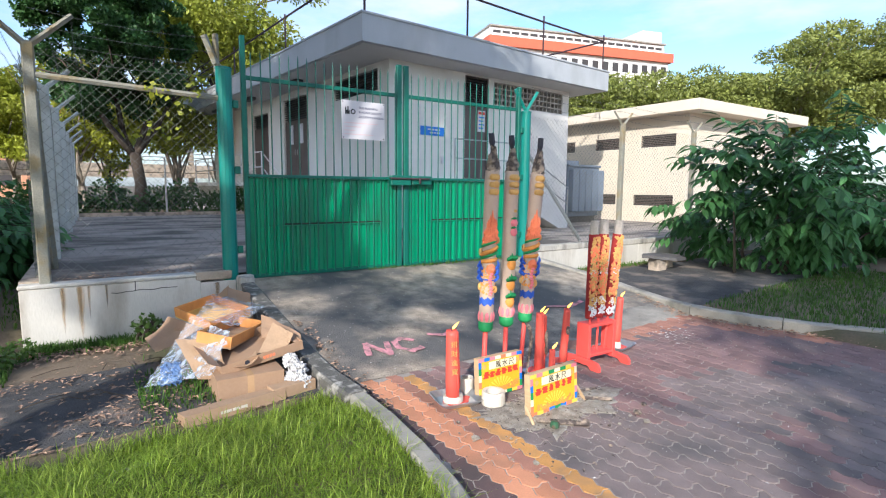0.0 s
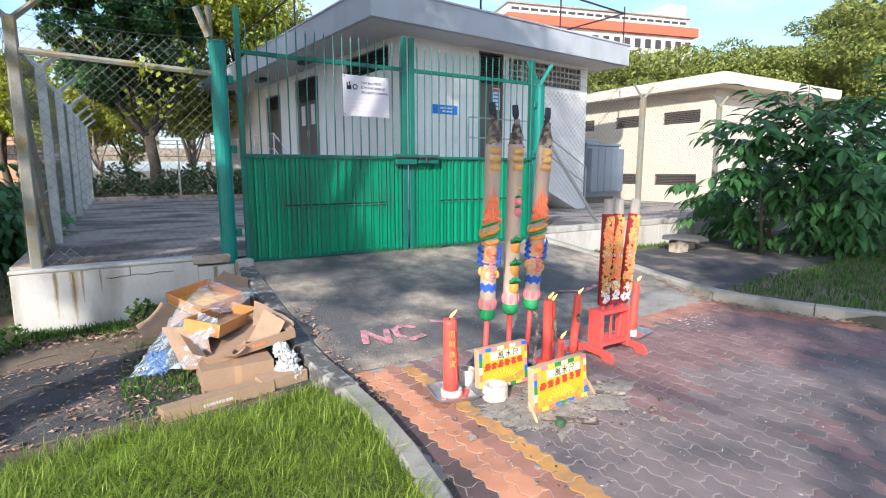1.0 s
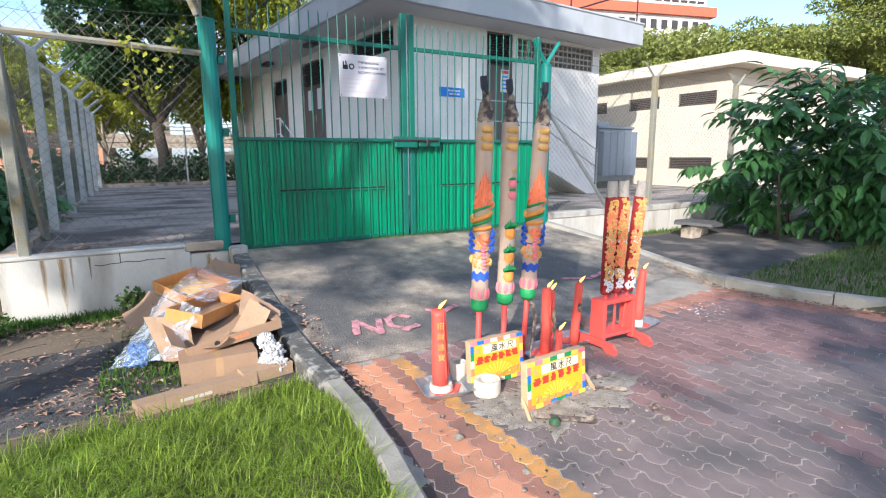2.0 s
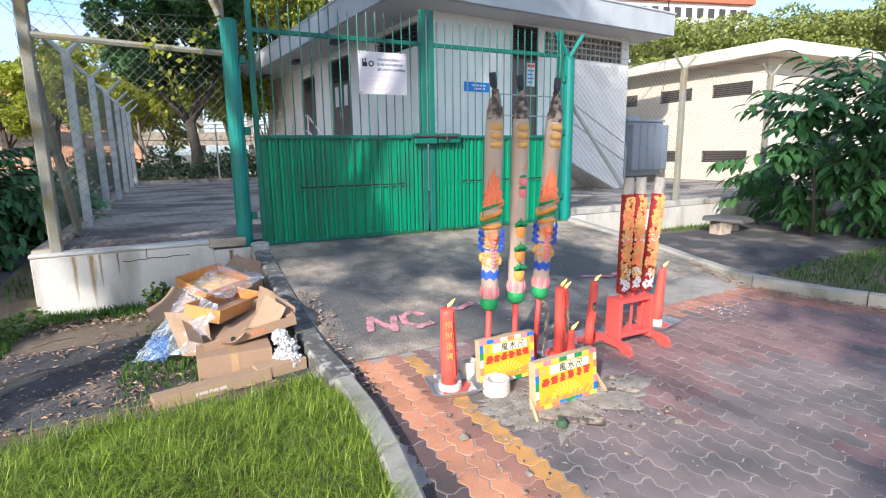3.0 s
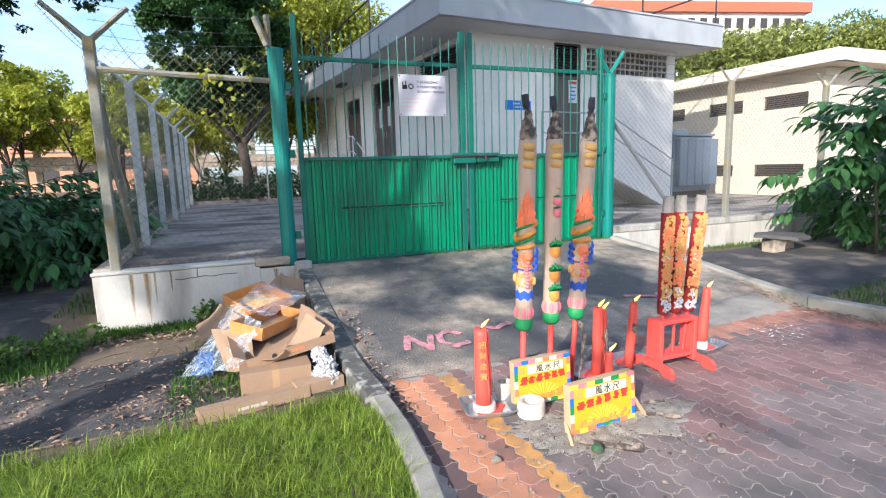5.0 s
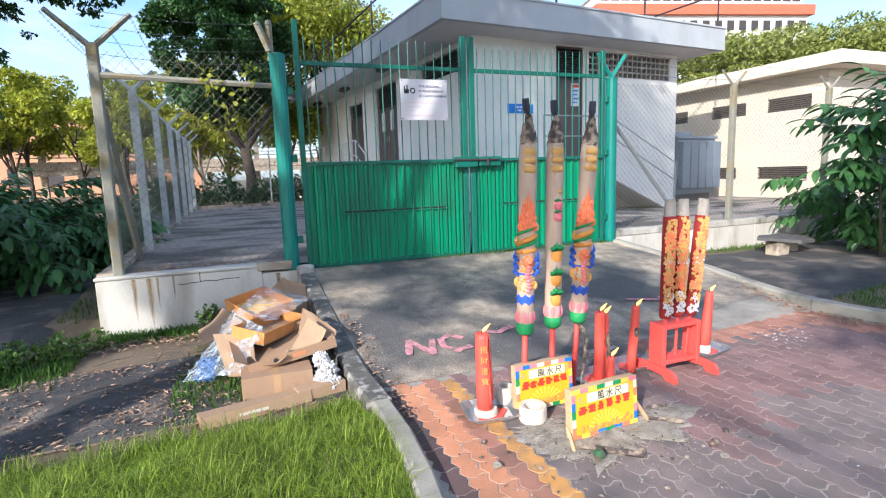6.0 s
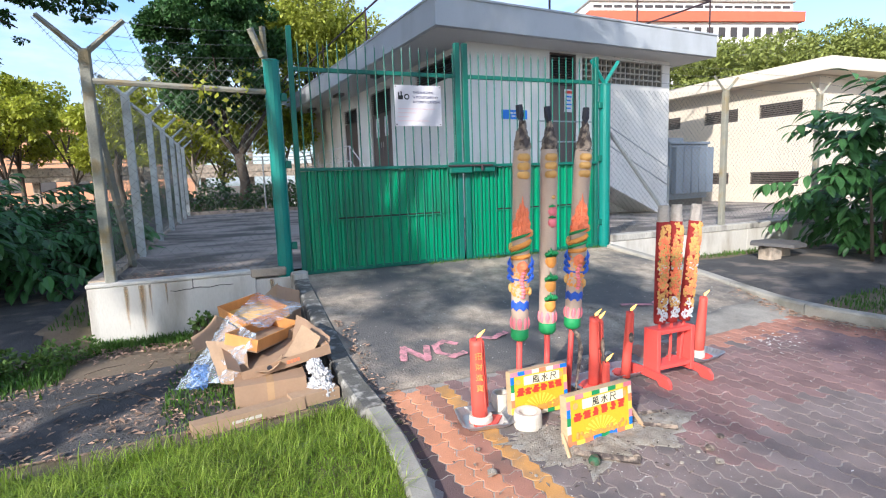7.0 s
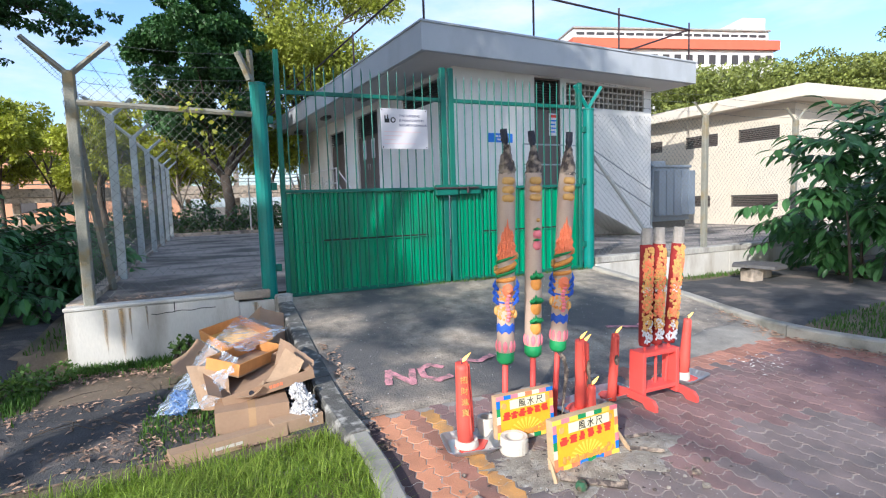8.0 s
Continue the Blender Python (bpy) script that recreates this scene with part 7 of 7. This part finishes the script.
blades("weeds", 5200, wall_weeds, 0.04, 0.13, 0.006, M_GRASS2, "low weeds growing at the foot of the white wall", 3)
blades("weeds", 1100, lambda r: (lambda x, y: (x, y, ground_z(x, y)))(r.uniform(0.2, 0.75), r.gauss(4.6, 0.35)), 0.02, 0.09, 0.005, M_GRASS2, "straggling weeds on the old path", 4)
blades("verge_grass", 26000, lambda r: (lambda x, y: None if x < 6.46 + 0.35 * max(0, 2.9 - y) or y > 3.72 + 0.08 * (x - 6.4) and y < 6.42 else (x, y, ground_z(x, y)))(r.uniform(6.45, 12), r.uniform(0.8, 6.7)), 0.03, 0.09, 0.005, M_GRASS2, "rough green verge grass behind the kerb", 5)
blades("verge_grass", 9000, lambda r: (lambda x, y: None if abs(x + 2.1) < 0.95 else (x, y, ground_z(x, y)))(r.uniform(-6, -0.75), r.uniform(6.3, 14)), 0.03, 0.1, 0.008, M_GRASS2, "rough grass beside the fence path", 6)
blades("ramp_weeds", 500, lambda r: (lambda x: (x, 6.72 + r.uniform(-0.03, 0.05), 0.40))(r.uniform(3.2, 6.1)), 0.02, 0.07, 0.004, M_GRASS2, "tiny weeds along the foot of the gate", 7)


def litter(name, n, place, s0, s1, material, label, seed):
    r = random.Random(seed)
    V, F = [], []
    for _ in range(n):
        p = place(r)
        if p is None:
            continue
        s, a = r.uniform(s0, s1), r.uniform(0, 6.28)
        u, w = Vector((math.cos(a), math.sin(a), r.uniform(-0.25, 0.25))) * s, Vector((-math.sin(a), math.cos(a), r.uniform(-0.3, 0.3))) * s * 0.45
        c, k = Vector(p), len(V)
        up = Vector((0, 0, s * 0.25))
        V += [c - u, c + w + up, c + u, c - w + up, c + up * 0.2]
        F += [(k, k + 1, k + 4), (k + 1, k + 2, k + 4), (k + 2, k + 3, k + 4), (k + 3, k, k + 4)]
    ob = new(name, from_arrays(name, [tuple(v) for v in V], F, material))
    return tagged(ob, label, "leaves" if "leaf" in name else "paper scraps", "", "stuff")


def on_ground(x, y, dz=0.022):
    return (x, y, ground_z(x, y) + dz)


litter("leaf_litter", 3400, lambda r: (lambda x, y: on_ground(x, y) if noise.noise((x * 1.6, y * 2.2, 8)) + r.uniform(-0.25, 0.35) > 0 else None)(r.uniform(-3.2, 1.3), min(6.1, max(3.85, r.gauss(4.5, 0.65)))), 0.008, 0.028, M_LITTER, "dry brown leaves scattered over the old path", 1)
litter("leaf_litter", 420, lambda r: on_ground(r.uniform(-0.7, 0.9), 6.45 - abs(r.gauss(0, 0.2))), 0.015, 0.04, M_LITTER, "dry leaves caught along the wall", 2)
litter("leaf_litter", 260, lambda r: (r.uniform(-0.4, 1.25), 6.95 + abs(r.gauss(0, 0.25)), 0.515), 0.012, 0.035, M_LITTER, "dry leaves behind the wall in the yard", 12)
KR = [(6.42, 4.6), (6.33, 4.1), (6.28, 3.6), (6.36, 3.1), (6.58, 2.5), (6.92, 1.95)]


def by_kerb(r):
    i = r.randrange(len(KR) - 1)
    f = r.random()
    x, y = KR[i][0] * (1 - f) + KR[i + 1][0] * f, KR[i][1] * (1 - f) + KR[i + 1][1] * f
    d = abs(r.gauss(0, 0.13))
    return (x - 0.1 - d, y - d * 0.4, 0.02 + ramp_z(y - d * 0.4))


litter("leaf_litter", 420, by_kerb, 0.012, 0.035, M_LITTER, "dry leaves drifted along the kerb", 3)
litter("leaf_litter", 150, lambda r: (lambda y: (1.62 + abs(r.gauss(0, 0.07)), y, ramp_z(y) + 0.016))(r.uniform(3.2, 5.2)), 0.012, 0.03, M_LITTER, "dry leaves along the ramp edge", 4)
M_SCRAP = mat("pale_paper_scrap", (0.62, 0.60, 0.58), 0.8, vary=0.1, scale=20, bump=0, island=0.2)
litter("paper_scraps", 70, lambda r: (r.uniform(1.8, 6.0), r.uniform(0.8, 3.7), 0.012), 0.004, 0.012, M_SCRAP, "tiny pale scraps of paper and ash on the pavers", 5)
litter("paper_scraps", 60, lambda r: (5.1 + r.gauss(0, 0.15), 3.3 + r.gauss(0, 0.12), 0.014), 0.006, 0.02, M_SCRAP, "burst of white paper scraps on the pavers", 6)
litter("paper_scraps", 900, lambda r: (lambda x, y: (x, y, ramp_z(y) + 0.011))(r.uniform(1.65, 6.1), r.uniform(3.85, 6.6)), 0.003, 0.010, M_SCRAP, "pale flecks of grit and paper on the ramp", 24)
litter("leaf_litter", 500, lambda r: (lambda x, y: (x, y, ramp_z(y) + 0.012))(r.uniform(1.65, 6.1), r.uniform(3.85, 6.65)), 0.004, 0.014, M_CHAR, "dark specks of dirt on the ramp", 25)
litter("leaf_litter", 600, lambda r: on_ground(r.uniform(-3.0, 1.2), r.uniform(3.9, 5.4)), 0.012, 0.04, M_LITTER, "larger dry leaves heaped on the old path", 26)
litter("ash_flecks", 520, lambda r: (2.75 + r.gauss(0, 0.45), 2.45 + r.gauss(0, 0.28), 0.012), 0.002, 0.007, M_SCRAP, "pale flecks of incense ash strewn over the pavers", 21)
litter("ash_flecks", 260, lambda r: (2.6 + r.gauss(0, 0.5), 2.4 + r.gauss(0, 0.3), 0.014), 0.004, 0.02, M_CHAR, "black flecks of burnt paper strewn over the pavers", 22)
litter("paper_scraps", 260, lambda r: (r.uniform(1.7, 6.0), r.uniform(0.2, 3.7), 0.008), 0.002, 0.006, M_SCRAP, "fine pale grit on the pavers", 23)
wp = [(0.40, 6.5, 0.0, 0.1), (0.47, 6.48, 0.07, 0.09), (0.33, 6.5, 0.06, 0.08), (0.42, 6.46, 0.12, 0.08)]
shrub("weed_plant", wp, 150, 0.07, M_LEAF_MID, "small leafy weed against the white wall", 41, 0.2, 1.6, 6)
gp2 = [(-0.8 + r_.uniform(-0.8, 0.3), 6.1 + r_.uniform(-0.25, 0.25), -0.02, 0.13) for _ in range(12)]
shrub("ground_cover", gp2, 1500, 0.05, M_LEAF_MID, "creeping leafy weeds beside the path", 42, 0.2, 1.6, 6)
# twigs on the path
for i in range(14):
    bm = B()
    x, y, a = r_.uniform(-0.6, 0.6), r_.uniform(4.5, 5.6), r_.uniform(0, 3.1)
    L = r_.uniform(0.15, 0.45)
    tube(bm, [on_ground(x, y), on_ground(x + L * 0.5 * math.cos(a), y + L * 0.5 * math.sin(a), 0.05), on_ground(x + L * math.cos(a + 0.3), y + L * math.sin(a + 0.3), 0.03)], [0.005, 0.004, 0.002], 5)
    solo("twig", bm, M_BARK, "dry fallen twig on the old path", "twig", "fallen twigs", at=on_ground(x, y))
# climbing shoots on the fence rail
cv = [(0.55 + 0.1 * i + r_.uniform(-0.1, 0.1), 6.76, 2.62 + r_.uniform(-0.45, 0.35), 0.14) for i in range(6)]
shrub("creeper", cv, 110, 0.075, M_LEAF_LIGHT, "yellow-green creeper shoots on the fence rail", 43, 0.3, 1.5, 4, base=(0.8, 6.76, 2.2), thick=0.12)
# overhanging branch by the side fence
bt = thing("tree", Matrix.Translation((-9.0, 14.0, 0.0)), "dark tree reaching leafy branches over the side fence", "tree")
bm = B()
tube(bm, [(-9.0, 14.0, -0.2), (-8.8, 14.0, 3.0), (-8.2, 14.0, 6.2)], [0.25, 0.2, 0.15], 9)
part("trunk", bm, M_BARK, bt, smooth=True)
ob_ = []
for q in ((-2.5, 14.0, 5.75), (-1.7, 14.2, 5.75), (-1.15, 13.8, 5.4), (-2.9, 14.0, 4.9), (-2.2, 13.6, 6.6), (-1.5, 14.2, 6.8), (-3.2, 13.6, 6.2), (-3.3, 14.2, 4.3)):
    bm = B()
    a = Vector((-8.2, 14.0, 6.2))
    e = Vector(q)
    tube(bm, [a, a.lerp(e, 0.5) + Vector((0, 0, 0.6)), e], [0.1, 0.055, 0.012], 6)
    part("branch", bm, M_BARK, bt, smooth=True)
    for k in range(11):
        c = a.lerp(e, r_.uniform(0.72, 1.04)) + Vector((r_.uniform(-0.6, 0.25), r_.uniform(-0.5, 0.5), r_.uniform(-0.22, 0.35)))
        ob_.append((c.x, c.y, c.z, r_.uniform(0.14, 0.34)))
leaf_cloud("foliage", ob_, 9000, 0.12, M_LEAF_DARK, bt, "", 0.35, 77, 1.8, 0.6)

# ---- pavers ----
M_PAV = mat("grey_paver", (0.235, 0.187, 0.178), 0.85, vary=0.2, scale=4, fine=150, bump=0.7, rand=0.12, island=0.12, stain=(0.09, 0.088, 0.09), stain_amt=0.7, stain_scale=1.6, stain_at=0.48)
M_PAVR = mat("red_paver", (0.275, 0.172, 0.162), 0.85, vary=0.2, scale=4, fine=150, bump=0.7, rand=0.14, island=0.14, stain=(0.14, 0.115, 0.115), stain_amt=0.7, stain_scale=1.4, stain_at=0.5)
M_PAVY = mat("yellow_ochre_paver", (0.60, 0.31, 0.10), 0.85, vary=0.16, scale=5, fine=130, bump=0.6, rand=0.10, island=0.10, stain=(0.26, 0.18, 0.12), stain_amt=0.6, stain_scale=4.5, stain_at=0.5)
M_PAVB = mat("brick_red_paver", (0.36, 0.175, 0.125), 0.85, vary=0.18, scale=4, fine=140, bump=0.6, rand=0.16, island=0.16, stain=(0.17, 0.125, 0.11), stain_amt=0.6, stain_scale=2.2, stain_at=0.5)
M_PAVM = mat("dark_maroon_paver", (0.135, 0.088, 0.085), 0.9, vary=0.2, scale=5, fine=140, bump=0.7, rand=0.14, island=0.14, stain=(0.07, 0.06, 0.058), stain_amt=0.7, stain_scale=2.5, stain_at=0.5)
M_PAVO = mat("terracotta_paver", (0.58, 0.265, 0.15), 0.85, vary=0.16, scale=3, fine=130, bump=0.5, rand=0.14, island=0.14, stain=(0.20, 0.13, 0.095), stain_amt=0.45, stain_scale=2.5, stain_at=0.52)
M_JOINT = mat("joint_sand", (0.36, 0.325, 0.29), 0.95, vary=0.2, scale=8, fine=120, bump=0.5)
bm = B()
sheet(bm, 1.58, 16.0, -12.0, 3.80, 4, 4, lambda x, y: -0.0045)
sheet(bm, -9.0, 1.58, -12.0, 3.30, 4, 4, lambda x, y: -0.0045)
pavement = setting("pavement", bm, M_JOINT, "interlocking zigzag pavers in grey and faded red", "pavement")
PL, PW, AMP, GAP = 0.225, 0.1125, 0.013, 0.0038


def paver_outline():
    top = [(s * PL, AMP * (1 if k % 2 else -1)) for k, s in enumerate((0, 0.25, 0.5, 0.75, 1.0))]
    e = 0.011
    lo = [(x + (GAP if k == 0 else -GAP if k == 4 else 0), y + GAP) for k, (x, y) in enumerate(top)]
    hi = [(x + (GAP if k == 0 else -GAP if k == 4 else 0), y + PW - GAP) for k, (x, y) in enumerate(top)]
    rs = [(PL - GAP + e, AMP * -1 + PW * 0.3), (PL - GAP - e, AMP * -1 + PW * 0.7)]
    ls = [(GAP - e, AMP * -1 + PW * 0.7), (GAP + e, AMP * -1 + PW * 0.3)]
    return lo + rs + hi[::-1] + ls


OUT = paver_outline()


def paver_geo(V, F, ox, oy, dz, tilt):
    k, n = len(V), len(OUT)
    cx, cy = PL / 2, PW / 2
    for sc, z in ((1.0, -0.02), (1.0, -0.0016), (0.97, 0.0)):
        for x, y in OUT:
            lx, ly = cx + (x - cx) * sc, cy + (y - cy) * (sc if sc == 1.0 else 0.93)
            V.append((ox + PW - ly, oy + lx, z + dz + tilt * (x - cx)))
    for ring in range(2):
        for i in range(n):
            a, b = k + ring * n + i, k + ring * n + (i + 1) % n
            F.append((a, b, b + n, a + n))
    F.append(tuple(range(k + 2 * n, k + 3 * n)))


PAVERS = {"g": M_PAV, "r": M_PAVR, "o": M_PAVO, "y": M_PAVY, "b": M_PAVB, "m": M_PAVM}
shared = {}
for nm, mt in PAVERS.items():
    V, F = [], []
    paver_geo(V, F, 0, 0, 0, 0)
    shared[nm] = from_arrays("paver", V, F, mt)
rest = {nm: ([], []) for nm in PAVERS}
rp_ = random.Random(9)
count = 0


def kerb_x(y):
    for (xa, ya), (xb, yb) in zip(KR, KR[1:]):
        if yb <= y <= ya:
            return xa + (xb - xa) * (ya - y) / (ya - yb)
    return 6.92 + (1.95 - y) * 0.85 if y < 1.95 else 6.42


# courses run away from the lawn kerb: a dark edge, two terracotta, one brick red and one ochre
COURSES = {-1: "m", -2: "m", -3: "m", -4: "m", 0: "o", 1: "o", 2: "b", 3: "y"}
for i in range(-22, 84):
    x = 1.72 + i * PW
    for j in range(-11, 18):
        y = j * PL + (PL / 2 if i % 2 else 0)
        cx, cy = x + PW / 2, y + PL / 2
        if y + PL > 3.84 or x < lawn_edge(cy) + 0.05 or x + PW > kerb_x(cy) - 0.05:
            continue
        if i in COURSES:
            c = COURSES[i]
        elif cy > 3.38 and cx > 3.9 or kerb_x(cy) - cx < 0.42:
            c = "b"
        else:
            c = "r" if noise.noise((cx * 0.7, cy * 0.8, 3)) + 0.55 * sstep(3.4, 5.2, cx) * sstep(0.8, 2.2, cy) + 0.1 * rp_.uniform(-1, 1) > 0.18 else "g"
        dz, tl = 0.0014 * rp_.uniform(-1, 1), 0.009 * rp_.uniform(-1, 1)
        if count < 300 and 1.5 < cx < 3.4 and 1.9 < cy < 3.6:
            p = new("paver", shared[c])
            p.parent = pavement
            p.matrix_local = Matrix.Translation((x, y, dz)) @ Matrix.Rotation(tl, 4, "X")
            count += 1
        else:
            paver_geo(*rest[c], x, y, dz, tl)
for c, (V, F) in rest.items():
    if V:
        p = tagged(new("paver_field", from_arrays("paver_field", V, F, PAVERS[c])), "", "", "", "stuff")
        p.parent = pavement
